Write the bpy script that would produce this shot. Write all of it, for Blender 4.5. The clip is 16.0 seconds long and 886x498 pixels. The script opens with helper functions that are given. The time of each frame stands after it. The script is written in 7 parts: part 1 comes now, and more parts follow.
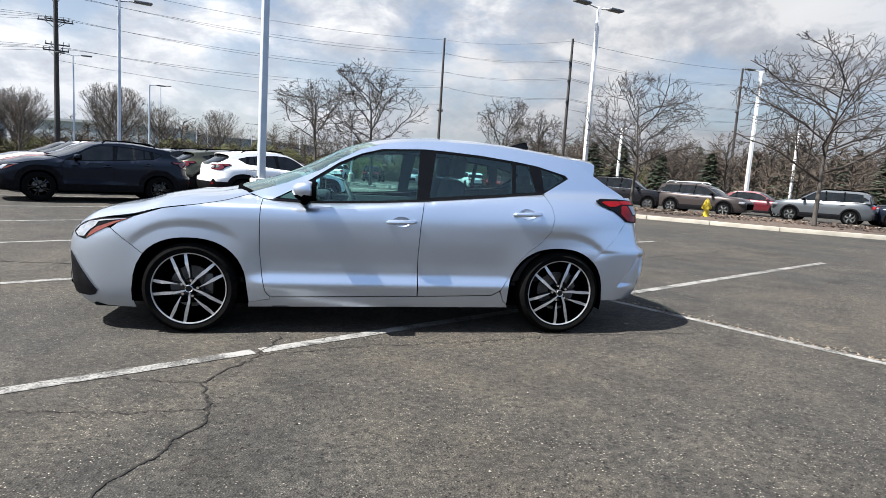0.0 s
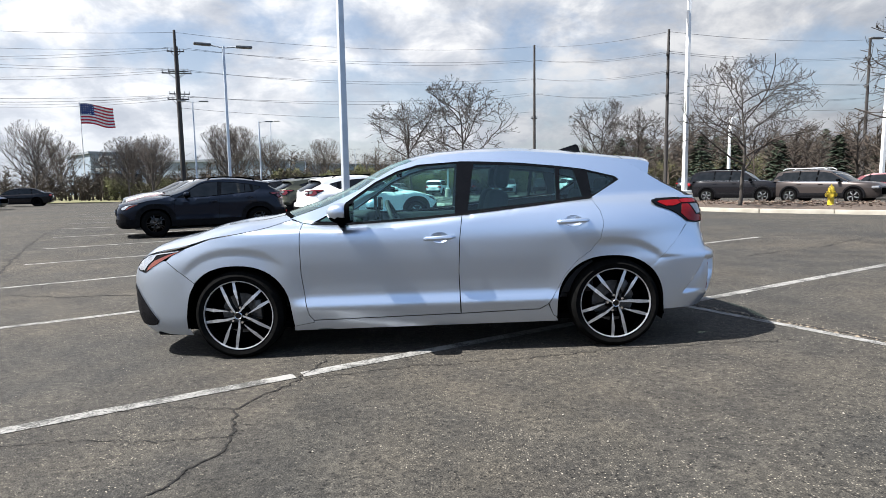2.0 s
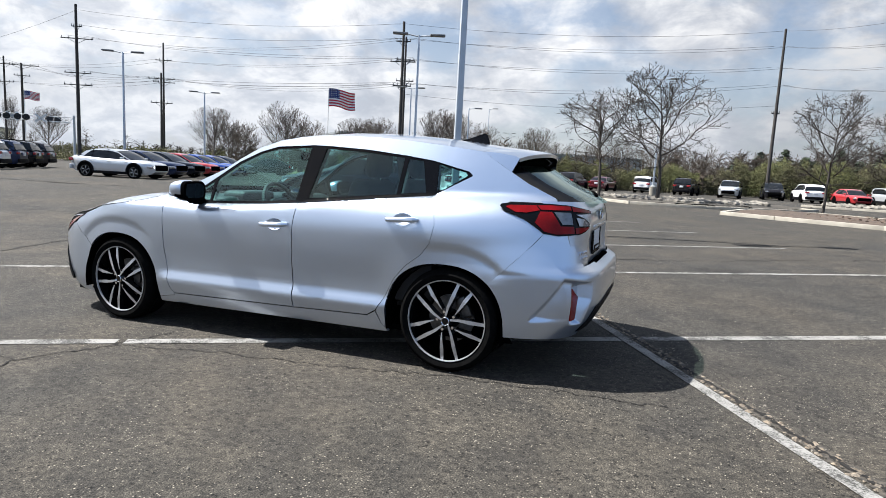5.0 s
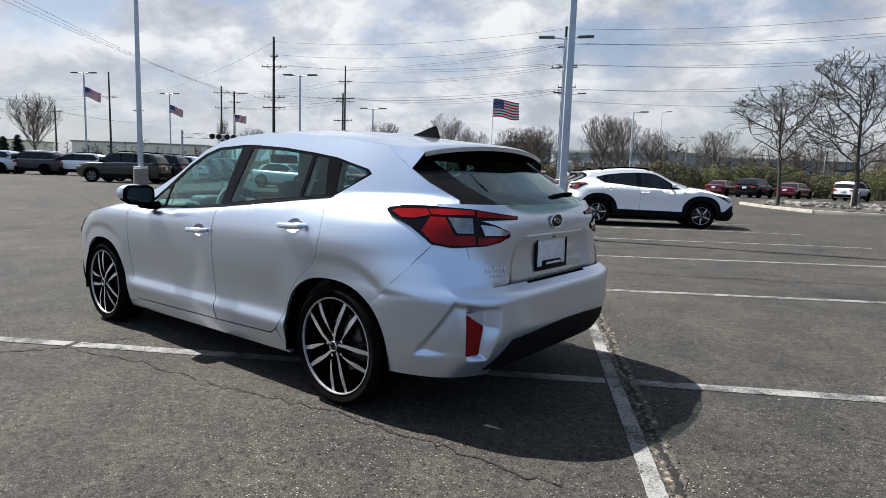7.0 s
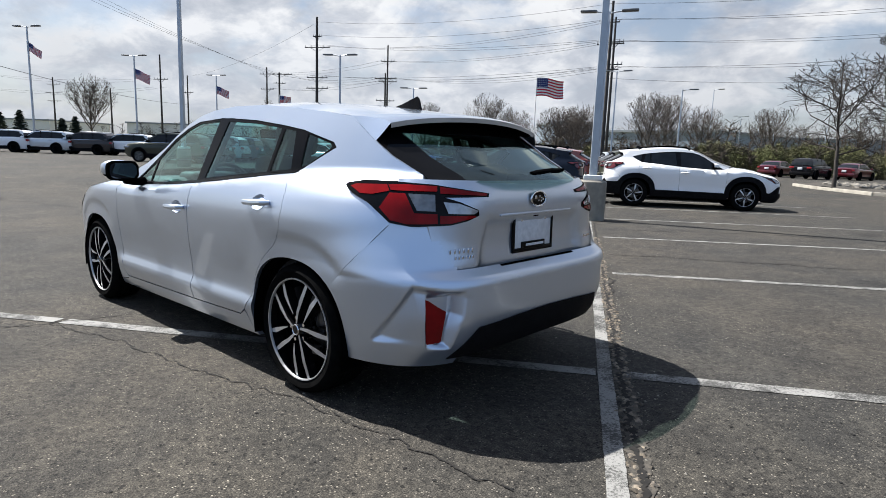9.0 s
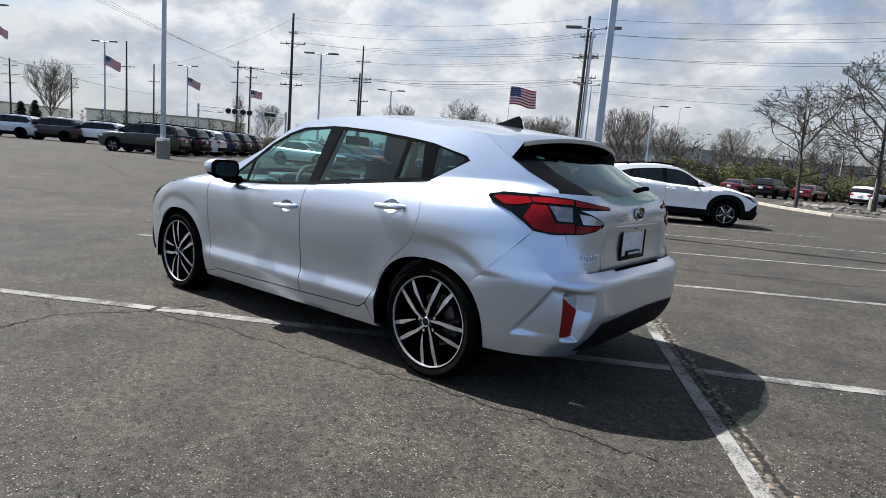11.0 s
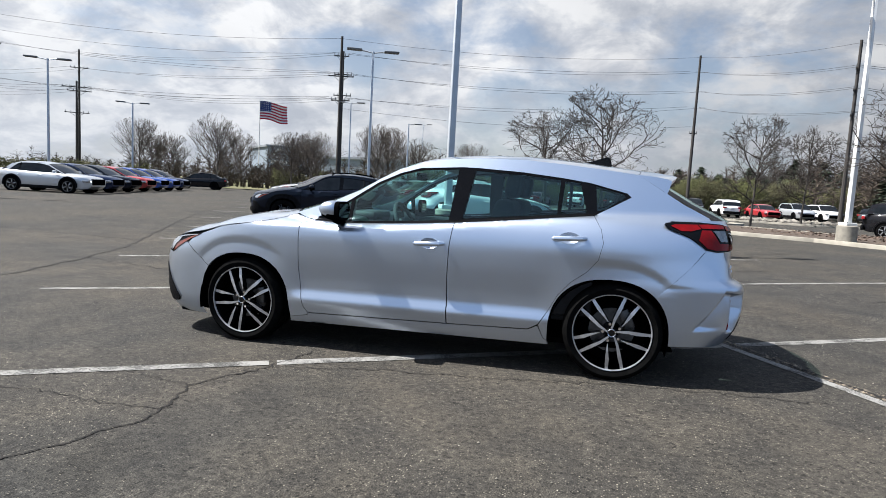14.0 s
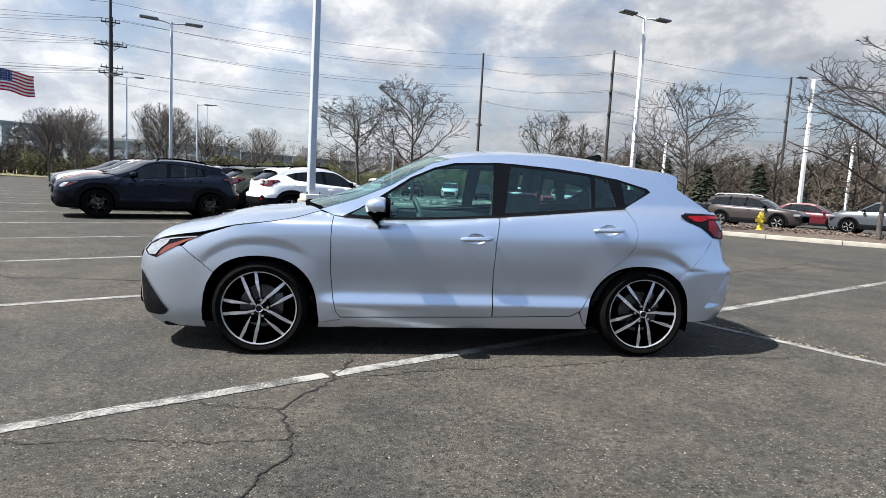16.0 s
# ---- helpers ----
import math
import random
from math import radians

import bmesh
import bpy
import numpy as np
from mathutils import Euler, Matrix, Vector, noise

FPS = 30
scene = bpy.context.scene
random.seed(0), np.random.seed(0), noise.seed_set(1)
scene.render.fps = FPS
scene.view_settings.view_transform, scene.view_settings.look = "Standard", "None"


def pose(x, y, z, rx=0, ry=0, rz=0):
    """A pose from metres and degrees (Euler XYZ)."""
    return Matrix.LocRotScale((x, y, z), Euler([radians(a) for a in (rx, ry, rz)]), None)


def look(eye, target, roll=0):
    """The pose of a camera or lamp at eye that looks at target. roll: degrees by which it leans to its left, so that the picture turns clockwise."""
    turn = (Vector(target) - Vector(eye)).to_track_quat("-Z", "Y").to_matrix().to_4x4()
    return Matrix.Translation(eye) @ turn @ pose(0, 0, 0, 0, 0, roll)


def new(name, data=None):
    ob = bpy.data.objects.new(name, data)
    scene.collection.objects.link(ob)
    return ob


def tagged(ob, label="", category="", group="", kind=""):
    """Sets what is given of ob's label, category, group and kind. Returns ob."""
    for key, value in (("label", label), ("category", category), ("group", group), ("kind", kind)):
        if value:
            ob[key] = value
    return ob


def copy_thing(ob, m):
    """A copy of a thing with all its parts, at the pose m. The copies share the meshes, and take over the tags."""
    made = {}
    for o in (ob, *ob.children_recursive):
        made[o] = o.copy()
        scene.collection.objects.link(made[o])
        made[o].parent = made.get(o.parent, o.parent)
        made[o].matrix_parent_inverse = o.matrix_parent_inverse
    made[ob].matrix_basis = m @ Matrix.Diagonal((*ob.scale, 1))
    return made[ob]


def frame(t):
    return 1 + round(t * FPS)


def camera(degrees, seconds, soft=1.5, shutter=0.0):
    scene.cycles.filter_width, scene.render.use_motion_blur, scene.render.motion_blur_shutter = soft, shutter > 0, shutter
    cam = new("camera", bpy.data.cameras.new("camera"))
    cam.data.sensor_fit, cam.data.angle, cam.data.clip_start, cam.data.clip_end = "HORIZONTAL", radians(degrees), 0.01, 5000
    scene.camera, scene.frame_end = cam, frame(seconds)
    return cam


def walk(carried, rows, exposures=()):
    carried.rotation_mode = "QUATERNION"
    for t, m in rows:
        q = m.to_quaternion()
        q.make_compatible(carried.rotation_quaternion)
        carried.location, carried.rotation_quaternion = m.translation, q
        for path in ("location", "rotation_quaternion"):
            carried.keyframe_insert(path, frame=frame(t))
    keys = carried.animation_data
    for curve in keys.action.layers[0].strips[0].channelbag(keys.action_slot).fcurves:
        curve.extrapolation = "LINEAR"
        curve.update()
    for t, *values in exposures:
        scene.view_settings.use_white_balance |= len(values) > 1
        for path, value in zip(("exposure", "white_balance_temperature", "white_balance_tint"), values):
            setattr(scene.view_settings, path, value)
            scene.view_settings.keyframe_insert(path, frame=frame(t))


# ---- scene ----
cam = camera(73.5, 16.0, soft=0.7)
PATH = [
    (0, (-0.327, -5.103, 1.17), (0.522, -0.214, 0.557), 3.76),
    (0.5, (-0.235, -4.999, 1.192), (0.462, -0.079, 0.642), 3.05),
    (1, (-0.187, -4.97, 1.181), (0.398, -0.03, 0.675), 2.13),
    (1.5, (-0.121, -4.968, 1.18), (0.355, -0.02, 0.641), 0.74),
    (2, (0.147, -4.998, 1.188), (0.111, -0.027, 0.649), -0.92),
    (2.5, (0.5, -4.956, 1.194), (-0.139, -0.033, 0.597), -0.50),
    (3, (0.916, -4.834, 1.206), (-0.09, 0.03, 0.626), 0.16),
    (3.5, (1.33, -4.761, 1.216), (0.216, 0.085, 0.69), 1.45),
    (4, (1.741, -4.579, 1.213), (0.479, 0.228, 0.668), 2.46),
    (4.2, (1.924, -4.503, 1.221), (0.57, 0.274, 0.635), 2.63),
    (6.3, (3.226, -3.334, 1.233), (0.623, 0.889, 0.601), 2.55),
    (6.5, (3.301, -3.227, 1.234), (0.584, 0.923, 0.602), 2.32),
    (7, (3.536, -2.83, 1.226), (0.476, 1.073, 0.588), 2.06),
    (7.5, (3.612, -2.563, 1.218), (0.468, 1.265, 0.535), 2.54),
    (8, (3.665, -2.464, 1.211), (0.475, 1.3, 0.405), 2.16),
    (8.5, (3.678, -2.445, 1.204), (0.418, 1.257, 0.384), 2.05),
    (9, (3.672, -2.437, 1.203), (0.355, 1.217, 0.394), 2.05),
    (9.5, (3.662, -2.477, 1.204), (0.286, 1.125, 0.413), 2.29),
    (10, (3.61, -2.717, 1.206), (0.209, 0.873, 0.472), 2.88),
    (10.2, (3.589, -2.816, 1.218), (0.213, 0.795, 0.468), 3.13),
    (12.3, (2.453, -4.037, 1.205), (0.02, 0.29, 0.609), 5.06),
    (12.5, (2.332, -4.164, 1.206), (-0.015, 0.214, 0.634), 4.62),
    (13, (1.95, -4.402, 1.194), (0.008, 0.174, 0.652), 4.21),
    (13.5, (1.552, -4.598, 1.185), (0.017, 0.13, 0.644), 3.63),
    (14, (1.181, -4.749, 1.193), (-0.052, 0.071, 0.692), 3.18),
    (14.5, (0.776, -4.825, 1.19), (-0.182, 0.056, 0.685), 3.26),
    (15, (0.342, -4.884, 1.199), (-0.164, 0.065, 0.697), 3.78),
    (15.5, (-0.153, -4.889, 1.183), (-0.126, 0.088, 0.702), 2.55),
    (16, (-0.563, -4.867, 1.157), (-0.028, 0.077, 0.643), 3.26),
]
walk(cam, [(t, look(eye, target, roll)) for t, eye, target, roll in PATH], exposures=[(0.0, 1.60, 6300, 10), (4.0, 1.60, 6300, 10), (6.5, 1.22, 6250, 10), (9.5, 1.26, 6250, 10), (12.5, 1.20, 6250, 10), (13.5, 1.25, 6250, 10), (14.5, 1.38, 6300, 10), (16.0, 1.52, 6300, 10)])

# world, sun and exposure
SUN = Vector((-0.70, -0.12, 1.0)).normalized()
world = bpy.data.worlds.new("sky")
scene.world = world
world.use_nodes = True


def link(nt, a, b):
    nt.links.new(a, b)


def build_sky():
    nt = world.node_tree
    nt.nodes.clear()
    N = nt.nodes.new
    out, bg = N("ShaderNodeOutputWorld"), N("ShaderNodeBackground")
    sky = N("ShaderNodeTexSky")
    sky.sky_type, sky.sun_disc = "NISHITA", False
    sky.sun_elevation, sky.sun_rotation = math.asin(SUN.z), math.atan2(SUN.x, SUN.y)
    sky.air_density, sky.dust_density = 1.0, 1.5
    tc, sep = N("ShaderNodeTexCoord"), N("ShaderNodeSeparateXYZ")
    link(nt, tc.outputs["Generated"], sep.inputs[0])
    # clouds lie on a flat deck: direction over height
    h = N("ShaderNodeMath"); h.operation = "MAXIMUM"; h.inputs[1].default_value = 0.0
    link(nt, sep.outputs[2], h.inputs[0])
    ha = N("ShaderNodeMath"); ha.operation = "ADD"; ha.inputs[1].default_value = 0.42
    link(nt, h.outputs[0], ha.inputs[0])
    dx, dy = N("ShaderNodeMath"), N("ShaderNodeMath")
    for n, o in ((dx, 0), (dy, 1)):
        n.operation = "DIVIDE"
        link(nt, sep.outputs[o], n.inputs[0])
        link(nt, ha.outputs[0], n.inputs[1])
    comb = N("ShaderNodeCombineXYZ")
    link(nt, dx.outputs[0], comb.inputs[0])
    link(nt, dy.outputs[0], comb.inputs[1])
    comb.inputs[2].default_value = 3.7
    big, small, veil = N("ShaderNodeTexNoise"), N("ShaderNodeTexNoise"), N("ShaderNodeTexNoise")
    for n, s, d, r in ((big, 2.6, 12.0, 0.58), (small, 5.2, 14.0, 0.61), (veil, 1.6, 6.0, 0.5)):
        n.inputs["Scale"].default_value, n.inputs["Detail"].default_value, n.inputs["Roughness"].default_value = s, d, r
        n.inputs["Distortion"].default_value = 0.25
        link(nt, comb.outputs[0], n.inputs["Vector"])
    cover = N("ShaderNodeValToRGB")
    cover.color_ramp.elements[0].position, cover.color_ramp.elements[1].position = 0.40, 0.53
    cover.color_ramp.elements[0].color = (0.34, 0.34, 0.34, 1)
    # the deck breaks up towards the zenith
    gaps = N("ShaderNodeMapRange")
    gaps.inputs["From Min"].default_value, gaps.inputs["From Max"].default_value = 0.34, 0.80
    gaps.inputs["To Min"].default_value, gaps.inputs["To Max"].default_value = 0.0, 0.20
    link(nt, sep.outputs[2], gaps.inputs[0])
    less = N("ShaderNodeMath"); less.operation = "SUBTRACT"
    link(nt, big.outputs["Fac"], less.inputs[0])
    link(nt, gaps.outputs[0], less.inputs[1])
    link(nt, less.outputs[0], cover.inputs[0])
    tone = N("ShaderNodeValToRGB")
    e = tone.color_ramp.elements
    e[0].position, e[0].color = 0.36, (0.70, 0.745, 0.82, 1)
    e[1].position, e[1].color = 0.60, (1.34, 1.33, 1.31, 1)
    mid = tone.color_ramp.elements.new(0.48)
    mid.color = (0.92, 0.95, 1.0, 1)
    link(nt, small.outputs["Fac"], tone.inputs[0])
    vr = N("ShaderNodeMapRange")
    vr.inputs["From Min"].default_value, vr.inputs["From Max"].default_value = 0.35, 0.65
    vr.inputs["To Min"].default_value, vr.inputs["To Max"].default_value = 0.84, 1.10
    link(nt, veil.outputs["Fac"], vr.inputs[0])
    cl = N("ShaderNodeMix"); cl.data_type = "RGBA"; cl.blend_type = "MULTIPLY"; cl.inputs["Factor"].default_value = 1.0
    link(nt, tone.outputs[0], cl.inputs["A"])
    link(nt, vr.outputs[0], cl.inputs["B"])
    bright = N("ShaderNodeMix"); bright.data_type = "RGBA"; bright.blend_type = "MULTIPLY"; bright.inputs["Factor"].default_value = 1.0
    # clouds brighter towards the sun; dimmed away from it to shade the car's tail
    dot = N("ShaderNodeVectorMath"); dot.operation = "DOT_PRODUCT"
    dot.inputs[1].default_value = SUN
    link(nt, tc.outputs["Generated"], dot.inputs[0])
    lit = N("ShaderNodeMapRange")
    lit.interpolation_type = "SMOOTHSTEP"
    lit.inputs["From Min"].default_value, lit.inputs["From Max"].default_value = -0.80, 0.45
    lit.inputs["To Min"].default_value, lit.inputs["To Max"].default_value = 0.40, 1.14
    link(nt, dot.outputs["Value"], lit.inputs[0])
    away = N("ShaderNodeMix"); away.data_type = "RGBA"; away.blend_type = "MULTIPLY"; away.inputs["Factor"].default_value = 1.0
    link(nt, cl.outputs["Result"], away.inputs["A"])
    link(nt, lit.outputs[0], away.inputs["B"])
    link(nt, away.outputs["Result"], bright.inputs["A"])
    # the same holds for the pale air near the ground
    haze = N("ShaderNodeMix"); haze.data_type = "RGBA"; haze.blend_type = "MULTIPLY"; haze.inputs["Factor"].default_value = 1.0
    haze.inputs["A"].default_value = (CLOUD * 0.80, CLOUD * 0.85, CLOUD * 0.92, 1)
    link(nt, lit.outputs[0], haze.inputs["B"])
    bright.inputs["B"].default_value = (CLOUD, CLOUD, CLOUD * 1.01, 1)
    mix = N("ShaderNodeMix"); mix.data_type = "RGBA"
    # the deck breaks up into blue sky on the side away from the sun
    side = N("ShaderNodeVectorMath"); side.operation = "DOT_PRODUCT"
    side.inputs[1].default_value = Vector((0.70, -0.71, 0.0))
    link(nt, tc.outputs["Generated"], side.inputs[0])
    broken = N("ShaderNodeMapRange")
    broken.interpolation_type = "SMOOTHSTEP"
    broken.inputs["From Min"].default_value, broken.inputs["From Max"].default_value = -0.15, 0.65
    broken.inputs["To Min"].default_value, broken.inputs["To Max"].default_value = 1.0, 0.30
    link(nt, side.outputs["Value"], broken.inputs[0])
    share = N("ShaderNodeMath"); share.operation = "MULTIPLY"
    link(nt, cover.outputs[0], share.inputs[0])
    link(nt, broken.outputs[0], share.inputs[1])
    link(nt, share.outputs[0], mix.inputs["Factor"])
    link(nt, sky.outputs[0], mix.inputs["A"])
    link(nt, bright.outputs["Result"], mix.inputs["B"])
    # paler towards the horizon
    hz = N("ShaderNodeMapRange")
    hz.inputs["From Min"].default_value, hz.inputs["From Max"].default_value = 0.0, 0.22
    hz.inputs["To Min"].default_value, hz.inputs["To Max"].default_value = 0.65, 0.0
    link(nt, sep.outputs[2], hz.inputs[0])
    pale = N("ShaderNodeMix"); pale.data_type = "RGBA"
    link(nt, hz.outputs[0], pale.inputs["Factor"])
    link(nt, mix.outputs["Result"], pale.inputs["A"])
    # where the deck is broken the low air is blue
    blue = N("ShaderNodeMapRange")
    blue.interpolation_type = "SMOOTHSTEP"
    blue.inputs["From Min"].default_value, blue.inputs["From Max"].default_value = -0.15, 0.65
    link(nt, side.outputs["Value"], blue.inputs[0])
    air = N("ShaderNodeMix"); air.data_type = "RGBA"
    link(nt, blue.outputs[0], air.inputs["Factor"])
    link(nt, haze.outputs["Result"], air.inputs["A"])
    air.inputs["B"].default_value = (CLOUD * 0.66, CLOUD * 0.90, CLOUD * 1.28, 1)
    link(nt, air.outputs["Result"], pale.inputs["B"])
    # flat blue added over the unseen side to brighten the car's flank
    half = N("ShaderNodeMath"); half.operation = "MULTIPLY"; half.inputs[1].default_value = 0.55
    link(nt, blue.outputs[0], half.inputs[0])
    open_sky = N("ShaderNodeMix"); open_sky.data_type = "RGBA"
    open_sky.inputs["B"].default_value = (CLOUD * 0.60, CLOUD * 0.88, CLOUD * 1.38, 1)
    link(nt, half.outputs[0], open_sky.inputs["Factor"])
    link(nt, pale.outputs["Result"], open_sky.inputs["A"])
    link(nt, open_sky.outputs["Result"], bg.inputs["Color"])
    bg.inputs["Strength"].default_value = 0.05
    link(nt, bg.outputs[0], out.inputs[0])


CLOUD = 5.2
build_sky()
sun_data = bpy.data.lights.new("sun", "SUN")
sun_data.energy, sun_data.angle, sun_data.color = 5.0, radians(0.55), (1.0, 0.965, 0.91)
sun = new("sun", sun_data)
sun.matrix_world = look((-20, -5, 30), Vector((-20, -5, 30)) - SUN)

# materials
def base_mat(name, rough=0.5, metal=0.0):
    m = bpy.data.materials.new(name)
    m.use_nodes = True
    b = m.node_tree.nodes["Principled BSDF"]
    b.inputs["Roughness"].default_value, b.inputs["Metallic"].default_value = rough, metal
    if rough > 0.5:
        b.inputs["Specular IOR Level"].default_value = 0.3
    return m, m.node_tree, b


def surface(name, c1, c2=None, scale=8.0, rough=0.6, metal=0.0, bump=0.0, bump_scale=60.0, detail=6.0, spread=0.12, island=0.0, coat=0.0, stretch=(1, 1, 1), random_tone=0.0):
    """Two tones by noise, with rough patches and a fine relief."""
    m, nt, b = base_mat(name, rough, metal)
    N = nt.nodes.new
    c2 = c2 or tuple(v * 0.82 for v in c1)
    tc, mp = N("ShaderNodeTexCoord"), N("ShaderNodeMapping")
    mp.inputs["Scale"].default_value = stretch
    link(nt, tc.outputs["Object"], mp.inputs[0])
    n = N("ShaderNodeTexNoise")
    n.inputs["Scale"].default_value, n.inputs["Detail"].default_value = scale, detail
    link(nt, mp.outputs[0], n.inputs["Vector"])
    r = N("ShaderNodeValToRGB")
    r.color_ramp.elements[0].position, r.color_ramp.elements[1].position = 0.36, 0.64
    r.color_ramp.elements[0].color, r.color_ramp.elements[1].color = (*c2, 1), (*c1, 1)
    link(nt, n.outputs["Fac"], r.inputs[0])
    col = r.outputs[0]
    if island or random_tone:
        src = N("ShaderNodeNewGeometry").outputs["Random Per Island"] if island else N("ShaderNodeObjectInfo").outputs["Random"]
        amount = island or random_tone
        mr = N("ShaderNodeMapRange")
        mr.inputs["To Min"].default_value, mr.inputs["To Max"].default_value = 1 - amount, 1 + amount
        link(nt, src, mr.inputs[0])
        mx = N("ShaderNodeMix"); mx.data_type = "RGBA"; mx.blend_type = "MULTIPLY"; mx.inputs["Factor"].default_value = 1.0
        link(nt, col, mx.inputs["A"])
        link(nt, mr.outputs[0], mx.inputs["B"])
        col = mx.outputs["Result"]
    link(nt, col, b.inputs["Base Color"])
    rr = N("ShaderNodeMapRange")
    rr.inputs["To Min"].default_value, rr.inputs["To Max"].default_value = max(0.02, rough - spread), min(1, rough + spread)
    link(nt, n.outputs["Fac"], rr.inputs[0])
    link(nt, rr.outputs[0], b.inputs["Roughness"])
    if coat:
        b.inputs["Coat Weight"].default_value, b.inputs["Coat Roughness"].default_value = coat, 0.03
    if bump:
        n2, bp = N("ShaderNodeTexNoise"), N("ShaderNodeBump")
        n2.inputs["Scale"].default_value, n2.inputs["Detail"].default_value = bump_scale, 4.0
        bp.inputs["Strength"].default_value, bp.inputs["Distance"].default_value = bump, 0.01
        link(nt, mp.outputs[0], n2.inputs["Vector"])
        link(nt, n2.outputs["Fac"], bp.inputs["Height"])
        link(nt, bp.outputs[0], b.inputs["Normal"])
    return m


def paint(name, c, metal=0.0, rough=0.35, coat=1.0):
    """Clear-coated car paint with fine flake and a little road dust."""
    m, nt, b = base_mat(name, rough, metal)
    N = nt.nodes.new
    tc, fl, du = N("ShaderNodeTexCoord"), N("ShaderNodeTexNoise"), N("ShaderNodeTexNoise")
    fl.inputs["Scale"].default_value, du.inputs["Scale"].default_value, du.inputs["Detail"].default_value = 900.0, 3.0, 7.0
    for n in (fl, du):
        link(nt, tc.outputs["Object"], n.inputs["Vector"])
    mx = N("ShaderNodeMix"); mx.data_type = "RGBA"
    mx.inputs["A"].default_value = (*[v * 0.9 for v in c], 1)
    mx.inputs["B"].default_value = (*[min(1, v * 1.08) for v in c], 1)
    link(nt, fl.outputs["Fac"], mx.inputs["Factor"])
    link(nt, mx.outputs["Result"], b.inputs["Base Color"])
    rr = N("ShaderNodeMapRange")
    rr.inputs["To Min"].default_value, rr.inputs["To Max"].default_value = rough - 0.03, rough + 0.05
    link(nt, du.outputs["Fac"], rr.inputs[0])
    link(nt, rr.outputs[0], b.inputs["Roughness"])
    b.inputs["Coat Weight"].default_value, b.inputs["Coat Roughness"].default_value = coat, 0.04
    b.inputs["Specular IOR Level"].default_value = 0.5 if coat == 1.0 else 0.08
    return m


def pane_glass(name, tint, gloss=0.015, ior=1.6):
    """Thin tinted pane: see-through colour under a Fresnel reflection."""
    m = bpy.data.materials.new(name)
    m.use_nodes = True
    nt = m.node_tree
    nt.nodes.clear()
    N = nt.nodes.new
    out, mix, tr, gl = N("ShaderNodeOutputMaterial"), N("ShaderNodeMixShader"), N("ShaderNodeBsdfTransparent"), N("ShaderNodeBsdfGlossy")
    lw, power, fr = N("ShaderNodeLayerWeight"), N("ShaderNodeMath"), N("ShaderNodeMapRange")
    tr.inputs[0].default_value = (*tint, 1)
    gl.inputs["Roughness"].default_value = gloss
    gl.inputs[0].default_value = (0.84, 1.0, 0.95, 1)
    lw.inputs[0].default_value = 0.5
    power.operation = "POWER"
    power.inputs[1].default_value = 5.0
    fr.inputs["To Min"].default_value = ((ior - 1) / (ior + 1)) ** 2
    link(nt, lw.outputs["Facing"], power.inputs[0])
    link(nt, power.outputs[0], fr.inputs["Value"])
    link(nt, fr.outputs[0], mix.inputs[0])
    link(nt, tr.outputs[0], mix.inputs[1])
    link(nt, gl.outputs[0], mix.inputs[2])
    link(nt, mix.outputs[0], out.inputs[0])
    return m


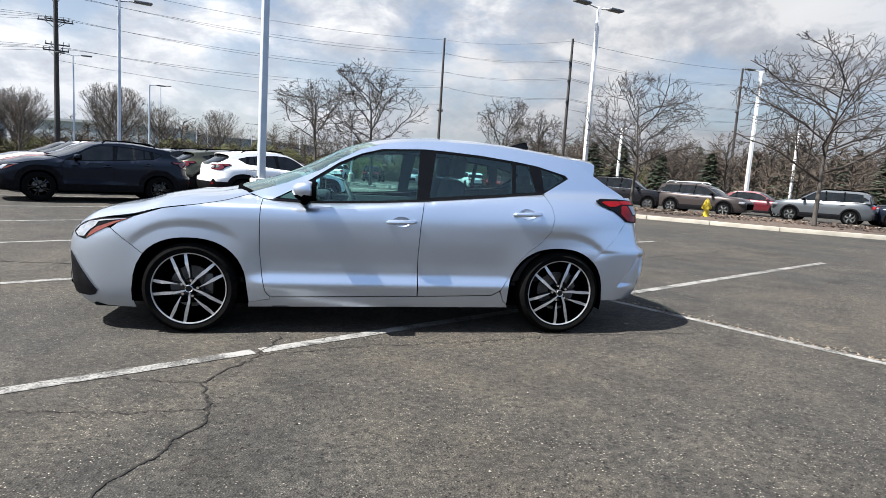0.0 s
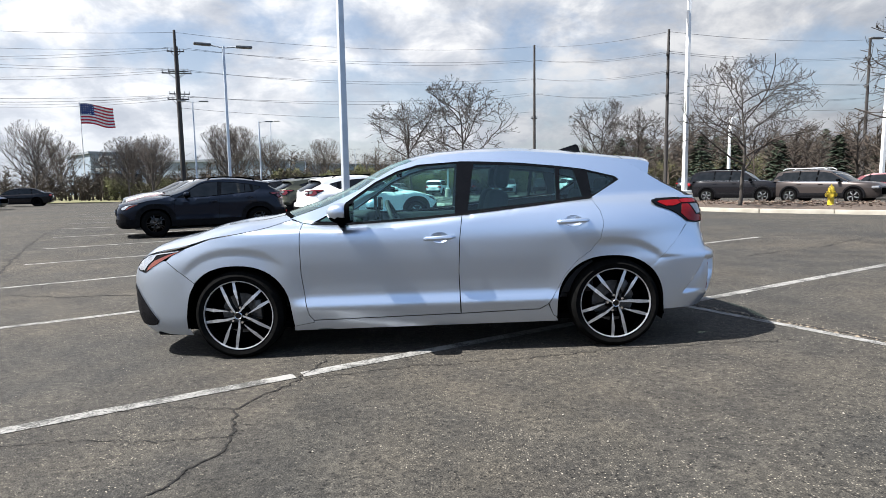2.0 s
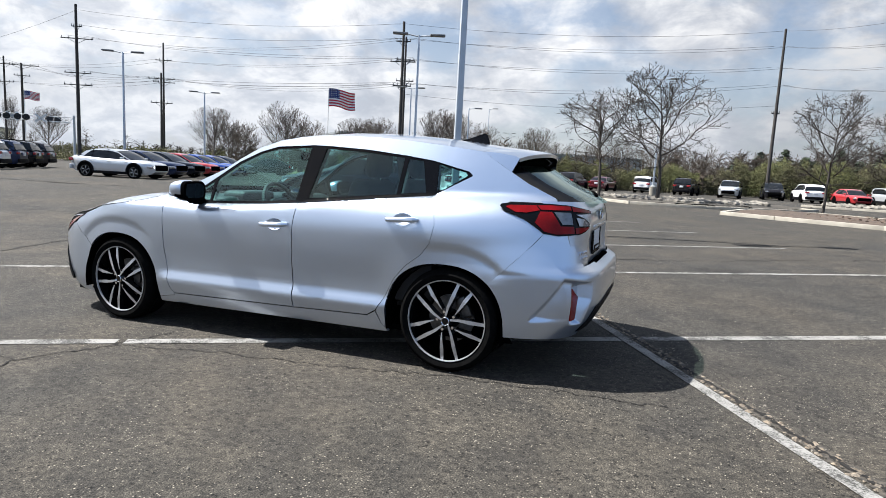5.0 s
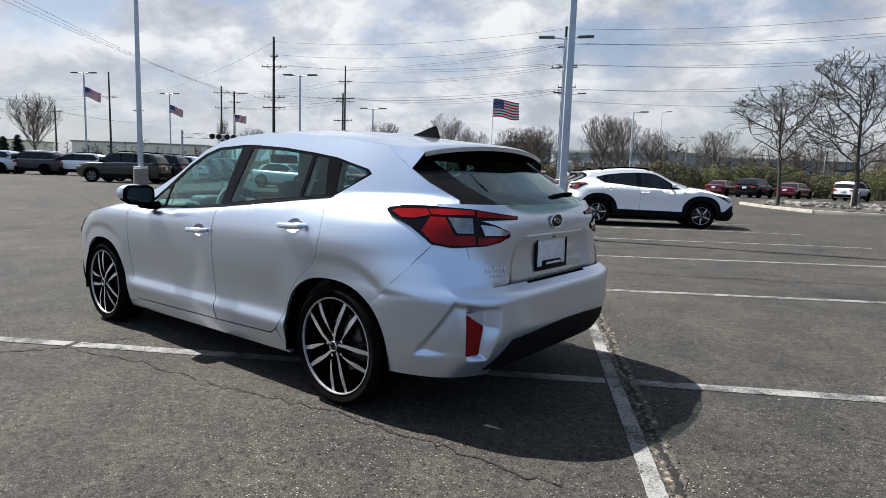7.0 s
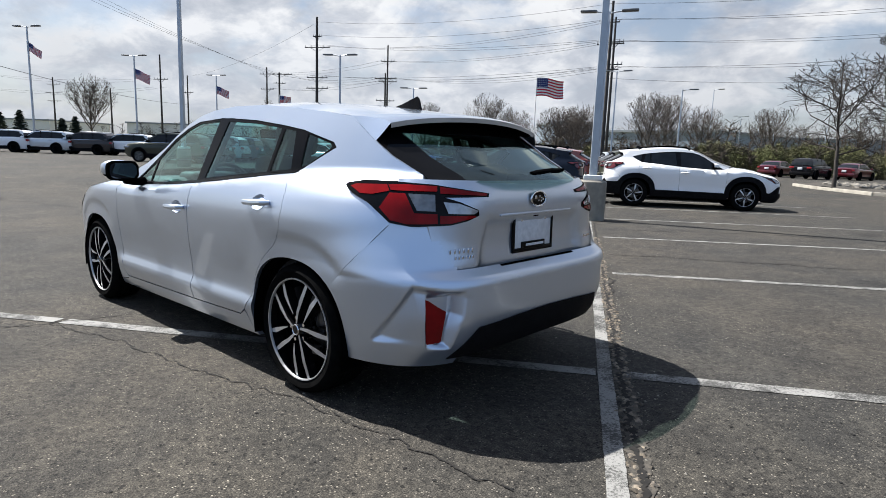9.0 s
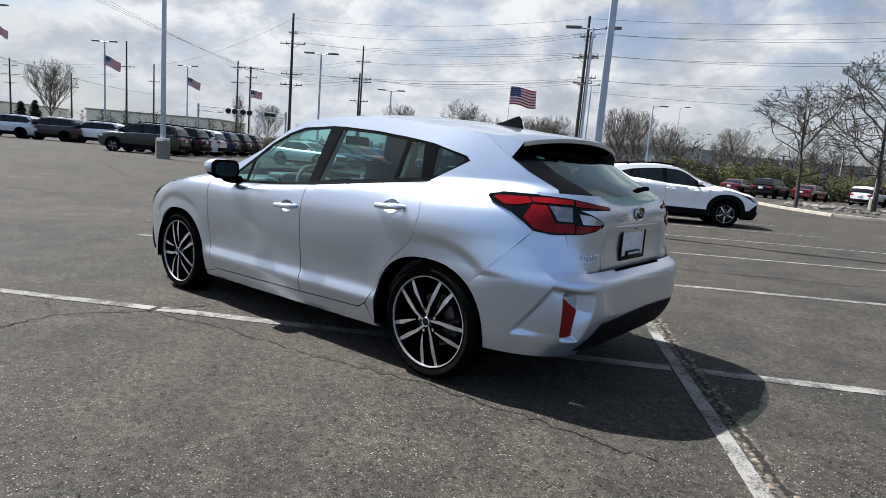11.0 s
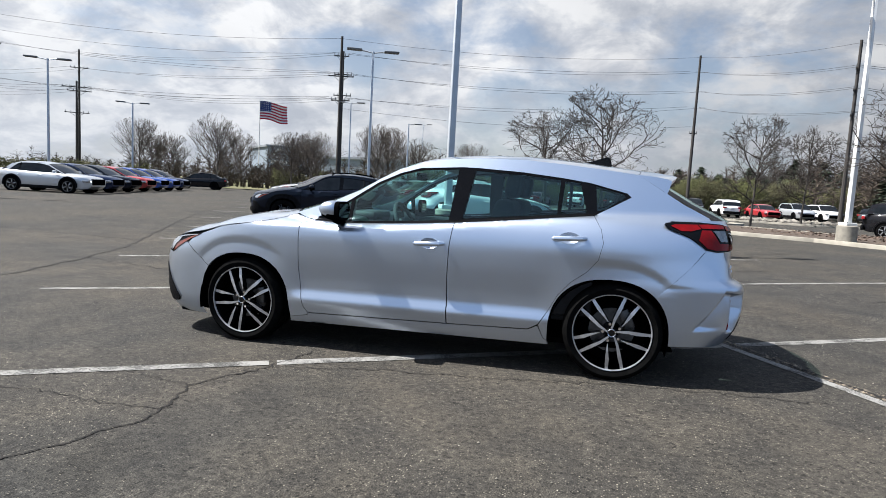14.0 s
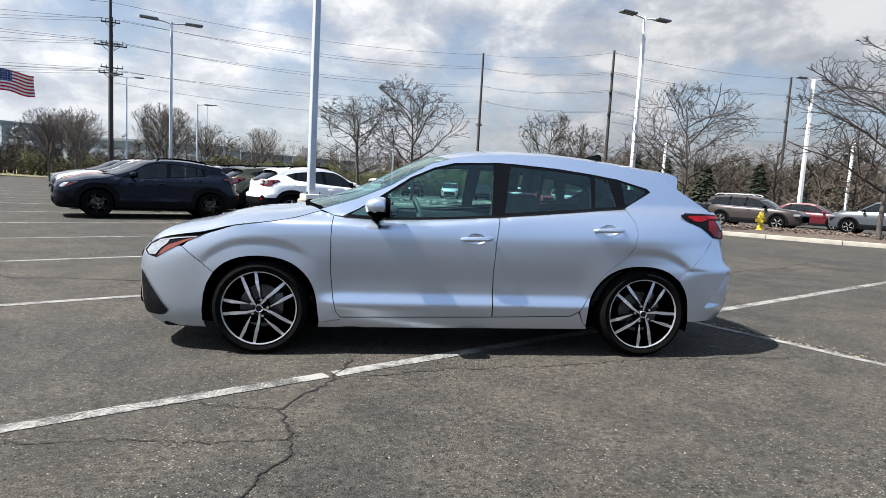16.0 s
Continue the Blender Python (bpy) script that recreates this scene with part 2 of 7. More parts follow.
M = {
    "silver": paint("silver_paint", (0.53, 0.60, 0.71), 0.86, 0.30),
    "white": paint("white_paint", (0.80, 0.80, 0.80)),
    "slate": paint("slate_paint", (0.007, 0.010, 0.018), 0.0, 0.16, 0.3),
    "olive": paint("olive_paint", (0.05, 0.052, 0.038), 0.2, 0.3, 0.5),
    "black_paint": paint("black_paint", (0.008, 0.008, 0.010), 0.0, 0.25, 0.5),
    "brown": paint("brown_paint", (0.05, 0.042, 0.04), 0.3, 0.3, 0.6),
    "red": paint("red_paint", (0.38, 0.025, 0.03), 0.1, 0.3),
    "dark_red": paint("dark_red_paint", (0.10, 0.010, 0.016), 0.2, 0.3),
    "orange": paint("orange_paint", (0.20, 0.035, 0.018), 0.1, 0.3),
    "blue": paint("blue_paint", (0.02, 0.07, 0.32), 0.2, 0.3),
    "navy": paint("navy_paint", (0.014, 0.025, 0.065), 0.2, 0.3, 0.6),
    "grey": paint("grey_paint", (0.085, 0.095, 0.105), 0.4, 0.3),
    "pale": paint("pale_silver_paint", (0.55, 0.57, 0.59), 0.5, 0.35),
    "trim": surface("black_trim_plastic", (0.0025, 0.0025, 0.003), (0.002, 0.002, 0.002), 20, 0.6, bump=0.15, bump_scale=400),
    "cladding": surface("black_cladding_plastic", (0.010, 0.010, 0.011), (0.006, 0.006, 0.007), 15, 0.55, bump=0.2, bump_scale=300),
    "gloss_black": surface("gloss_black", (0.004, 0.004, 0.0045), None, 10, 0.30, coat=0.28, spread=0.02),
    "rubber": surface("tyre_rubber", (0.007, 0.007, 0.007), (0.0045, 0.0045, 0.0045), 30, 0.82, bump=0.3, bump_scale=200),
    "machined": surface("machined_alloy", (0.60, 0.605, 0.62), (0.50, 0.505, 0.52), 40, 0.36, metal=0.75),
    "rim_black": surface("black_alloy", (0.005, 0.005, 0.0055), None, 20, 0.22, coat=0.6, spread=0.05),
    "alloy": surface("silver_alloy", (0.5, 0.51, 0.53), (0.4, 0.41, 0.43), 30, 0.32, metal=0.8),
    "disc": surface("brake_steel", (0.15, 0.145, 0.14), (0.09, 0.085, 0.08), 30, 0.45, metal=0.9),
    "chrome": surface("chrome", (0.85, 0.85, 0.86), (0.8, 0.8, 0.82), 10, 0.08, metal=1.0, spread=0.03),
    "red_lens": surface("red_lens", (0.22, 0.005, 0.007), (0.15, 0.004, 0.005), 12, 0.12, coat=0.1, spread=0.04),
    "dark_red_lens": surface("dark_red_lens", (0.10, 0.005, 0.007), None, 60, 0.1, coat=1.0, spread=0.04),
    "amber_lens": surface("amber_lens", (0.16, 0.030, 0.014), (0.10, 0.018, 0.009), 60, 0.12, coat=1.0, spread=0.04),
    "clear_lens": surface("clear_lens", (0.40, 0.42, 0.45), (0.30, 0.31, 0.33), 25, 0.12, metal=0.6, coat=1.0, spread=0.05),
    "smoky_lens": surface("smoky_lens", (0.17, 0.175, 0.18), (0.10, 0.105, 0.11), 25, 0.12, metal=0.5, coat=1.0, spread=0.05),
    "fabric": surface("dark_seat_fabric", (0.045, 0.046, 0.048), (0.03, 0.03, 0.032), 40, 0.9, bump=0.3, bump_scale=500),
    "dash": surface("dark_dashboard", (0.03, 0.03, 0.032), None, 25, 0.6, bump=0.2, bump_scale=400),
    "liner": surface("pale_headliner", (0.42, 0.42, 0.41), (0.36, 0.36, 0.35), 20, 0.9),
    "plate": surface("pale_plate", (0.66, 0.67, 0.69), (0.52, 0.53, 0.55), 30, 0.4),
    "label_black": surface("black_print", (0.015, 0.015, 0.015), None, 30, 0.5),
    "mirror": surface("mirror_glass", (0.22, 0.23, 0.25), None, 5, 0.02, metal=1.0, spread=0.0),
    "glass": pane_glass("green_tinted_glass", (0.62, 0.90, 0.88), ior=1.7),
    "dark_glass": pane_glass("privacy_glass", (0.44, 0.66, 0.65), ior=1.7),
    "rear_glass": pane_glass("rear_window_glass", (0.32, 0.45, 0.42), ior=1.9),
    "far_glass": surface("dark_car_window", (0.006, 0.008, 0.010), (0.012, 0.014, 0.017), 4, 0.06, spread=0.03),
    "far_lens": surface("far_red_lens", (0.30, 0.012, 0.014), None, 40, 0.15, coat=0.8),
}
for key, gloss in (("trim", 0.0), ("far_glass", 0.25), ("cladding", 0.03), ("rubber", 0.0), ("rim_black", 0.08), ("gloss_black", 0.0), ("red_lens", 0.1)):
    M[key].node_tree.nodes["Principled BSDF"].inputs["Specular IOR Level"].default_value = gloss

# building helpers
from mathutils.geometry import delaunay_2d_cdt


def thing(name, m, label, category, group="", kind=""):
    ob = new(name)
    ob.matrix_world = m
    ob.empty_display_size = 0.2
    return tagged(ob, label, category, group, kind)


def mesh_of(name, verts, faces, smooth=True, sharp=35):
    me = bpy.data.meshes.new(name)
    me.from_pydata([tuple(v) for v in verts], [], [tuple(f) for f in faces])
    me.validate()
    if smooth:
        me.shade_smooth()
        me.set_sharp_from_angle(angle=radians(sharp))
    me.update()
    return me


def put(name, me, material, parent=None, label="", m=None):
    if material is not None and not me.materials:
        me.materials.append(material)
    ob = new(name, me)
    if parent is not None:
        ob.parent = parent
    if m is not None:
        ob.matrix_local = m
    if label:
        ob["label"] = label
    return ob


def part(name, bm, material, parent, label="", m=None, smooth=True, sharp=35):
    """One mesh object from a bmesh, under a thing or a part."""
    bmesh.ops.recalc_face_normals(bm, faces=bm.faces)
    me = bpy.data.meshes.new(name)
    bm.to_mesh(me)
    bm.free()
    if smooth:
        me.shade_smooth()
        me.set_sharp_from_angle(angle=radians(sharp))
    return put(name, me, material, parent, label, m)


def bm_box(size, at=(0, 0, 0), bevel=0.0, turn=None, segs=2):
    bm = bmesh.new()
    bmesh.ops.create_cube(bm, size=1.0, matrix=Matrix.Translation(at) @ (turn or Matrix()) @ Matrix.Diagonal((*size, 1)))
    if bevel:
        bmesh.ops.bevel(bm, geom=bm.edges[:], offset=bevel, segments=segs, affect="EDGES", profile=0.5)
    return bm


def bm_tube(path, radius, sides=8, caps=True):
    """A tube along points; radius may be a list."""
    bm = bmesh.new()
    rings = []
    pts = [Vector(p) for p in path]
    for i, p in enumerate(pts):
        d = (pts[min(i + 1, len(pts) - 1)] - pts[max(i - 1, 0)]).normalized()
        a = d.orthogonal().normalized() if i == 0 else (a - d * a.dot(d)).normalized()
        b = d.cross(a)
        r = radius[i] if isinstance(radius, (list, tuple)) else radius
        rings.append([bm.verts.new(p + r * (a * math.cos(2 * math.pi * k / sides) + b * math.sin(2 * math.pi * k / sides))) for k in range(sides)])
    for r0, r1 in zip(rings, rings[1:]):
        for k in range(sides):
            bm.faces.new((r0[k], r0[(k + 1) % sides], r1[(k + 1) % sides], r1[k]))
    if caps:
        bm.faces.new(rings[0][::-1])
        bm.faces.new(rings[-1])
    return bm


def bm_lathe(profile, steps=48, axis="y"):
    """Turns (radius, along) points round an axis; an open profile stays open."""
    bm = bmesh.new()
    rings = []
    for r, h in profile:
        ring = []
        for k in range(steps):
            c, s = r * math.cos(2 * math.pi * k / steps), r * math.sin(2 * math.pi * k / steps)
            ring.append(bm.verts.new((c, h, s) if axis == "y" else (c, s, h)))
        rings.append(ring)
    for r0, r1 in zip(rings, rings[1:]):
        for k in range(steps):
            bm.faces.new((r0[k], r0[(k + 1) % steps], r1[(k + 1) % steps], r1[k]))
    for ring, h in ((rings[0], 0), (rings[-1], -1)):
        if 0 < profile[h][0] < 0.02:
            bm.faces.new(ring)
    return bm


def pchip(pts):
    """A smooth curve through points, with no overshoot."""
    xs, ys = np.array([p[0] for p in pts], float), np.array([p[1] for p in pts], float)
    h = np.diff(xs)
    d = np.diff(ys) / h
    m = np.zeros(len(xs))
    m[0], m[-1] = d[0], d[-1]
    for i in range(1, len(xs) - 1):
        if d[i - 1] * d[i] > 0:
            w1, w2 = 2 * h[i] + h[i - 1], h[i] + 2 * h[i - 1]
            m[i] = (w1 + w2) / (w1 / d[i - 1] + w2 / d[i])

    def at(x):
        x = np.clip(np.asarray(x, float), xs[0], xs[-1])
        i = np.clip(np.searchsorted(xs, x) - 1, 0, len(h) - 1)
        t = (x - xs[i]) / h[i]
        return ys[i] * (1 + 2 * t) * (1 - t) ** 2 + m[i] * h[i] * t * (1 - t) ** 2 + ys[i + 1] * t * t * (3 - 2 * t) + m[i + 1] * h[i] * t * t * (t - 1)
    return at


def dense(poly, step=0.03, rounds=0):
    """A closed outline, its corners cut rounds times, with points no further apart than step."""
    p = [np.array(q, float) for q in poly]
    for _ in range(rounds):
        p = [w for a, b in zip(p, p[1:] + p[:1]) for w in (a * 0.75 + b * 0.25, a * 0.25 + b * 0.75)]
    out = []
    for a, b in zip(p, p[1:] + p[:1]):
        n = max(1, int(np.ceil(np.linalg.norm(b - a) / step)))
        out += [a + (b - a) * k / n for k in range(n)]
    return np.array(out)


def inset(poly, gap):
    """Draws an outline in by a gap."""
    area = np.sum(poly[:, 0] * np.roll(poly[:, 1], -1) - np.roll(poly[:, 0], -1) * poly[:, 1])
    e = np.roll(poly, -1, 0) - np.roll(poly, 1, 0)
    n = np.stack([-e[:, 1], e[:, 0]], 1) * (1 if area > 0 else -1)
    return poly + gap * n / np.maximum(np.linalg.norm(n, axis=1, keepdims=True), 1e-9)


def inside(pts, loops):
    hit = np.zeros(len(pts), bool)
    for loop in loops:
        a, b = loop, np.roll(loop, -1, 0)
        for (x1, y1), (x2, y2) in zip(a, b):
            if y1 != y2:
                cross = ((y1 > pts[:, 1]) != (y2 > pts[:, 1])) & (pts[:, 0] < (x2 - x1) * (pts[:, 1] - y1) / (y2 - y1) + x1)
                hit ^= cross
    return hit


def flat_fill(loops, step):
    """Triangles that fill the loops (outline first, then holes), with a grid of points inside."""
    lo, hi = loops[0].min(0), loops[0].max(0)
    gx, gy = np.meshgrid(np.arange(lo[0] + step / 2, hi[0], step), np.arange(lo[1] + step / 2, hi[1], step))
    grid = np.stack([gx.ravel() + 0.17 * step * (np.arange(gx.size) % 2), gy.ravel()], 1)
    near = np.concatenate(loops)
    keep = inside(grid, loops)
    grid = grid[keep]
    if len(grid):
        d = np.min(np.linalg.norm(grid[:, None] - near[None], axis=2), 1)
        grid = grid[d > step * 0.45]
    pts = np.concatenate([near, grid]) if len(grid) else near
    edges, k = [], 0
    for loop in loops:
        n = len(loop)
        edges += [(k + i, k + (i + 1) % n) for i in range(n)]
        k += n
    v, _, f, *_ = delaunay_2d_cdt([Vector(p) for p in pts], edges, [], 0, 1e-6)
    v = np.array([tuple(p) for p in v])
    mid = np.array([v[list(t)].mean(0) for t in f])
    ok = inside(mid, loops)
    return v, [t for t, g in zip(f, ok) if g]


def lay(name, outline, surf, depth, material, parent, label="", holes=(), step=0.05, gap=0.0, rounds=0, flip=False):
    """A panel: a flat outline laid on the surface surf(a, b, lift), with its edges turned in by depth."""
    loops = [dense(outline, step, rounds)]
    if gap:
        loops[0] = inset(loops[0], gap)
    for hole in holes:
        loops.append(dense(hole, step))
    v, f = flat_fill(loops, step)
    out = [tuple(p) for p in surf(v[:, 0], v[:, 1], 0.0)]
    faces = [tuple(t) for t in f]
    if depth:
        for loop in loops:
            k = len(out)
            out += [tuple(p) for p in surf(loop[:, 0], loop[:, 1], 0.0)]
            out += [tuple(p) for p in surf(loop[:, 0], loop[:, 1], -depth)]
            n = len(loop)
            faces += [(k + i, k + (i + 1) % n, k + n + (i + 1) % n, k + n + i) for i in range(n)]
    bm = bmesh.new()
    vs = [bm.verts.new(p) for p in out]
    for t in faces:
        try:
            bm.faces.new([vs[i] for i in t])
        except ValueError:
            pass
    bmesh.ops.remove_doubles(bm, verts=bm.verts, dist=0.0004)
    bmesh.ops.recalc_face_normals(bm, faces=bm.faces)
    me = bpy.data.meshes.new(name)
    bm.to_mesh(me)
    bm.free()
    me.shade_smooth()
    me.set_sharp_from_angle(angle=radians(40))
    return put(name, me, material, parent, label)


def sheet(name, rows, material, parent, label="", thick=0.0, skip=None):
    """A sheet through rows of points (all of one length)."""
    n = len(rows[0])
    verts = [p for r in rows for p in r]
    faces = [(i * n + j, i * n + j + 1, (i + 1) * n + j + 1, (i + 1) * n + j) for i in range(len(rows) - 1) for j in range(n - 1)]
    bm = bmesh.new()
    vs = [bm.verts.new(tuple(p)) for p in verts]
    for t in faces:
        if skip is None or not all(skip(verts[i]) for i in t):
            bm.faces.new([vs[i] for i in t])
    bmesh.ops.delete(bm, geom=[v for v in vs if not v.link_faces], context="VERTS")
    bmesh.ops.remove_doubles(bm, verts=bm.verts, dist=0.0003)
    bmesh.ops.recalc_face_normals(bm, faces=bm.faces)
    if thick:
        bmesh.ops.solidify(bm, geom=bm.faces[:], thickness=thick)
    return part(name, bm, material, parent, label, sharp=50)


# ---- the hatchback's body, in its own frame: nose towards -x, wheels on z = 0 ----
half_width = pchip([(0.14, 0.80), (0.18, 0.83), (0.235, 0.856), (0.30, 0.866), (0.40, 0.874), (0.50, 0.880), (0.60, 0.886), (0.70, 0.8905), (0.80, 0.892), (0.865, 0.888), (0.93, 0.872), (1.0, 0.838), (1.06, 0.80), (1.45, 0.62)])
# how much the doors are hollowed over the sill, and the sill's ridge stands out
door_hollow = pchip([(0.20, 0.0), (0.255, 0.001), (0.31, 0.009), (0.345, 0.0155), (0.363, 0.0152), (0.380, 0.009), (0.405, -0.004), (0.435, -0.0115), (0.50, -0.0115), (0.58, -0.008), (0.70, -0.002), (0.80, 0.0), (1.5, 0.0)])
tail_end = pchip([(0.20, 2.04), (0.27, 2.09), (0.36, 2.145), (0.50, 2.178), (0.60, 2.178), (0.635, 2.168), (0.655, 2.135), (0.68, 2.098), (0.76, 2.087), (0.86, 2.08), (0.95, 2.075), (1.03, 2.045), (1.12, 1.98), (1.45, 1.75)])
flank_end = pchip([(0.20, 2.04), (0.27, 2.085), (0.36, 2.135), (0.50, 2.165), (0.62, 2.165), (0.70, 2.145), (0.76, 2.125), (0.86, 2.09), (0.95, 2.075), (1.03, 2.045), (1.12, 1.98), (1.45, 1.75)])
fullness = pchip([(0.2, 4.8), (0.60, 4.8), (0.70, 3.9), (0.82, 3.1), (1.5, 3.0)])
nose_end = pchip([(0.14, -2.12), (0.18, -2.17), (0.25, -2.215), (0.35, -2.235), (0.55, -2.235), (0.65, -2.21), (0.72, -2.16), (0.78, -2.08), (0.86, -1.95), (1.0, -1.9)])
belt = pchip([(-2.3, 0.88), (-1.7, 0.88), (-1.23, 0.955), (-0.86, 0.95), (-0.57, 0.93), (-0.26, 0.94), (0.28, 0.978), (0.6, 1.008), (0.92, 1.038), (1.2, 1.062), (1.6, 1.075), (2.3, 1.03)])
rail = pchip([(-0.95, 0.985), (-0.70, 1.065), (-0.47, 1.165), (-0.33, 1.25), (-0.19, 1.325), (-0.02, 1.378), (0.14, 1.402), (0.39, 1.415), (0.73, 1.408), (0.98, 1.386), (1.24, 1.356), (1.46, 1.328), (1.7, 1.29)])
ARCH_F, ARCH_R, ARCH, SQUARE = (-1.335, 0.29), (1.303, 0.28), 0.378, 2.35


def side_y(x, z):
    """How far the flank stands out from the middle plane."""
    x, z = np.asarray(x, float), np.asarray(z, float)
    zl = np.minimum(z, belt(x) + 0.02)
    w = half_width(zl)
    s = np.clip((x - 0.9) / (flank_end(zl) - 0.9), 0, 0.9995)
    t = np.clip((-0.95 - x) / (-0.95 - nose_end(zl)), 0, 0.9995)
    e = np.clip((x + 1.02) / 0.22, 0, 1) * np.clip((1.06 - x) / 0.22, 0, 1)
    w = w + door_hollow(zl) * e * e * (3 - 2 * e)
    low = w * (1 - s ** fullness(zl)) ** 0.19 * (1 - t ** 3.2) ** 0.18
    # a crescent groove over each wheel arch: the lip lies inside the fender
    for (cx, cz), amount in ((ARCH_F, 0.009), (ARCH_R, 0.010)):
        r = (np.abs(x - cx) ** SQUARE + np.abs(z - cz) ** SQUARE) ** (1 / SQUARE)
        k = np.clip((ARCH + 0.118 - r) / 0.032, 0, 1)
        top = np.clip((z - 0.50) / 0.16, 0, 1) * np.clip((x - 1.10) / 0.14 if cx > 0 else (-0.98 - x) / 0.14, 0, 1)
        low = low - amount * k * k * (3 - 2 * k) * top * (1 - 0.55 * np.clip((ARCH + 0.085 - r) / 0.085, 0, 1))
    # hips over the rear wheel
    low = low + 0.012 * np.exp(-((x - 1.25) / 0.45) ** 2 - ((z - 0.86) / 0.12) ** 2)
    g = np.where(x > 0.3, 1 - 0.085 * (x - 0.3) ** 2, 1 - 0.045 * (x - 0.3) ** 2)
    b = belt(x)
    up = g * np.where(z > b, 0.818 - 0.42 * (z - b), 0.818 + 2.6 * (b - z))
    k = 0.012 + 0.03 * np.clip((x - 1.05) / 0.5, 0, 1)
    soft = -k * np.log(np.exp(-low / k) + np.exp(-up / k))
    w = np.clip((x + 1.45) / 0.55, 0, 1)
    w = w * w * (3 - 2 * w)
    return low + (soft - low) * w


def corner(q, z):
    """The point of the body's waterline at z where x - |y| = q, past the rear wheels."""
    q, z = np.broadcast_arrays(np.asarray(q, float), np.asarray(z, float))
    lo, hi = np.full(q.shape, 1.2), tail_end(np.minimum(z, 1.08)) - 1e-4
    for _ in range(40):
        mid = (lo + hi) / 2
        more = mid - low_y(mid, z) < q
        lo, hi = np.where(more, mid, lo), np.where(more, hi, mid)
    return lo, low_y(lo, z)


def low_y(x, z):
    # the flanks run past the step over the bumper; only the tail itself shows it
    w = half_width(z)
    b = np.clip((x - 0.9) / (tail_end(z) - 0.9), 0, 0.9999)
    a = np.clip((x - 0.9) / (flank_end(z) - 0.9), 0, 0.9999)
    s = a + (b - a) * b ** 8
    return w * (1 - s ** fullness(z)) ** 0.19


def tail_x(y, z):
    """Where the tail stands at y across and z up."""
    y, z = np.broadcast_arrays(np.abs(np.asarray(y, float)), np.asarray(z, float))
    lo, hi = np.full(y.shape, 1.2), tail_end(z)
    for _ in range(40):
        mid = (lo + hi) / 2
        more = low_y(mid, z) > y
        lo, hi = np.where(more, mid, lo), np.where(more, hi, mid)
    return lo


def flank(sign, lift=0.0):
    return lambda x, z, d: np.stack([x, sign * (side_y(x, z) + lift + d), z], 1)


def tail(lift=0.0):
    return lambda y, z, d: np.stack([tail_x(y, z) + lift + d, y, z], 1)


def within(a, b, poly, soft):
    """How deep points lie inside a convex outline, from 0 at its edge to 1."""
    p = np.array(poly, float)
    area = np.sum(p[:, 0] * np.roll(p[:, 1], -1) - np.roll(p[:, 0], -1) * p[:, 1])
    d = np.full(np.shape(a), 9.0)
    for (x1, y1), (x2, y2) in zip(p, np.roll(p, -1, 0)):
        n = math.hypot(x2 - x1, y2 - y1)
        d = np.minimum(d, ((x2 - x1) * (b - y1) - (y2 - y1) * (a - x1)) / n * (1 if area > 0 else -1))
    t = np.clip(d / soft, 0, 1)
    return t * t * (3 - 2 * t)


def hollowed(y, z, d):
    """The tailgate with the hollow round its plate."""
    dent = 0.024 * within(np.abs(y), z, [(-0.5, 0.888), (-0.5, 0.60), (0.47, 0.60), (0.39, 0.888)], 0.05) + 0.12 * np.clip(0.885 - z, 0, 0.12)
    return np.stack([tail_x(y, np.maximum(z, 0.685)) + 0.011 + d - dent, y, z], 1)


def gate_x(y, z):
    return float(hollowed(np.array([y]), np.array([z]), 0.0)[0][0])


def wrap(sign, lift=0.0):
    def f(q, z, d):
        x, y = corner(q, z)
        nx = np.clip((x - 1.6) / 0.45, 0, 1)
        return np.stack([x + (lift + d) * nx, sign * (y + (lift + d) * (1 - 0.6 * nx)), z], 1)
    return f


def pocketed(sign):
    """A flat plate that faces straight back, in the bumper's pocket."""
    def f(q, z, d):
        x, y = corner(q, z)
        return np.stack([np.full_like(x, 2.046) + 0.13 * (q - 1.36) + d, sign * y, z], 1)
    return f


def arc(c, r, a0, a1, n=18):
    """A wheel arch: a circle drawn slightly square."""
    out = []
    for k in range(n + 1):
        a = radians(a0 + (a1 - a0) * k / n)
        e = (abs(math.cos(a)) ** SQUARE + abs(math.sin(a)) ** SQUARE) ** (-1 / SQUARE)
        out.append((c[0] + r * e * math.cos(a), c[1] + r * e * math.sin(a)))
    return out


def arch_reach(z, c):
    return (max(0.0, ARCH ** SQUARE - abs(z - c[1]) ** SQUARE)) ** (1 / SQUARE)


REAR_SEAM = pchip([(0.563, 1.585), (0.75, 1.775), (0.87, 1.876), (0.92, 1.90)])
DOOR_FRONT_EDGE = [(-0.86, 0.945), (-0.868, 0.82), (-0.87, 0.59), (-0.852, 0.40), (-0.83, 0.30), (-0.80, 0.262)]
DOOR_MID_EDGE = [(0.242, 0.278), (0.238, 0.58), (0.25, 0.81), (0.272, 0.972)]
DOOR_REAR_EDGE = [(0.80, 0.292), (0.865, 0.33), (0.925, 0.42), (0.985, 0.535), (1.06, 0.622), (1.165, 0.70), (1.228, 0.78), (1.252, 0.885), (1.235, 0.97), (1.185, 1.055)]
BELT_FRONT = [(0.272, 0.972), (-0.03, 0.952), (-0.26, 0.94), (-0.57, 0.928), (-0.80, 0.940)]
BELT_REAR = [(1.185, 1.055), (0.92, 1.036), (0.60, 1.006), (0.272, 0.974)]
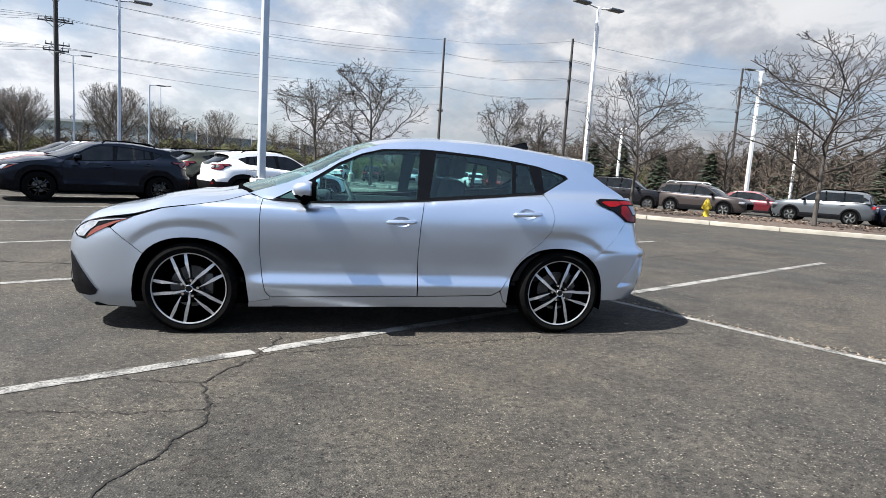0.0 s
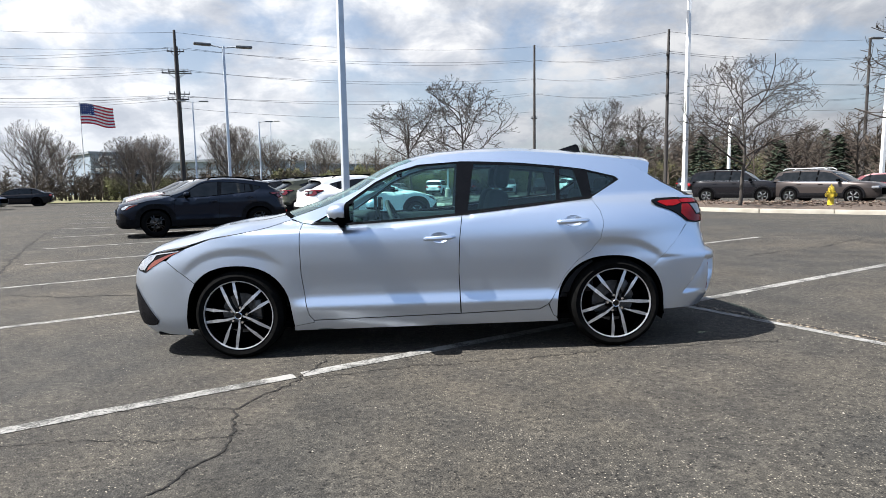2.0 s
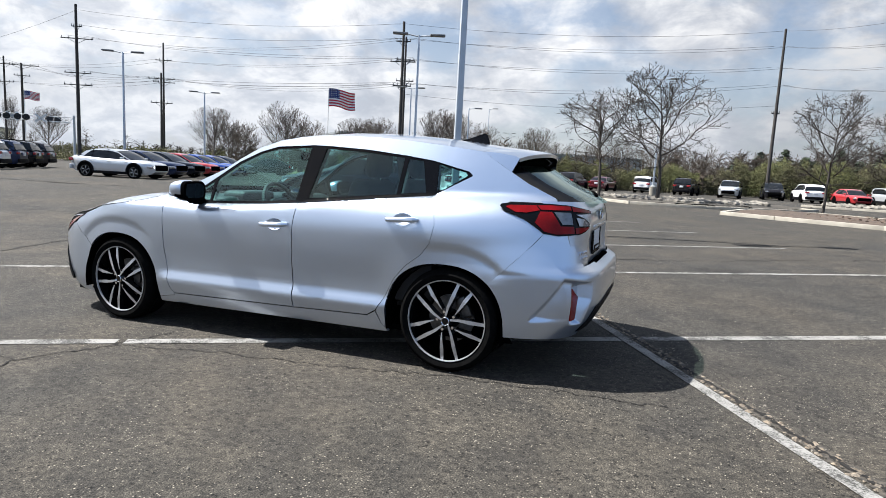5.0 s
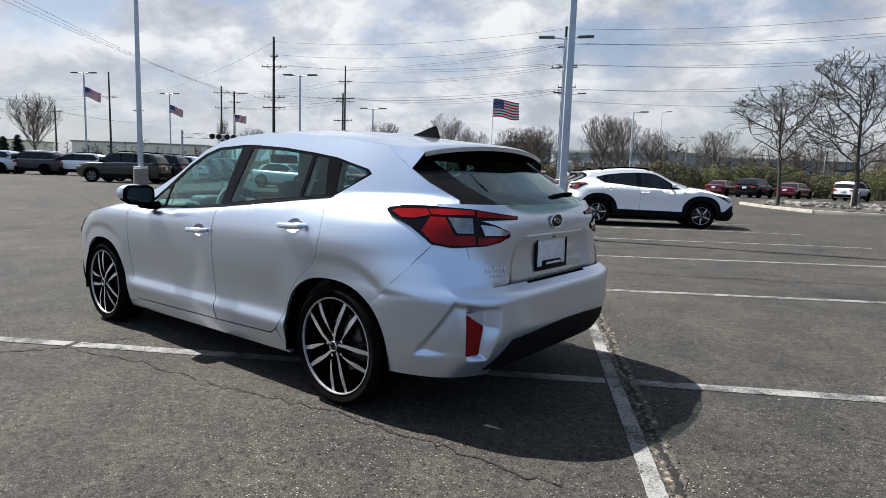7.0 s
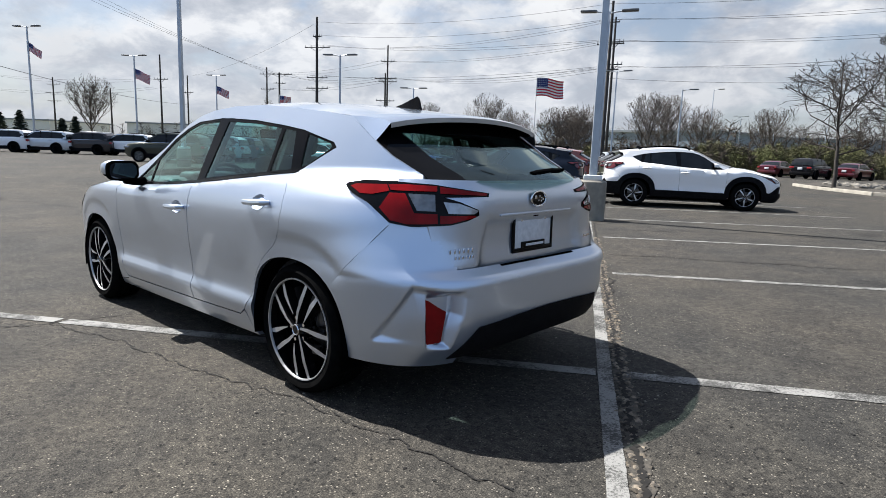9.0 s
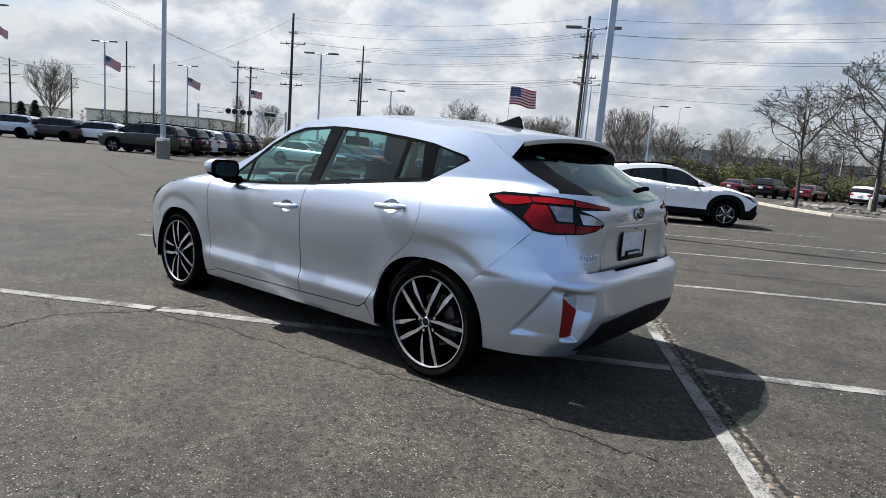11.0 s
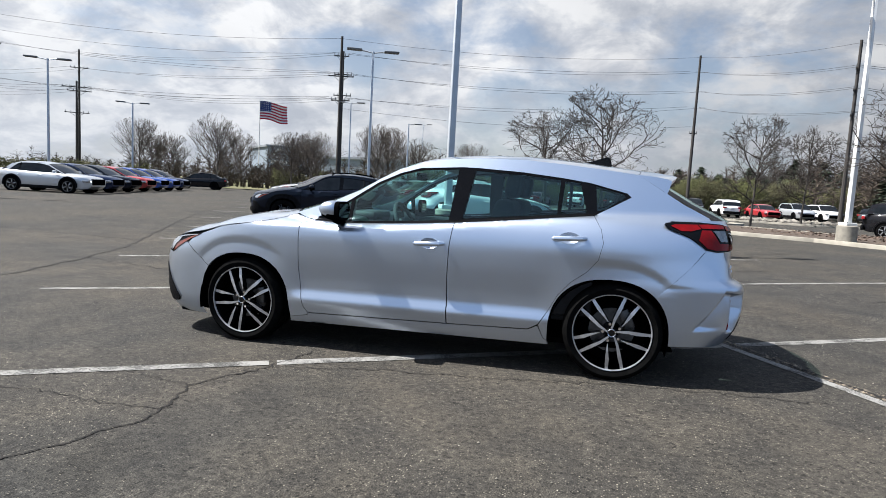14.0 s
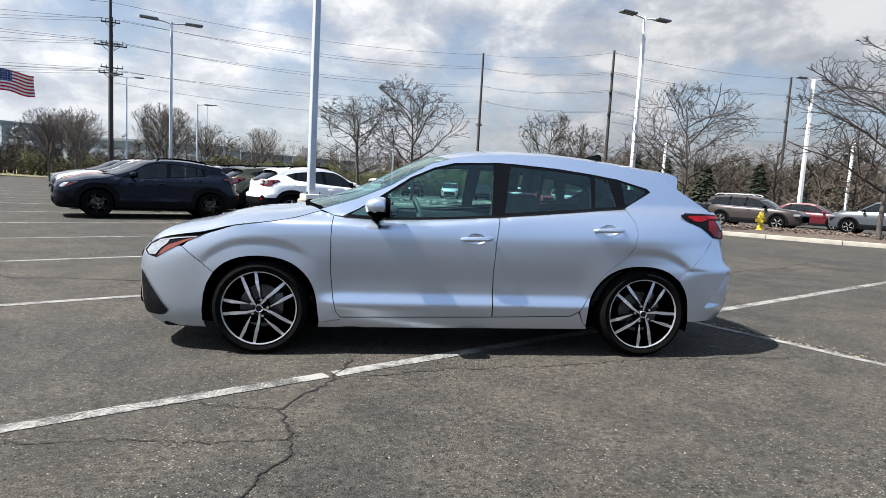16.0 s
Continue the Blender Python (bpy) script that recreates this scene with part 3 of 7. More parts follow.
DAYLIGHT = [(-0.80, 0.945), (-0.69, 1.0), (-0.53, 1.10), (-0.34, 1.225), (-0.18, 1.297), (-0.03, 1.337), (0.28, 1.35), (0.41, 1.345), (0.70, 1.325), (0.97, 1.293), (1.15, 1.266), (1.385, 1.205), (1.412, 1.18), (1.275, 1.09), (1.2, 1.062), (0.92, 1.038), (0.60, 1.008), (0.272, 0.976), (-0.03, 0.955), (-0.26, 0.943), (-0.57, 0.931)]
GLASS_FRONT = [(-0.508, 0.944), (-0.502, 1.095), (-0.335, 1.208), (-0.172, 1.283), (-0.02, 1.322), (0.25, 1.335), (0.222, 0.984), (-0.03, 0.965), (-0.26, 0.953)]
GLASS_VENT = [(-0.752, 0.956), (-0.53, 1.080), (-0.528, 0.945)]
GLASS_REAR = [(0.37, 1.327), (0.70, 1.306), (0.955, 1.278), (0.945, 1.052), (0.60, 1.024), (0.315, 0.998)]
GLASS_FIXED = [(0.985, 1.272), (1.085, 1.262), (1.135, 1.07), (0.97, 1.057)]
GLASS_QUARTER = [(1.185, 1.245), (1.365, 1.197), (1.378, 1.18), (1.25, 1.095), (1.2, 1.082)]
LAMP_TAIL = [(0.83, 1.018), (0.85, 1.03), (0.915, 1.036), (1.19, 1.036), (1.36, 1.028), (1.705, 0.990), (1.70, 0.974), (1.42, 0.976), (1.52, 0.955), (1.633, 0.920), (1.638, 0.896), (1.56, 0.874), (1.457, 0.860), (1.227, 0.855), (1.10, 0.868), (1.05, 0.90), (0.975, 0.946), (0.885, 0.981), (0.845, 1.0)]
LAMP_HEAD = [(-2.14, 0.668), (-2.10, 0.715), (-2.02, 0.752), (-1.89, 0.777), (-1.695, 0.797), (-1.80, 0.752), (-1.94, 0.682), (-2.03, 0.628), (-2.10, 0.64)]


def hatch_wheel(style, radius, width, rim_r):
    """Tyre, rim, spokes, hub and brake round the y axis; the outer face looks to -y."""
    hub = new("wheel")
    t, w = radius, width / 2
    side = [(rim_r - 0.004, -w + 0.012), (rim_r + 0.012, -w + 0.002), ((rim_r + t) / 2, -w - 0.006), (t - 0.022, -w + 0.006), (t - 0.006, -w + 0.022), (t, -w + 0.05)]
    prof = side + [(t - 0.006, -0.034), (t - 0.006, -0.028), (t, -0.025), (t, -0.004), (t - 0.006, 0.0), (t - 0.006, 0.006), (t, 0.01), (t, 0.03), (t - 0.005, 0.034)] + [(r, -h) for r, h in side[::-1]]
    tyre = part("tyre", bm_lathe(prof, 64), M["rubber"], hub, sharp=50)
    barrel = bm_lathe([(rim_r + 0.004, -w + 0.006), (rim_r - 0.002, -w + 0.006), (rim_r - 0.007, -w + 0.03), (rim_r - 0.02, -w + 0.08), (rim_r - 0.04, w - 0.03), (rim_r, w)], 64)
    rim = part("rim", barrel, M["rim_black"] if style != "alloy" else M["alloy"], hub)
    lip = bm_lathe([(rim_r + 0.002, -w + 0.006), (rim_r + 0.001, -w + 0.001), (rim_r - 0.004, -w + 0.002), (rim_r - 0.006, -w + 0.012)], 64)
    if style != "black":
        part("rim_lip", lip, M["machined"], rim)
    else:
        lip.free()
    face = -w + 0.012
    # black disc added behind the spokes for the wheel well's shade
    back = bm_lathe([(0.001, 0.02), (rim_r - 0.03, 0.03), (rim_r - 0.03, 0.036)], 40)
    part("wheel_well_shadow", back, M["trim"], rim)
    disc = bm_lathe([(0.06, -0.012), (0.145, -0.012), (0.145, 0.008), (0.06, 0.008)], 40)
    part("brake_disc", disc, M["disc"], hub)
    part("caliper", bm_box((0.07, 0.05, 0.13), (0.115, -0.03, 0.035), 0.012), M["disc"], hub)

    def spoke(a_rim, a_hub, r_in, wide_in, wide_mid, wide_out, mat_face):
        bm = bmesh.new()
        rows = []
        stations = [(r_in + (rim_r - 0.004 - r_in) * f, a_hub + (a_rim - a_hub) * g, wd, face + y) for f, g, wd, y in ((0.0, 0.0, wide_in, -0.010), (0.28, 0.55, 0.5 * (wide_in + wide_mid), -0.012), (0.60, 0.88, wide_mid, -0.009), (1.0, 1.0, wide_out, 0.003))]
        for r, a, wd, y in stations:
            ca, sa = math.cos(a), math.sin(a)
            c = Vector((r * ca, 0, r * sa))
            n = Vector((-sa, 0, ca))
            rows.append([bm.verts.new(c + n * e + Vector((0, yy, 0))) for e, yy in ((-wd - 0.004, y + 0.045), (-wd, y), (wd, y), (wd + 0.004, y + 0.045))])
        for r0, r1 in zip(rows, rows[1:]):
            for k in range(3):
                bm.faces.new((r0[k], r0[k + 1], r1[k + 1], r1[k]))
        bmesh.ops.recalc_face_normals(bm, faces=bm.faces)
        me = bpy.data.meshes.new("spoke")
        bm.to_mesh(me)
        bm.free()
        me.materials.append(M["rim_black"])
        me.materials.append(mat_face)
        for i, p in enumerate(me.polygons):
            p.material_index = 1 if i % 3 == 1 else 0
        put("spoke", me, None, rim)

    for k in range(5):
        a = radians(113 + 72 * k)
        if style == "hero":
            spoke(a + radians(5.5), a + radians(24), 0.030, 0.0055, 0.0118, 0.0092, M["machined"])
            spoke(a - radians(17.5), a - radians(30), 0.074, 0.002, 0.0118, 0.0092, M["machined"])
        elif style == "alloy":
            spoke(a, a, 0.05, 0.022, 0.03, 0.034, M["machined"])
        elif style == "black":
            spoke(a + radians(9), a, 0.05, 0.012, 0.014, 0.016, M["rim_black"])
            spoke(a - radians(9), a, 0.05, 0.012, 0.014, 0.016, M["rim_black"])
        else:
            spoke(a + radians(11), a + radians(4), 0.05, 0.012, 0.02, 0.012, M["machined"])
            spoke(a - radians(11), a - radians(4), 0.05, 0.012, 0.016, 0.022, M["rim_black"])
    centre = part("hub", bm_lathe([(0.001, face - 0.016), (0.024, face - 0.015), (0.028, face - 0.010), (0.036, face + 0.004), (0.045, face + 0.03), (0.07, 0.03)], 32), M["rim_black"], hub)
    part("cap_ring", bm_lathe([(0.021, face - 0.0165), (0.024, face - 0.019), (0.027, face - 0.0155)], 24), M["chrome"], centre)
    for k in range(5):
        a = radians(77 + 72 * k)
        nut = bm_lathe([(0.001, -0.016), (0.009, -0.016), (0.0115, 0.0)], 10)
        part("lug_nut", nut, M["chrome"], centre, m=Matrix.Translation((0.056 * math.cos(a), face + 0.012, 0.056 * math.sin(a))))
    return hub


def both(fn):
    for sign in (-1, 1):
        fn(sign)


REFLECTOR_POCKET = [(1.314, 0.335), (1.475, 0.335), (1.555, 0.485), (1.565, 0.592), (1.314, 0.592)]


def bumper_fold(q, z):
    """Under a ridge that climbs from the wheel and turns towards the tail, the bumper steps in and comes slowly back."""
    a, b = np.array([0.985, 0.372]), np.array([1.235, 0.622])
    u = (b - a) / np.linalg.norm(b - a)
    d1 = (q - a[0]) * u[1] - (z - a[1]) * u[0]
    d2 = 0.622 - 0.10 * (q - 1.235) - z
    d = np.minimum(d1, d2)
    k = np.clip(d / 0.028, 0, 1)
    low = np.clip((z - 0.355) / 0.035, 0, 1)
    far = np.clip((1.60 - q) / 0.25, 0, 1)
    return 0.024 * k * k * (3 - 2 * k) * np.exp(-np.maximum(d, 0) / 0.11) * low * low * (3 - 2 * low) * far


def loft_round(name, z_rows, start, end, sign_x, material, parent, lift=0.0, label="", n=44, fold=False):
    """A bumper: rows up the height, each running round the end of the car from one flank to the other."""
    rows = []
    for z in z_rows:
        xs, xe = float(start(z)), float(end(z))
        fx = xs + (xe - xs) * (1 - (1 - np.linspace(0, 1, 400)) ** 4)
        fy = side_y(fx, np.full(400, z)) if sign_x < 0 else low_y(fx, np.full(400, z))
        fx, fy = np.append(fx[:-1], xe), np.append(fy[:-1], 0.0)
        along = np.append(0, np.cumsum(np.hypot(np.diff(fx), np.diff(fy))))
        u = np.linspace(0, 1, n)
        x, y = np.interp(u * along[-1], along, fx), np.interp(u * along[-1], along, fy)
        if sign_x > 0:
            y = y + float(side_y(xs, z) - low_y(xs, z)) * (1 - u) ** 14
            if fold:
                q = x - y
                dent = bumper_fold(q, z)
                gx, gy = np.gradient(x), np.gradient(y)
                g = np.maximum(np.hypot(gx, gy), 1e-6)
                x, y = x + gy / g * dent, y - gx / g * dent
                # the reflector's pocket faces straight back behind an outer lip
                k = within(q, np.full(n, z), REFLECTOR_POCKET, 0.030)
                x = x + k * (np.minimum(x, 2.034 + 0.13 * (q - 1.36)) - x)
        flat = [(a + sign_x * lift * w, -(b + lift), z) for a, b, w in zip(x, y, u)]
        rows.append(flat + [(a, -b, c) for a, b, c in flat[-2::-1]])
    # the rear one leaves the opening of the tailgate free
    gap = (lambda p: p[2] > 0.661 + 0.03 * p[1] ** 2 and abs(p[1]) < np.interp(p[2], [0.668, 0.74, 0.875, 1.0], [0.60, 0.655, 0.675, 0.70]) - 0.022) if sign_x > 0 else None
    if fold:
        over = gap
        gap = lambda p: over(p) or (p[2] < 0.325 and abs(p[1]) < 0.56)
    return sheet(name, rows, material, parent, label, skip=gap)


def build_hatchback(m, paint_mat, label, group, style, lift=0.0, clad=False, detail=True, rack=False):
    car = thing("parked_car" if clad else "hatchback_car", m, label, "car", group)
    body = new("body")
    body.parent = car
    body.matrix_local = Matrix.Translation((0, 0, lift))
    st = 0.026 if detail else 0.085
    dz = 0.012

    def flank_parts(sg):
        up = flank(sg)
        frame = [(-0.95, 0.985), (-0.70, 1.065), (-0.47, 1.165), (-0.33, 1.25), (-0.19, 1.325), (-0.02, 1.378), (0.14, 1.402), (0.39, 1.415), (0.73, 1.408), (0.98, 1.386), (1.24, 1.356), (1.455, 1.328), (1.58, 1.245), (1.74, 1.145), (1.90, 1.065), (1.92, 1.038), (1.66, 1.040), (1.625, 1.02), (1.665, 0.985), (1.755, 0.948), (1.876, 0.87), (1.828, 0.812), (1.775, 0.75), (1.712, 0.687), (1.585, 0.563)] + arc(ARCH_R, ARCH, 46, 172) + [(0.925, 0.225), (0.90, 0.245), (0.868, 0.328), (0.925, 0.42)] + DOOR_REAR_EDGE[3:] + [(1.2, 1.062)] + DAYLIGHT[13::-1][1:] + [(-0.80, 0.945), (-0.86, 0.95)]
        lay("side_frame", frame, up, 0.02, paint_mat, body, step=0.018 if detail else st, gap=0.0)
        fender = [(-0.86, 0.95), (-0.95, 0.975), (-1.10, 0.93), (-1.23, 0.905), (-1.50, 0.865), (-1.695, 0.80), (-1.80, 0.752), (-1.845, 0.715), (-1.637, 0.552)] + arc(ARCH_F, ARCH, 139, 8) + [(-0.945, 0.22), (-0.80, 0.245)] + DOOR_FRONT_EDGE[::-1]
        lay("fender", fender, up, 0.02, paint_mat, body, step=0.018 if detail else st, gap=0.0025)
        cups = [[(hx + 0.065 * math.cos(a), hz + 0.038 * math.sin(a)) for a in np.linspace(0, 2 * math.pi, 18)[:-1]] for hx, hz in ((0.11, 0.822), (1.04, 0.907))]
        door1 = lay("front_door", DOOR_FRONT_EDGE + DOOR_MID_EDGE + BELT_FRONT[1:], up, 0.02, paint_mat, body, holes=cups[:1], step=st, gap=0.0025)
        door2 = lay("rear_door", [(0.246, 0.278)] + DOOR_REAR_EDGE + BELT_REAR[1:] + DOOR_MID_EDGE[::-1][1:-1], up, 0.02, paint_mat, body, holes=cups[1:], step=st, gap=0.0025)
        lay("rocker", [(-0.95, 0.185), (-0.945, 0.22), (-0.80, 0.243), (-0.80, 0.258), (0.242, 0.274), (0.80, 0.288), (0.862, 0.322), (0.897, 0.243), (0.922, 0.222), (0.935, 0.195)], up, 0.03, M["cladding"] if clad else paint_mat, body, step=st, gap=0.0)
        # black surround of the windows with the panes set into it
        lay("window_surround", DAYLIGHT, flank(sg, -0.004), 0.012, M["gloss_black"], body, holes=[GLASS_FRONT, GLASS_VENT, GLASS_REAR, GLASS_FIXED, GLASS_QUARTER] if detail else (), step=0.02 if detail else st)
        if detail:
            for nm, g, mt in (("window_pane", GLASS_FRONT, "glass"), ("window_pane", GLASS_VENT, "glass"), ("window_pane", GLASS_REAR, "dark_glass"), ("window_pane", GLASS_FIXED, "dark_glass"), ("window_pane", GLASS_QUARTER, "dark_glass")):
                lay(nm, g, flank(sg, -0.008), 0.0, M[mt], body, step=0.08)
            lay("belt_moulding", [(-0.80, 0.939), (-0.57, 0.927), (-0.26, 0.939), (-0.03, 0.951), (0.272, 0.972), (0.60, 1.003), (0.92, 1.033), (1.19, 1.057), (1.2, 1.068), (0.92, 1.046), (0.60, 1.016), (0.272, 0.985), (-0.03, 0.964), (-0.26, 0.952), (-0.57, 0.940), (-0.78, 0.953)], flank(sg, 0.007), 0.010, M["gloss_black"], body, step=0.02)
            # inner side of the cabin
            lay("pillar_trim", DAYLIGHT, flank(sg, -0.05), 0.0, M["dash"], body, holes=[GLASS_FRONT, GLASS_VENT, GLASS_REAR, GLASS_FIXED, GLASS_QUARTER], step=0.09)
        else:
            for g in (GLASS_FRONT, GLASS_REAR, GLASS_FIXED, GLASS_QUARTER):
                lay("window_pane", g, flank(sg, 0.001), 0.0, M["far_glass"], body, step=0.12)
        if clad:
            for c in (ARCH_F, ARCH_R):
                a0, a1 = (-8, 188)
                ring = arc(c, ARCH + 0.12, a0, a1) + arc(c, ARCH - 0.004, a1, a0)
                lay("arch_cladding", ring, flank(sg, 0.012), 0.03, M["cladding"], body, step=0.06)
            lay("sill_cladding", [(-0.93, 0.19), (-0.90, 0.33), (-0.80, 0.355), (0.242, 0.365), (0.80, 0.37), (0.88, 0.35), (0.93, 0.2)], flank(sg, 0.012), 0.03, M["cladding"], body, step=0.08)
        for door, (hx, hz) in ((door1, (0.11, 0.822)), (door2, (1.04, 0.907))):
            e = [(hx + 0.064 * math.cos(a), hz + 0.037 * math.sin(a)) for a in np.linspace(0, 2 * math.pi, 18)[:-1]]
            cup = lay("handle_cup", e, lambda x, z, d, hx=hx, hz=hz: np.stack([x, sg * (side_y(x, z) + 0.003 - 0.030 * np.clip(1 - ((x - hx) / 0.064) ** 2 - ((z - hz) / 0.037) ** 2, 0, 1) ** 0.6), z], 1), 0.0, paint_mat, door, step=0.012)
            y = float(side_y(hx, hz))
            grip = bm_tube([(hx - 0.106, sg * (y + 0.004), hz - 0.006), (hx - 0.09, sg * (y + 0.026), hz - 0.003), (hx, sg * (y + 0.036), hz), (hx + 0.08, sg * (y + 0.03), hz + 0.003), (hx + 0.106, sg * (y + 0.004), hz + 0.004)], [0.010, 0.015, 0.017, 0.016, 0.010], 10)
            part("door_handle", grip, paint_mat, door, "" if clad else "silver pull handle")
        # mirror on the door
        mx, mz = -0.56, 1.018
        shell = bmesh.new()
        bmesh.ops.create_icosphere(shell, subdivisions=3, radius=1.0)
        for v in shell.verts:
            c = v.co
            p = 3.2
            n = (abs(c.x) ** p + abs(c.y) ** p + abs(c.z) ** p) ** (1 / p)
            c = c / n
            front = 1.0 if c.x < 0 else 0.85
            v.co = Vector((mx + 0.088 * front * c.x * (1 - 0.15 * abs(c.z)), sg * (0.965 + 0.105 * c.y), mz + 0.012 * c.y + 0.070 * c.z * (1 - 0.18 * max(0, c.y) - 0.15 * max(0, -c.x))))
        under = shell.copy()
        for bm, keep in ((shell, 1), (under, -1)):
            bmesh.ops.delete(bm, geom=[f for f in bm.faces if keep * (f.calc_center_median().z - mz + 0.028) < 0], context="FACES")
        mirror = part("side_mirror", shell, paint_mat, door1)
        part("mirror_base", under, M["trim"], mirror, "black lower shell")
        gl = bm_box((0.006, 0.165, 0.098), (mx + 0.076, sg * 0.967, mz), 0.0)
        bmesh.ops.bevel(gl, geom=[e for e in gl.edges if abs((e.verts[0].co - e.verts[1].co).x) > 0.004], offset=0.036, segments=5, affect="EDGES", profile=0.5)
        part("mirror_glass", gl, M["mirror"], mirror)
        rim = bm_box((0.03, 0.195, 0.128), (mx + 0.062, sg * 0.967, mz), 0.0)
        bmesh.ops.bevel(rim, geom=[e for e in rim.edges if abs((e.verts[0].co - e.verts[1].co).x) > 0.02], offset=0.045, segments=5, affect="EDGES", profile=0.5)
        part("mirror_rim", rim, M["trim"], mirror)
        foot = bm_tube([(mx - 0.02, sg * 0.80, mz - 0.075), (mx - 0.01, sg * 0.87, mz - 0.075), (mx, sg * 0.93, mz - 0.058)], [0.03, 0.026, 0.032], 10)
        part("mirror_foot", foot, M["trim"], mirror)
        # lamps
        head = lay("headlamp", LAMP_HEAD, flank(sg, 0.003), 0.01, M["gloss_black"], body, step=0.03)
        lay("turn_lens", [(-1.985, 0.685), (-1.94, 0.718), (-1.83, 0.758), (-1.72, 0.787), (-1.815, 0.748), (-1.94, 0.684), (-2.02, 0.638)], flank(sg, 0.006), 0.0, M["amber_lens"], head, "amber reflector", step=0.03)
        lay("lamp_lens", [(-2.115, 0.668), (-2.085, 0.708), (-2.02, 0.740), (-1.93, 0.760), (-1.955, 0.722), (-2.00, 0.690), (-2.035, 0.648), (-2.085, 0.645)], flank(sg, 0.006), 0.0, M["clear_lens"], head, step=0.03)
        lay("light_strip", [(-2.02, 0.746), (-1.89, 0.770), (-1.74, 0.786), (-1.74, 0.780), (-1.89, 0.762), (-2.02, 0.738)], flank(sg, 0.007), 0.0, M["clear_lens"], head, step=0.03)
        lamp = lay("tail_lamp", LAMP_TAIL, wrap(sg, 0.012), 0.03, M["gloss_black"], body, step=0.03)
        lay("lens", [(0.868, 1.014), (0.90, 1.024), (1.085, 1.026), (1.100, 1.0), (1.0, 0.984), (0.925, 0.985)], wrap(sg, 0.016), 0.0, M["dark_red_lens"] if clad else M["red_lens"], lamp, step=0.04)
        lay("lens", [(1.10, 0.992), (1.19, 0.991), (1.242, 0.911), (1.375, 0.908), (1.378, 0.868), (1.20, 0.866), (1.105, 0.880), (1.04, 0.93)], wrap(sg, 0.016), 0.0, M["dark_red_lens"] if clad else M["red_lens"], lamp, step=0.04)
        lay("lens", [(1.093, 1.026), (1.19, 1.028), (1.375, 1.022), (1.375, 1.0), (1.108, 1.002)], wrap(sg, 0.016), 0.0, M["dark_red_lens"] if clad else M["red_lens"], lamp, step=0.04)
        lay("lens", [(1.391, 1.020), (1.69, 0.988), (1.68, 0.980), (1.393, 0.992)], wrap(sg, 0.016), 0.0, M["dark_red_lens"] if clad else M["red_lens"], lamp, step=0.04)
        lay("clear_lens", [(1.207, 0.990), (1.362, 0.987), (1.364, 0.919), (1.258, 0.921)], wrap(sg, 0.017), 0.0, M["smoky_lens"], lamp, step=0.04)
        lay("clear_lens", [(1.410, 0.958), (1.506, 0.950), (1.632, 0.917), (1.60, 0.903), (1.440, 0.909)], wrap(sg, 0.017), 0.0, M["clear_lens"], lamp, step=0.04)
        lay("lens", [(1.391, 0.901), (1.60, 0.897), (1.618, 0.890), (1.457, 0.868), (1.392, 0.867)], wrap(sg, 0.016), 0.0, M["dark_red_lens"] if clad else M["red_lens"], lamp, step=0.04)
        lay("fog_trim", [(-2.165, 0.53), (-2.13, 0.50), (-1.955, 0.275), (-1.975, 0.245), (-2.02, 0.235), (-2.15, 0.235)] if not clad else [(-2.17, 0.56), (-2.10, 0.56), (-1.80, 0.30), (-1.75, 0.19), (-2.12, 0.19)], flank(sg, 0.012), 0.03, M["cladding"], body, step=0.04)
        lay("bumper_reflector", [(1.338, 0.560), (1.365, 0.555), (1.508, 0.497), (1.502, 0.472), (1.445, 0.366), (1.336, 0.366)] if not clad else [(1.40, 0.52), (1.47, 0.52), (1.47, 0.46), (1.40, 0.46)], wrap(sg, 0.014) if clad else pocketed(sg), 0.02, M["red_lens"], body, "dark red reflector", step=0.04)
        if clad:
            lay("rear_cladding", [(0.86 * sg, 0.20), (0.60 * sg, 0.21), (0.55 * sg, 0.30), (0.64 * sg, 0.56), (0.70 * sg, 0.62), (0.80 * sg, 0.45)], tail(0.004), 0.02, M["cladding"], body, step=0.06)

    both(flank_parts)

    # dark inner shell closes the gaps and the wheel wells
    def shell_side(sg):
        outline = [(-1.80, 0.25), (-1.75, 0.66), (-1.70, 0.76), (-1.23, 0.885), (-0.86, 0.94), (-0.26, 0.935), (0.27, 0.97), (0.92, 1.03), (1.2, 1.05), (1.5, 1.05), (1.68, 1.02), (1.72, 0.8), (1.72, 0.35), (1.70, 0.25), (1.72, 0.2), (-1.75, 0.2)]
        lay("inner_shell", outline, lambda x, z, d: np.stack([x, sg * (np.minimum(side_y(np.clip(x, -1.8, 1.75), z), 0.9) - 0.05), z], 1), 0.0, M["trim"], body, holes=[arc(ARCH_F, ARCH - 0.01, -6, 186), arc(ARCH_R, ARCH - 0.01, -6, 186)], step=0.12)
        for c in (ARCH_F, ARCH_R):
            rows = [[(c[0] + (ARCH - 0.006) * math.cos(radians(a)), sg * y, c[1] + (ARCH - 0.006) * math.sin(radians(a))) for a in range(-14, 195, 12)] for y in (0.868, 0.60)]
            sheet("wheel_arch_liner", rows, M["trim"], body)
            part("arch_back", bm_box((0.78, 0.01, 0.52), (c[0], sg * 0.60, 0.45)), M["trim"], body)
    both(shell_side)
    part("underbody", bm_box((3.7, 1.18, 0.12), (-0.1, 0, 0.25), 0.03), M["trim"], body)
    part("sill_floor", bm_box((1.85, 1.62, 0.06), (0.0, 0, 0.21), 0.02), M["trim"], body)

    # windscreen, roof, spoiler
    def edge(x):
        z = float(rail(x))
        return float(side_y(x, z)), z
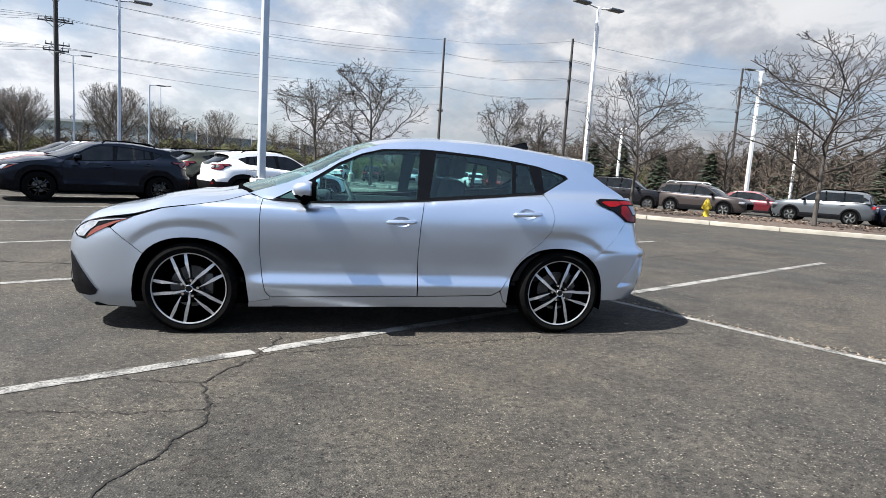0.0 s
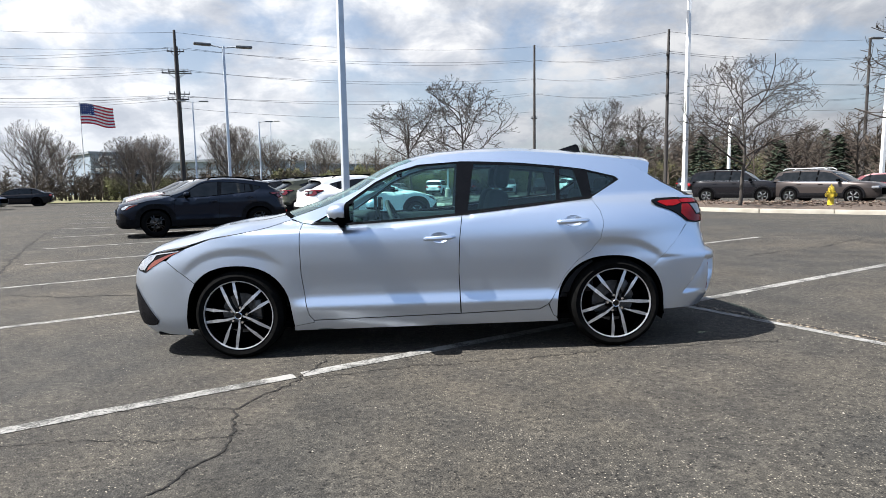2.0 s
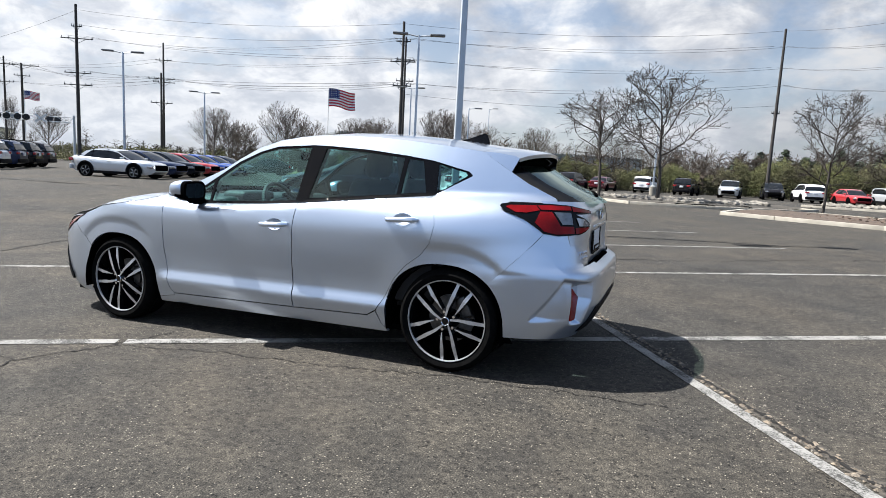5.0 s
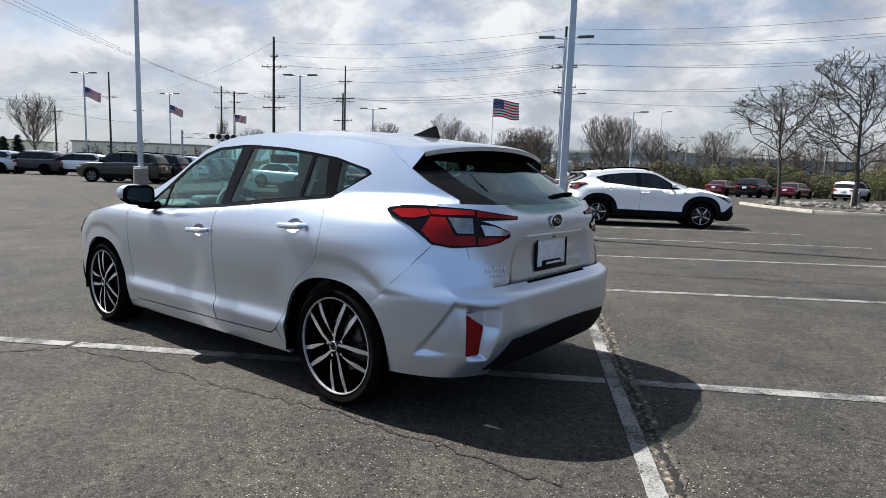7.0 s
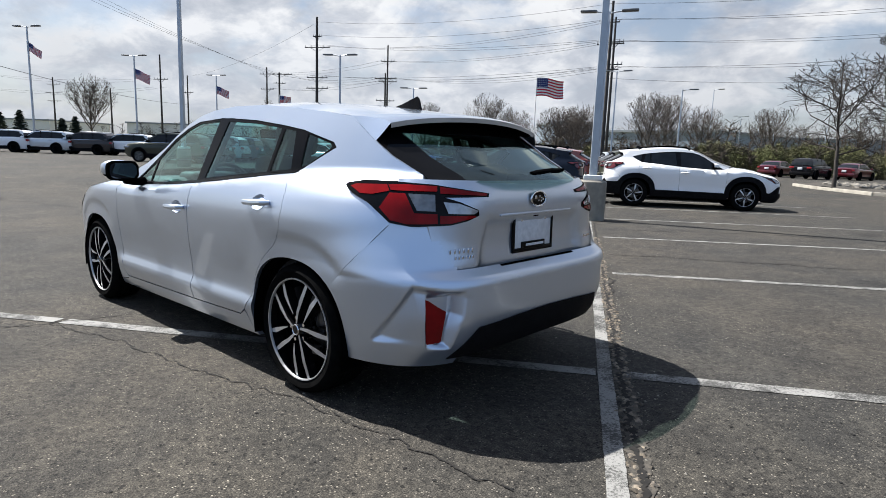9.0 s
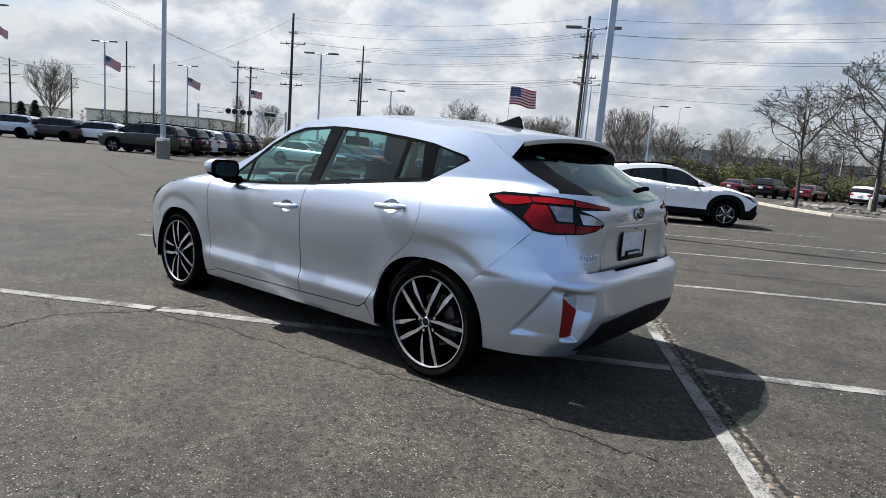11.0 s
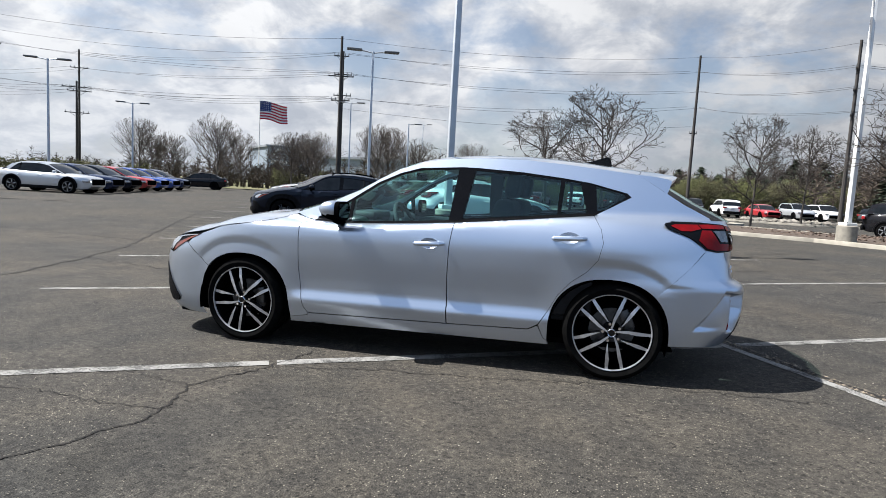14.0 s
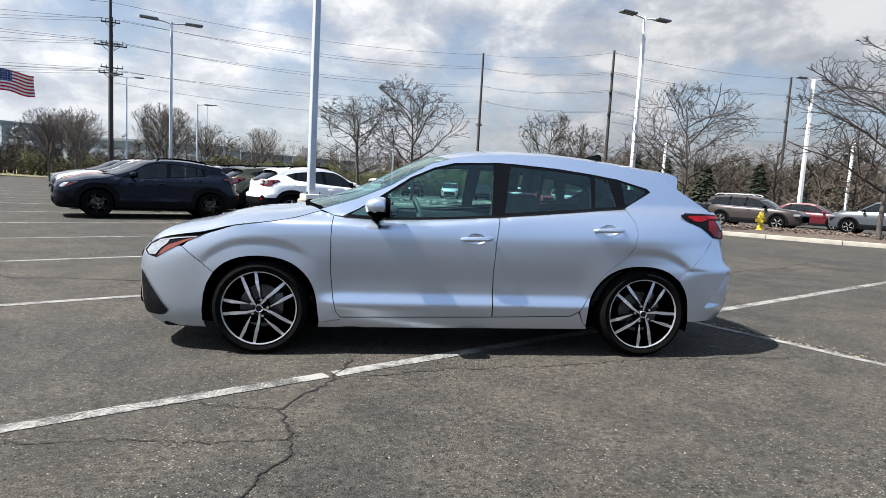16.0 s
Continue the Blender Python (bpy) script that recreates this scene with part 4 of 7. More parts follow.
    cols = np.linspace(-1, 1, 15)

    def across(x, fwd, crown):
        y, z = edge(x)
        return [(x - fwd * (1 - c * c), c * (y - 0.004), z + crown * (1 - c * c)) for c in cols]
    screen_rows = [across(x, 0.19 - 0.11 * s, 0.028 + 0.008 * s) for s, x in ((k / 8, -0.93 + 0.86 * k / 8) for k in range(9))]
    sheet("windscreen", screen_rows, M["glass"] if detail else M["far_glass"], body)
    roof_rows = [across(x, f, c) for x, f, c in ((-0.07, 0.08, 0.036), (0.0, 0.075, 0.041), (0.15, 0.06, 0.048), (0.4, 0.03, 0.052), (0.7, 0.0, 0.055), (1.0, -0.02, 0.054), (1.25, -0.03, 0.052), (1.45, -0.04, 0.05))]
    sheet("roof", roof_rows, paint_mat, body)
    if detail:
        sheet("headliner", [[(x, y * 0.98, z - 0.03) for x, y, z in r] for r in roof_rows], M["liner"], body)
    sp = []
    y0, z0 = edge(1.45)
    for k, (x, z, drop, bow) in enumerate(((1.455, z0, 0.0, 0.04), (1.55, 1.322, 0.0, 0.05), (1.64, 1.312, 0.005, 0.075), (1.665, 1.303, 0.01, 0.085))):
        wd = y0 * (1, 0.975, 0.93, 0.915)[k]
        sp.append([(x + bow * (1 - c * c), c * wd, z + (0.05 - 0.004 * k) * (1 - c * c) - drop * c ** 6) for c in cols])
    lip = [(x - 0.005, y * 0.99, z - 0.022) for x, y, z in sp[-1]]
    under = [(x - 0.20, y * 0.97, z - 0.008) for x, y, z in sp[-1]]
    spoiler = sheet("roof_spoiler", sp + [lip], paint_mat, body)
    sheet("spoiler_underside", [lip, under], M["gloss_black"], spoiler)
    for sgn, col in ((-1, 0), (1, -1)):
        foot = [(1.455, 1.328), (1.53, 1.279), (1.60, 1.233), (1.635, 1.211)]
        sheet("spoiler_cheek", [[r[col] for r in sp], [(fx, sgn * (float(side_y(fx, fz)) - 0.002), fz) for fx, fz in foot]], paint_mat, spoiler)
    # tailgate: upper frame with the window, lower panel
    E = [(1.475, 1.312), (1.58, 1.243), (1.66, 1.194), (1.74, 1.143), (1.82, 1.103), (1.90, 1.064), (1.935, 1.046)]
    rows = []
    for i, (x, z) in enumerate(E):
        y = float(side_y(x, z)) - 0.004
        bow = 0.11 + 0.012 * i
        rows.append([(x + bow * (1 - abs(c) ** 2.4), c * y, z + (0.02 - 0.004 * i) * (1 - c * c) - (0.012 if i == 6 else 0) * (1 - c * c)) for c in np.linspace(-1, 1, 25)])
    gate = new("tailgate")
    gate.parent = body
    sheet("tailgate_frame", [r[:4] for r in rows], M["gloss_black"], gate)
    sheet("tailgate_frame", [r[21:] for r in rows], M["gloss_black"], gate)
    # top band black: window surround, with the spoiler's shade put in as colour
    sheet("window_surround", [r[3:22] for r in rows[:2]], M["gloss_black"], gate)
    sheet("rear_window", [r[3:22] for r in rows[1:]], M["rear_glass"] if detail else M["far_glass"], gate)
    low = [(-0.60, 0.664), (-0.30, 0.654), (0, 0.651), (0.30, 0.654), (0.60, 0.664), (0.655, 0.74), (0.675, 0.875), (0.70, 1.0), (0.69, 1.052), (0.35, 1.045), (0, 1.042), (-0.35, 1.045), (-0.69, 1.052), (-0.70, 1.0), (-0.675, 0.875), (-0.655, 0.74)]
    lower = lay("tailgate_panel", low, hollowed, 0.02, paint_mat, gate, step=0.022 if detail else 0.06, gap=0.002)
    # rear bumper, which meets the flank along a slanting seam
    start = lambda z: ARCH_R[0] + arch_reach(z, ARCH_R) if z < 0.563 else float(REAR_SEAM(z))
    zs = [0.255, 0.27, 0.30, 0.34, 0.38, 0.42, 0.46, 0.50, 0.54, 0.562, 0.5635, 0.60, 0.63, 0.645, 0.655, 0.664, 0.672, 0.685, 0.70, 0.715, 0.73, 0.745, 0.76, 0.78, 0.80, 0.82, 0.84, 0.86, 0.88, 0.90]
    if detail:
        zs = sorted(set(zs + [0.26 + 0.007 * k for k in range(56)]))
    if clad:
        loft_round("rear_bumper_cladding", [z for z in zs if z <= 0.54], start, lambda z: float(tail_end(z)), 1, M["cladding"], body, lift=0.01, n=40)
        zs = [z for z in zs if z >= 0.50]
    bumper = loft_round("rear_bumper", zs, start, lambda z: float(tail_end(z)), 1, paint_mat, body, n=280 if detail else 40, fold=not clad)
    lay("diffuser", [(-0.61, 0.285), (0.61, 0.285), (0.575, 0.335), (0.50, 0.425), (0.24, 0.44), (0, 0.445), (-0.24, 0.44), (-0.50, 0.425), (-0.575, 0.335)] if not clad else [(-0.72, 0.22), (0.72, 0.22), (0.66, 0.45), (-0.66, 0.45)], tail(0.006), 0.05, M["cladding"], bumper, step=0.05)
    # black strip fills the gap under the tailgate and stands for its shade
    part("gate_sill", bm_box((0.10, 1.10, 0.02), (2.062, 0, 0.650), 0.006), M["trim"], bumper)
    part("exhaust_shield", bm_box((0.30, 0.9, 0.08), (1.94, 0, 0.33), 0.03), M["trim"], bumper)
    # front bumper, grille, bonnet
    fstart = lambda z: ARCH_F[0] - arch_reach(z, ARCH_F) if z < 0.55 else (-1.637 - (z - 0.55) * 1.28)
    zf = [0.165, 0.18, 0.21, 0.26, 0.32, 0.40, 0.48, 0.55, 0.60, 0.64, 0.67, 0.70, 0.715]
    if clad:
        loft_round("front_bumper_cladding", [z for z in zf if z <= 0.40], fstart, lambda z: float(nose_end(z)), -1, M["cladding"], body, lift=0.01)
        zf = [z for z in zf if z >= 0.32]
    front = loft_round("front_bumper", zf, fstart, lambda z: float(nose_end(z)), -1, paint_mat, body)
    part("front_lip", bm_tube([(-1.80, -0.74, 0.172), (-1.98, -0.70, 0.170), (-2.10, -0.52, 0.170), (-2.14, 0, 0.170), (-2.10, 0.52, 0.170), (-1.98, 0.70, 0.170), (-1.80, 0.74, 0.172)], 0.016, 8), M["cladding"], front)
    part("grille", bm_box((0.05, 0.9, 0.17), (-2.222, 0, 0.56), 0.03), M["gloss_black"], front)
    part("lower_grille", bm_box((0.05, 1.0, 0.14), (-2.215, 0, 0.33), 0.03), M["trim"], front)
    part("badge", bm_box((0.02, 0.13, 0.07), (-2.252, 0, 0.585), 0.01), M["chrome"], front)
    hb = pchip([(-2.11, 0.712), (-2.04, 0.748), (-1.89, 0.786), (-1.70, 0.818), (-1.5, 0.869), (-1.23, 0.907), (-1.1, 0.932), (-0.95, 0.978)])
    hood = []
    for x in np.linspace(-0.94, -2.11, 22):
        z = float(hb(x))
        y = float(side_y(x, z)) - 0.010
        t = (-0.94 - x) / 1.17
        crown = 0.078 * min(1, 0.36 + 2.4 * t) - 0.022 * t
        hood.append([(x - (0.195 * (1 - t) + 0.055 * t) * (1 - c * c), c * y, z + crown * (1 - abs(c) ** 3.0) - 0.010 * (1 - t) * math.exp(-((abs(c) - 0.45) / 0.16) ** 2)) for c in np.linspace(-1, 1, 25)])
    sheet("bonnet", hood, paint_mat, body)
    nose = [[(x - 0.0, y, z) for x, y, z in hood[-1]], [(float(nose_end(0.70)) + (x + 2.165) * 0.9, y * 0.99, z - 0.045) for x, y, z in hood[-1]]]
    sheet("nose_panel", nose, paint_mat, body)
    part("cowl", bm_tube([(-0.94, -0.70, 0.972), (-1.0, -0.55, 0.982), (-1.07, -0.36, 0.992), (-1.125, 0, 1.0), (-1.07, 0.36, 0.992), (-1.0, 0.55, 0.982), (-0.94, 0.70, 0.972)], 0.028, 8), M["trim"], body)
    # fin on the roof
    fin = bmesh.new()
    prof = [(1.03, 0.005, 0.03), (1.13, 0.028, 0.03), (1.215, 0.055, 0.02), (1.255, 0.066, 0.012), (1.275, 0.05, 0.016), (1.29, 0.0, 0.024)]
    zr = 1.412
    L = [fin.verts.new((x, -w, zr - 0.02 - 0.03 * (x - 1.1))) for x, h, w in prof]
    R = [fin.verts.new((x, w, zr - 0.02 - 0.03 * (x - 1.1))) for x, h, w in prof]
    T = [fin.verts.new((x, 0, zr + h + 0.004)) for x, h, w in prof]
    for k in range(5):
        fin.faces.new((L[k], L[k + 1], T[k + 1], T[k]))
        fin.faces.new((T[k], T[k + 1], R[k + 1], R[k]))
    part("roof_fin", fin, M["gloss_black"], body, "black shark-fin aerial", sharp=60)
    if rack:
        for sg in (-1, 1):
            part("roof_rail", bm_tube([(0.02, sg * 0.585, 1.40), (0.10, sg * 0.58, 1.462), (0.45, sg * 0.575, 1.478), (0.85, sg * 0.565, 1.462), (1.18, sg * 0.545, 1.43), (1.27, sg * 0.54, 1.38)], 0.018, 8), M["trim"], body)
    if detail:
        gate_details(gate, lower)
        cabin(body)
    # wheels
    r, wd, rr = {"hero": (0.316, 0.225, 0.246), "cross": (0.345, 0.225, 0.225), "black": (0.352, 0.225, 0.222)}[style]
    wheel = hatch_wheel(style, r, wd, rr)
    wheel.parent = car
    wheel.matrix_local = pose(-1.335, -0.765, r)
    for x, sg in ((1.335, -1), (-1.335, 1), (1.335, 1)):
        w = copy_thing(wheel, pose(x, sg * 0.765, r, 0, -26 if x > 0 else 0, 0 if sg < 0 else 180))
    return car


def gate_details(gate, lower):
    """Badge, plate with its frame, wiper and lettering bars on the tailgate."""
    x = float(tail_x(0.0, 0.955)) + 0.015
    oval = [(x + 0.004, 0.062 * math.cos(a), 0.955 + 0.036 * math.sin(a)) for a in np.linspace(0, 2 * math.pi, 29)]
    badge = part("badge", bm_tube(oval, 0.005, 8, caps=False), M["chrome"], lower, "chrome oval badge with plain shapes")
    field = bmesh.new()
    field.faces.new([field.verts.new((x + 0.001, b, c)) for a, b, c in oval[:-1]])
    part("badge_field", field, M["gloss_black"], badge, smooth=False)
    for by, bz, s in ((-0.022, 0.962, 0.012), (0.012, 0.965, 0.006), (0.028, 0.958, 0.006), (0.002, 0.946, 0.006), (0.024, 0.943, 0.006), (0.04, 0.95, 0.006)):
        part("badge_stud", bm_box((0.004, s * 1.6, s * 1.3), (x + 0.003, by, bz), 0.0015), M["chrome"], badge)
    px, pz = gate_x(0.0, 0.80) + 0.004, 0.798
    plate = part("plate", bm_box((0.006, 0.31, 0.16), (px + 0.002, 0, pz), 0.002), M["plate"], lower, "blank pale dealer plate")
    for dy, dzz, sy, sz in ((0, 0.084, 0.34, 0.015), (0, -0.088, 0.34, 0.022), (-0.162, 0, 0.014, 0.18), (0.162, 0, 0.014, 0.18)):
        part("plate_frame", bm_box((0.014, sy, sz), (px + 0.004, dy, pz + dzz), 0.004), M["gloss_black"], plate)
    part("frame_tab", bm_box((0.013, 0.20, 0.034), (px + 0.0045, 0.0, pz - 0.066), 0.003), M["gloss_black"], plate)
    part("lettering_bar", bm_box((0.003, 0.15, 0.012), (px + 0.0115, 0.01, pz - 0.065), 0.001), M["plate"], plate)
    for dy in (-0.10, 0.10):
        part("plate_screw", bm_tube([(px, dy, pz + 0.058), (px + 0.008, dy, pz + 0.058)], 0.008, 10), M["chrome"], plate)
    part("gate_handle", bm_box((0.03, 0.60, 0.012), (float(tail_x(0.0, 0.884)) + 0.002, 0, 0.889), 0.004), M["silver"], lower)
    part("gate_camera", bm_box((0.03, 0.05, 0.02), (float(tail_x(0.0, 0.884)) - 0.01, 0.0, 0.878), 0.006), M["trim"], lower)
    for y0, y1, z, h in ((-0.60, -0.46, 0.748, 0.020), (-0.575, -0.46, 0.720, 0.014)):
        n = 6
        for k in range(n):
            a = y0 + (y1 - y0) * (k + 0.5) / n
            part("lettering_bar", bm_box((0.004, 0.016, h), (gate_x(a, z) + 0.001, a, z), 0.001, pose(0, 0, 0, 0, 0, 22).to_4x4()), M["chrome"], lower)
    for k in range(3):
        a = 0.49 + 0.035 * k
        part("lettering_bar", bm_box((0.003, 0.022, 0.014), (gate_x(a, 0.735) + 0.001, a, 0.735), 0.001), M["chrome"], lower)
    # rear wiper
    arm = bm_tube([(2.045, 0.0, 1.062), (2.035, 0.10, 1.075), (1.995, 0.34, 1.085)], [0.022, 0.016, 0.009], 8)
    wiper = part("rear_wiper", arm, M["trim"], gate)
    part("wiper_blade", bm_tube([(2.03, 0.06, 1.082), (2.0, 0.26, 1.092), (1.95, 0.45, 1.09)], 0.008, 6), M["trim"], wiper)


def cabin(body):
    """Seats, dashboard, wheel and floor behind the glass."""
    part("cabin_floor", bm_box((2.9, 1.45, 0.04), (0.35, 0, 0.36), 0.01), M["dash"], body)
    for y in (-0.36, 0.36):
        seat = bm_box((0.52, 0.50, 0.14), (0.18, y, 0.56), 0.05, segs=3)
        front = part("front_seat", seat, M["fabric"], body)
        part("backrest", bm_box((0.15, 0.48, 0.60), (0.50, y, 0.84), 0.06, pose(0, 0, 0, 0, 14, 0), 3), M["fabric"], front)
        part("headrest", bm_box((0.10, 0.27, 0.19), (0.60, y, 1.235), 0.045, pose(0, 0, 0, 0, 8, 0), 3), M["fabric"], front)
        for d in (-0.05, 0.05):
            part("headrest_post", bm_tube([(0.58, y + d, 1.10), (0.595, y + d, 1.17)], 0.007, 6), M["chrome"], front)
        rear = part("rear_headrest", bm_box((0.08, 0.24, 0.15), (1.37, y, 1.12), 0.035, segs=3), M["fabric"], body)
    bench = part("rear_seat", bm_box((0.50, 1.30, 0.16), (1.0, 0, 0.60), 0.05, segs=3), M["fabric"], body)
    part("backrest", bm_box((0.14, 1.30, 0.56), (1.32, 0, 0.84), 0.05, pose(0, 0, 0, 0, 16, 0), 3), M["fabric"], bench)
    dash = part("dashboard", bm_box((0.55, 1.42, 0.26), (-0.72, 0, 0.84), 0.08, segs=3), M["dash"], body)
    part("screen", bm_box((0.03, 0.22, 0.26), (-0.42, 0.02, 0.86), 0.01), M["gloss_black"], dash)
    part("instrument_hood", bm_box((0.22, 0.36, 0.08), (-0.52, -0.37, 0.97), 0.035, segs=3), M["dash"], dash)
    c, tilt = Vector((-0.22, -0.37, 0.90)), radians(66)
    ring = [c + 0.185 * Vector((-math.cos(tilt) * math.sin(a) * 1.0, math.cos(a), math.sin(tilt) * math.sin(a))) for a in np.linspace(0, 2 * math.pi, 33)]
    wheel = part("steering_wheel", bm_tube(ring, 0.016, 8, caps=False), M["dash"], body)
    part("steering_hub", bm_box((0.07, 0.17, 0.13), (c.x - 0.02, c.y, c.z), 0.03, segs=3), M["dash"], wheel)
    part("steering_spoke", bm_box((0.02, 0.34, 0.035), c, 0.008), M["dash"], wheel)
    part("rear_view_mirror", bm_box((0.03, 0.24, 0.065), (-0.22, 0, 1.29), 0.015, segs=3), M["trim"], body)
    part("centre_console", bm_box((0.9, 0.22, 0.2), (-0.05, 0, 0.60), 0.04, segs=3), M["dash"], body)
    for sg in (-1, 1):
        part("door_card", bm_box((2.0, 0.05, 0.55), (0.2, sg * 0.76, 0.66), 0.02), M["dash"], body)
    part("parcel_shelf", bm_box((0.5, 1.2, 0.02), (1.66, 0, 1.0), 0.008), M["dash"], body)


LOT = pose(0, 0, 0, 0.103, -1.117, 0)
build_hatchback(LOT, M["silver"], "clean pale silver-blue hatchback parked across the bay lines", "", "hero")


# ---- the lot ----
def swell(x, y):
    """The lot is level far off and leans by a degree about the car."""
    r = np.clip((np.hypot(x, y) - 7) / 13, 0, 1)
    return (0.0195 * x + 0.0018 * y) * (1 - r * r * (3 - 2 * r))


def on_lot(x, y, up=0.0):
    return Vector((x, y, float(swell(x, y)) + up))


def asphalt_mat():
    m, nt, b = base_mat("asphalt", 0.9)
    N = nt.nodes.new
    tc = N("ShaderNodeTexCoord")
    P = tc.outputs["Object"]

    def noise_at(scale, detail=5.0, rough=0.55):
        n = N("ShaderNodeTexNoise")
        n.inputs["Scale"].default_value, n.inputs["Detail"].default_value, n.inputs["Roughness"].default_value = scale, detail, rough
        link(nt, P, n.inputs["Vector"])
        return n.outputs["Fac"]

    def ramp(src, p0, c0, p1, c1):
        r = N("ShaderNodeValToRGB")
        r.color_ramp.elements[0].position, r.color_ramp.elements[1].position = p0, p1
        r.color_ramp.elements[0].color, r.color_ramp.elements[1].color = (*c0, 1), (*c1, 1)
        link(nt, src, r.inputs[0])
        return r.outputs[0]

    def mixed(kind, fac, a, bb):
        x = N("ShaderNodeMix")
        x.data_type, x.blend_type = "RGBA", kind
        if isinstance(fac, float):
            x.inputs["Factor"].default_value = fac
        else:
            link(nt, fac, x.inputs["Factor"])
        link(nt, a, x.inputs["A"])
        link(nt, bb, x.inputs["B"])
        return x.outputs["Result"]

    col = ramp(noise_at(0.33, 4), 0.38, (0.029, 0.030, 0.031), 0.62, (0.043, 0.041, 0.038))
    col = mixed("MULTIPLY", 1.0, col, ramp(noise_at(2.3, 6), 0.34, (0.70, 0.71, 0.73), 0.62, (1.12, 1.10, 1.06)))
    col = mixed("MULTIPLY", 1.0, col, ramp(noise_at(26, 5, 0.7), 0.36, (0.52, 0.52, 0.52), 0.66, (1.42, 1.40, 1.36)))
    # stones of the mix: single cells, some of them pale
    vo = N("ShaderNodeTexVoronoi")
    vo.inputs["Scale"].default_value = 98.0
    link(nt, P, vo.inputs["Vector"])
    sep = N("ShaderNodeSeparateColor")
    link(nt, vo.outputs["Color"], sep.inputs[0])
    pale = ramp(sep.outputs[0], 0.70, (0, 0, 0), 0.98, (1, 1, 1))
    core = ramp(vo.outputs["Distance"], 0.22, (1, 1, 1), 0.46, (0, 0, 0))
    patch = ramp(noise_at(0.9, 3), 0.38, (0.30, 0.30, 0.30), 0.62, (1, 1, 1))
    fac = mixed("MULTIPLY", 1.0, mixed("MULTIPLY", 1.0, pale, core), patch)
    stone = ramp(sep.outputs[1], 0.1, (0.12, 0.112, 0.098), 0.95, (0.31, 0.295, 0.268))
    col = mixed("MIX", fac, col, stone)
    col = mixed("MULTIPLY", 1.0, col, ramp(noise_at(170, 3, 0.7), 0.38, (0.42, 0.42, 0.42), 0.62, (1.72, 1.70, 1.64)))
    # small pits where stones have broken out
    pit = ramp(sep.outputs[2], 0.955, (1, 1, 1), 0.97, (0.25, 0.25, 0.25))
    hole = N("ShaderNodeTexVoronoi")
    hole.inputs["Scale"].default_value = 21.0
    link(nt, P, hole.inputs["Vector"])
    hs = N("ShaderNodeSeparateColor")
    link(nt, hole.outputs["Color"], hs.inputs[0])
    big = mixed("MULTIPLY", 1.0, ramp(hs.outputs[0], 0.90, (0, 0, 0), 0.93, (1, 1, 1)), ramp(hole.outputs["Distance"], 0.16, (1, 1, 1), 0.26, (0, 0, 0)))
    void = N("ShaderNodeRGB")
    void.outputs[0].default_value = (0.012, 0.011, 0.010, 1)
    col = mixed("MULTIPLY", 1.0, col, pit)
    col = mixed("MIX", big, col, void.outputs[0])
    dark = ramp(noise_at(60, 2), 0.30, (0.45, 0.45, 0.45), 0.40, (1, 1, 1))
    col = mixed("MULTIPLY", 0.8, col, dark)
    # oil stains
    oil = ramp(noise_at(0.75, 2), 0.27, (0.62, 0.62, 0.62), 0.36, (1, 1, 1))
    col = mixed("MULTIPLY", 1.0, col, oil)
    tan = N("ShaderNodeRGB")
    tan.outputs[0].default_value = (1.05, 1.0, 0.93, 1)
    col = mixed("MULTIPLY", 1.0, col, tan.outputs[0])
    link(nt, col, b.inputs["Base Color"])
    b.inputs["Specular IOR Level"].default_value = 0.25
    h = N("ShaderNodeMath"); h.operation = "ADD"
    link(nt, noise_at(150, 4, 0.7), h.inputs[0])
    link(nt, vo.outputs["Distance"], h.inputs[1])
    bp = N("ShaderNodeBump")
    bp.inputs["Strength"].default_value, bp.inputs["Distance"].default_value = 0.55, 0.006
    link(nt, h.outputs[0], bp.inputs["Height"])
    link(nt, bp.outputs[0], b.inputs["Normal"])
    return m


def worn_paint(name="worn_line_paint", wear=0.0):
    m, nt, b = base_mat(name, 0.8)
    N = nt.nodes.new
    tc = N("ShaderNodeTexCoord")
    mx = N("ShaderNodeMix"); mx.data_type = "RGBA"
    fine, broad, add = N("ShaderNodeTexNoise"), N("ShaderNodeTexNoise"), N("ShaderNodeMath")
    for n, s in ((fine, 85.0), (broad, 5.0)):
        n.inputs["Scale"].default_value, n.inputs["Detail"].default_value, n.inputs["Roughness"].default_value = s, 6.0, 0.7
        link(nt, tc.outputs["Object"], n.inputs["Vector"])
    link(nt, fine.outputs["Fac"], add.inputs[0])
    link(nt, broad.outputs["Fac"], add.inputs[1])
    r = N("ShaderNodeValToRGB")
    r.color_ramp.elements[0].position, r.color_ramp.elements[1].position = 0.44 + wear, 0.535 + wear
    half = N("ShaderNodeMath"); half.operation = "MULTIPLY"; half.inputs[1].default_value = 0.5
    link(nt, add.outputs[0], half.inputs[0])
    link(nt, half.outputs[0], r.inputs[0])
    mx.inputs["A"].default_value, mx.inputs["B"].default_value = (0.040, 0.039, 0.036, 1), (0.215, 0.21, 0.197, 1)
    link(nt, r.outputs[0], mx.inputs["Factor"])
    link(nt, mx.outputs["Result"], b.inputs["Base Color"])
    return m


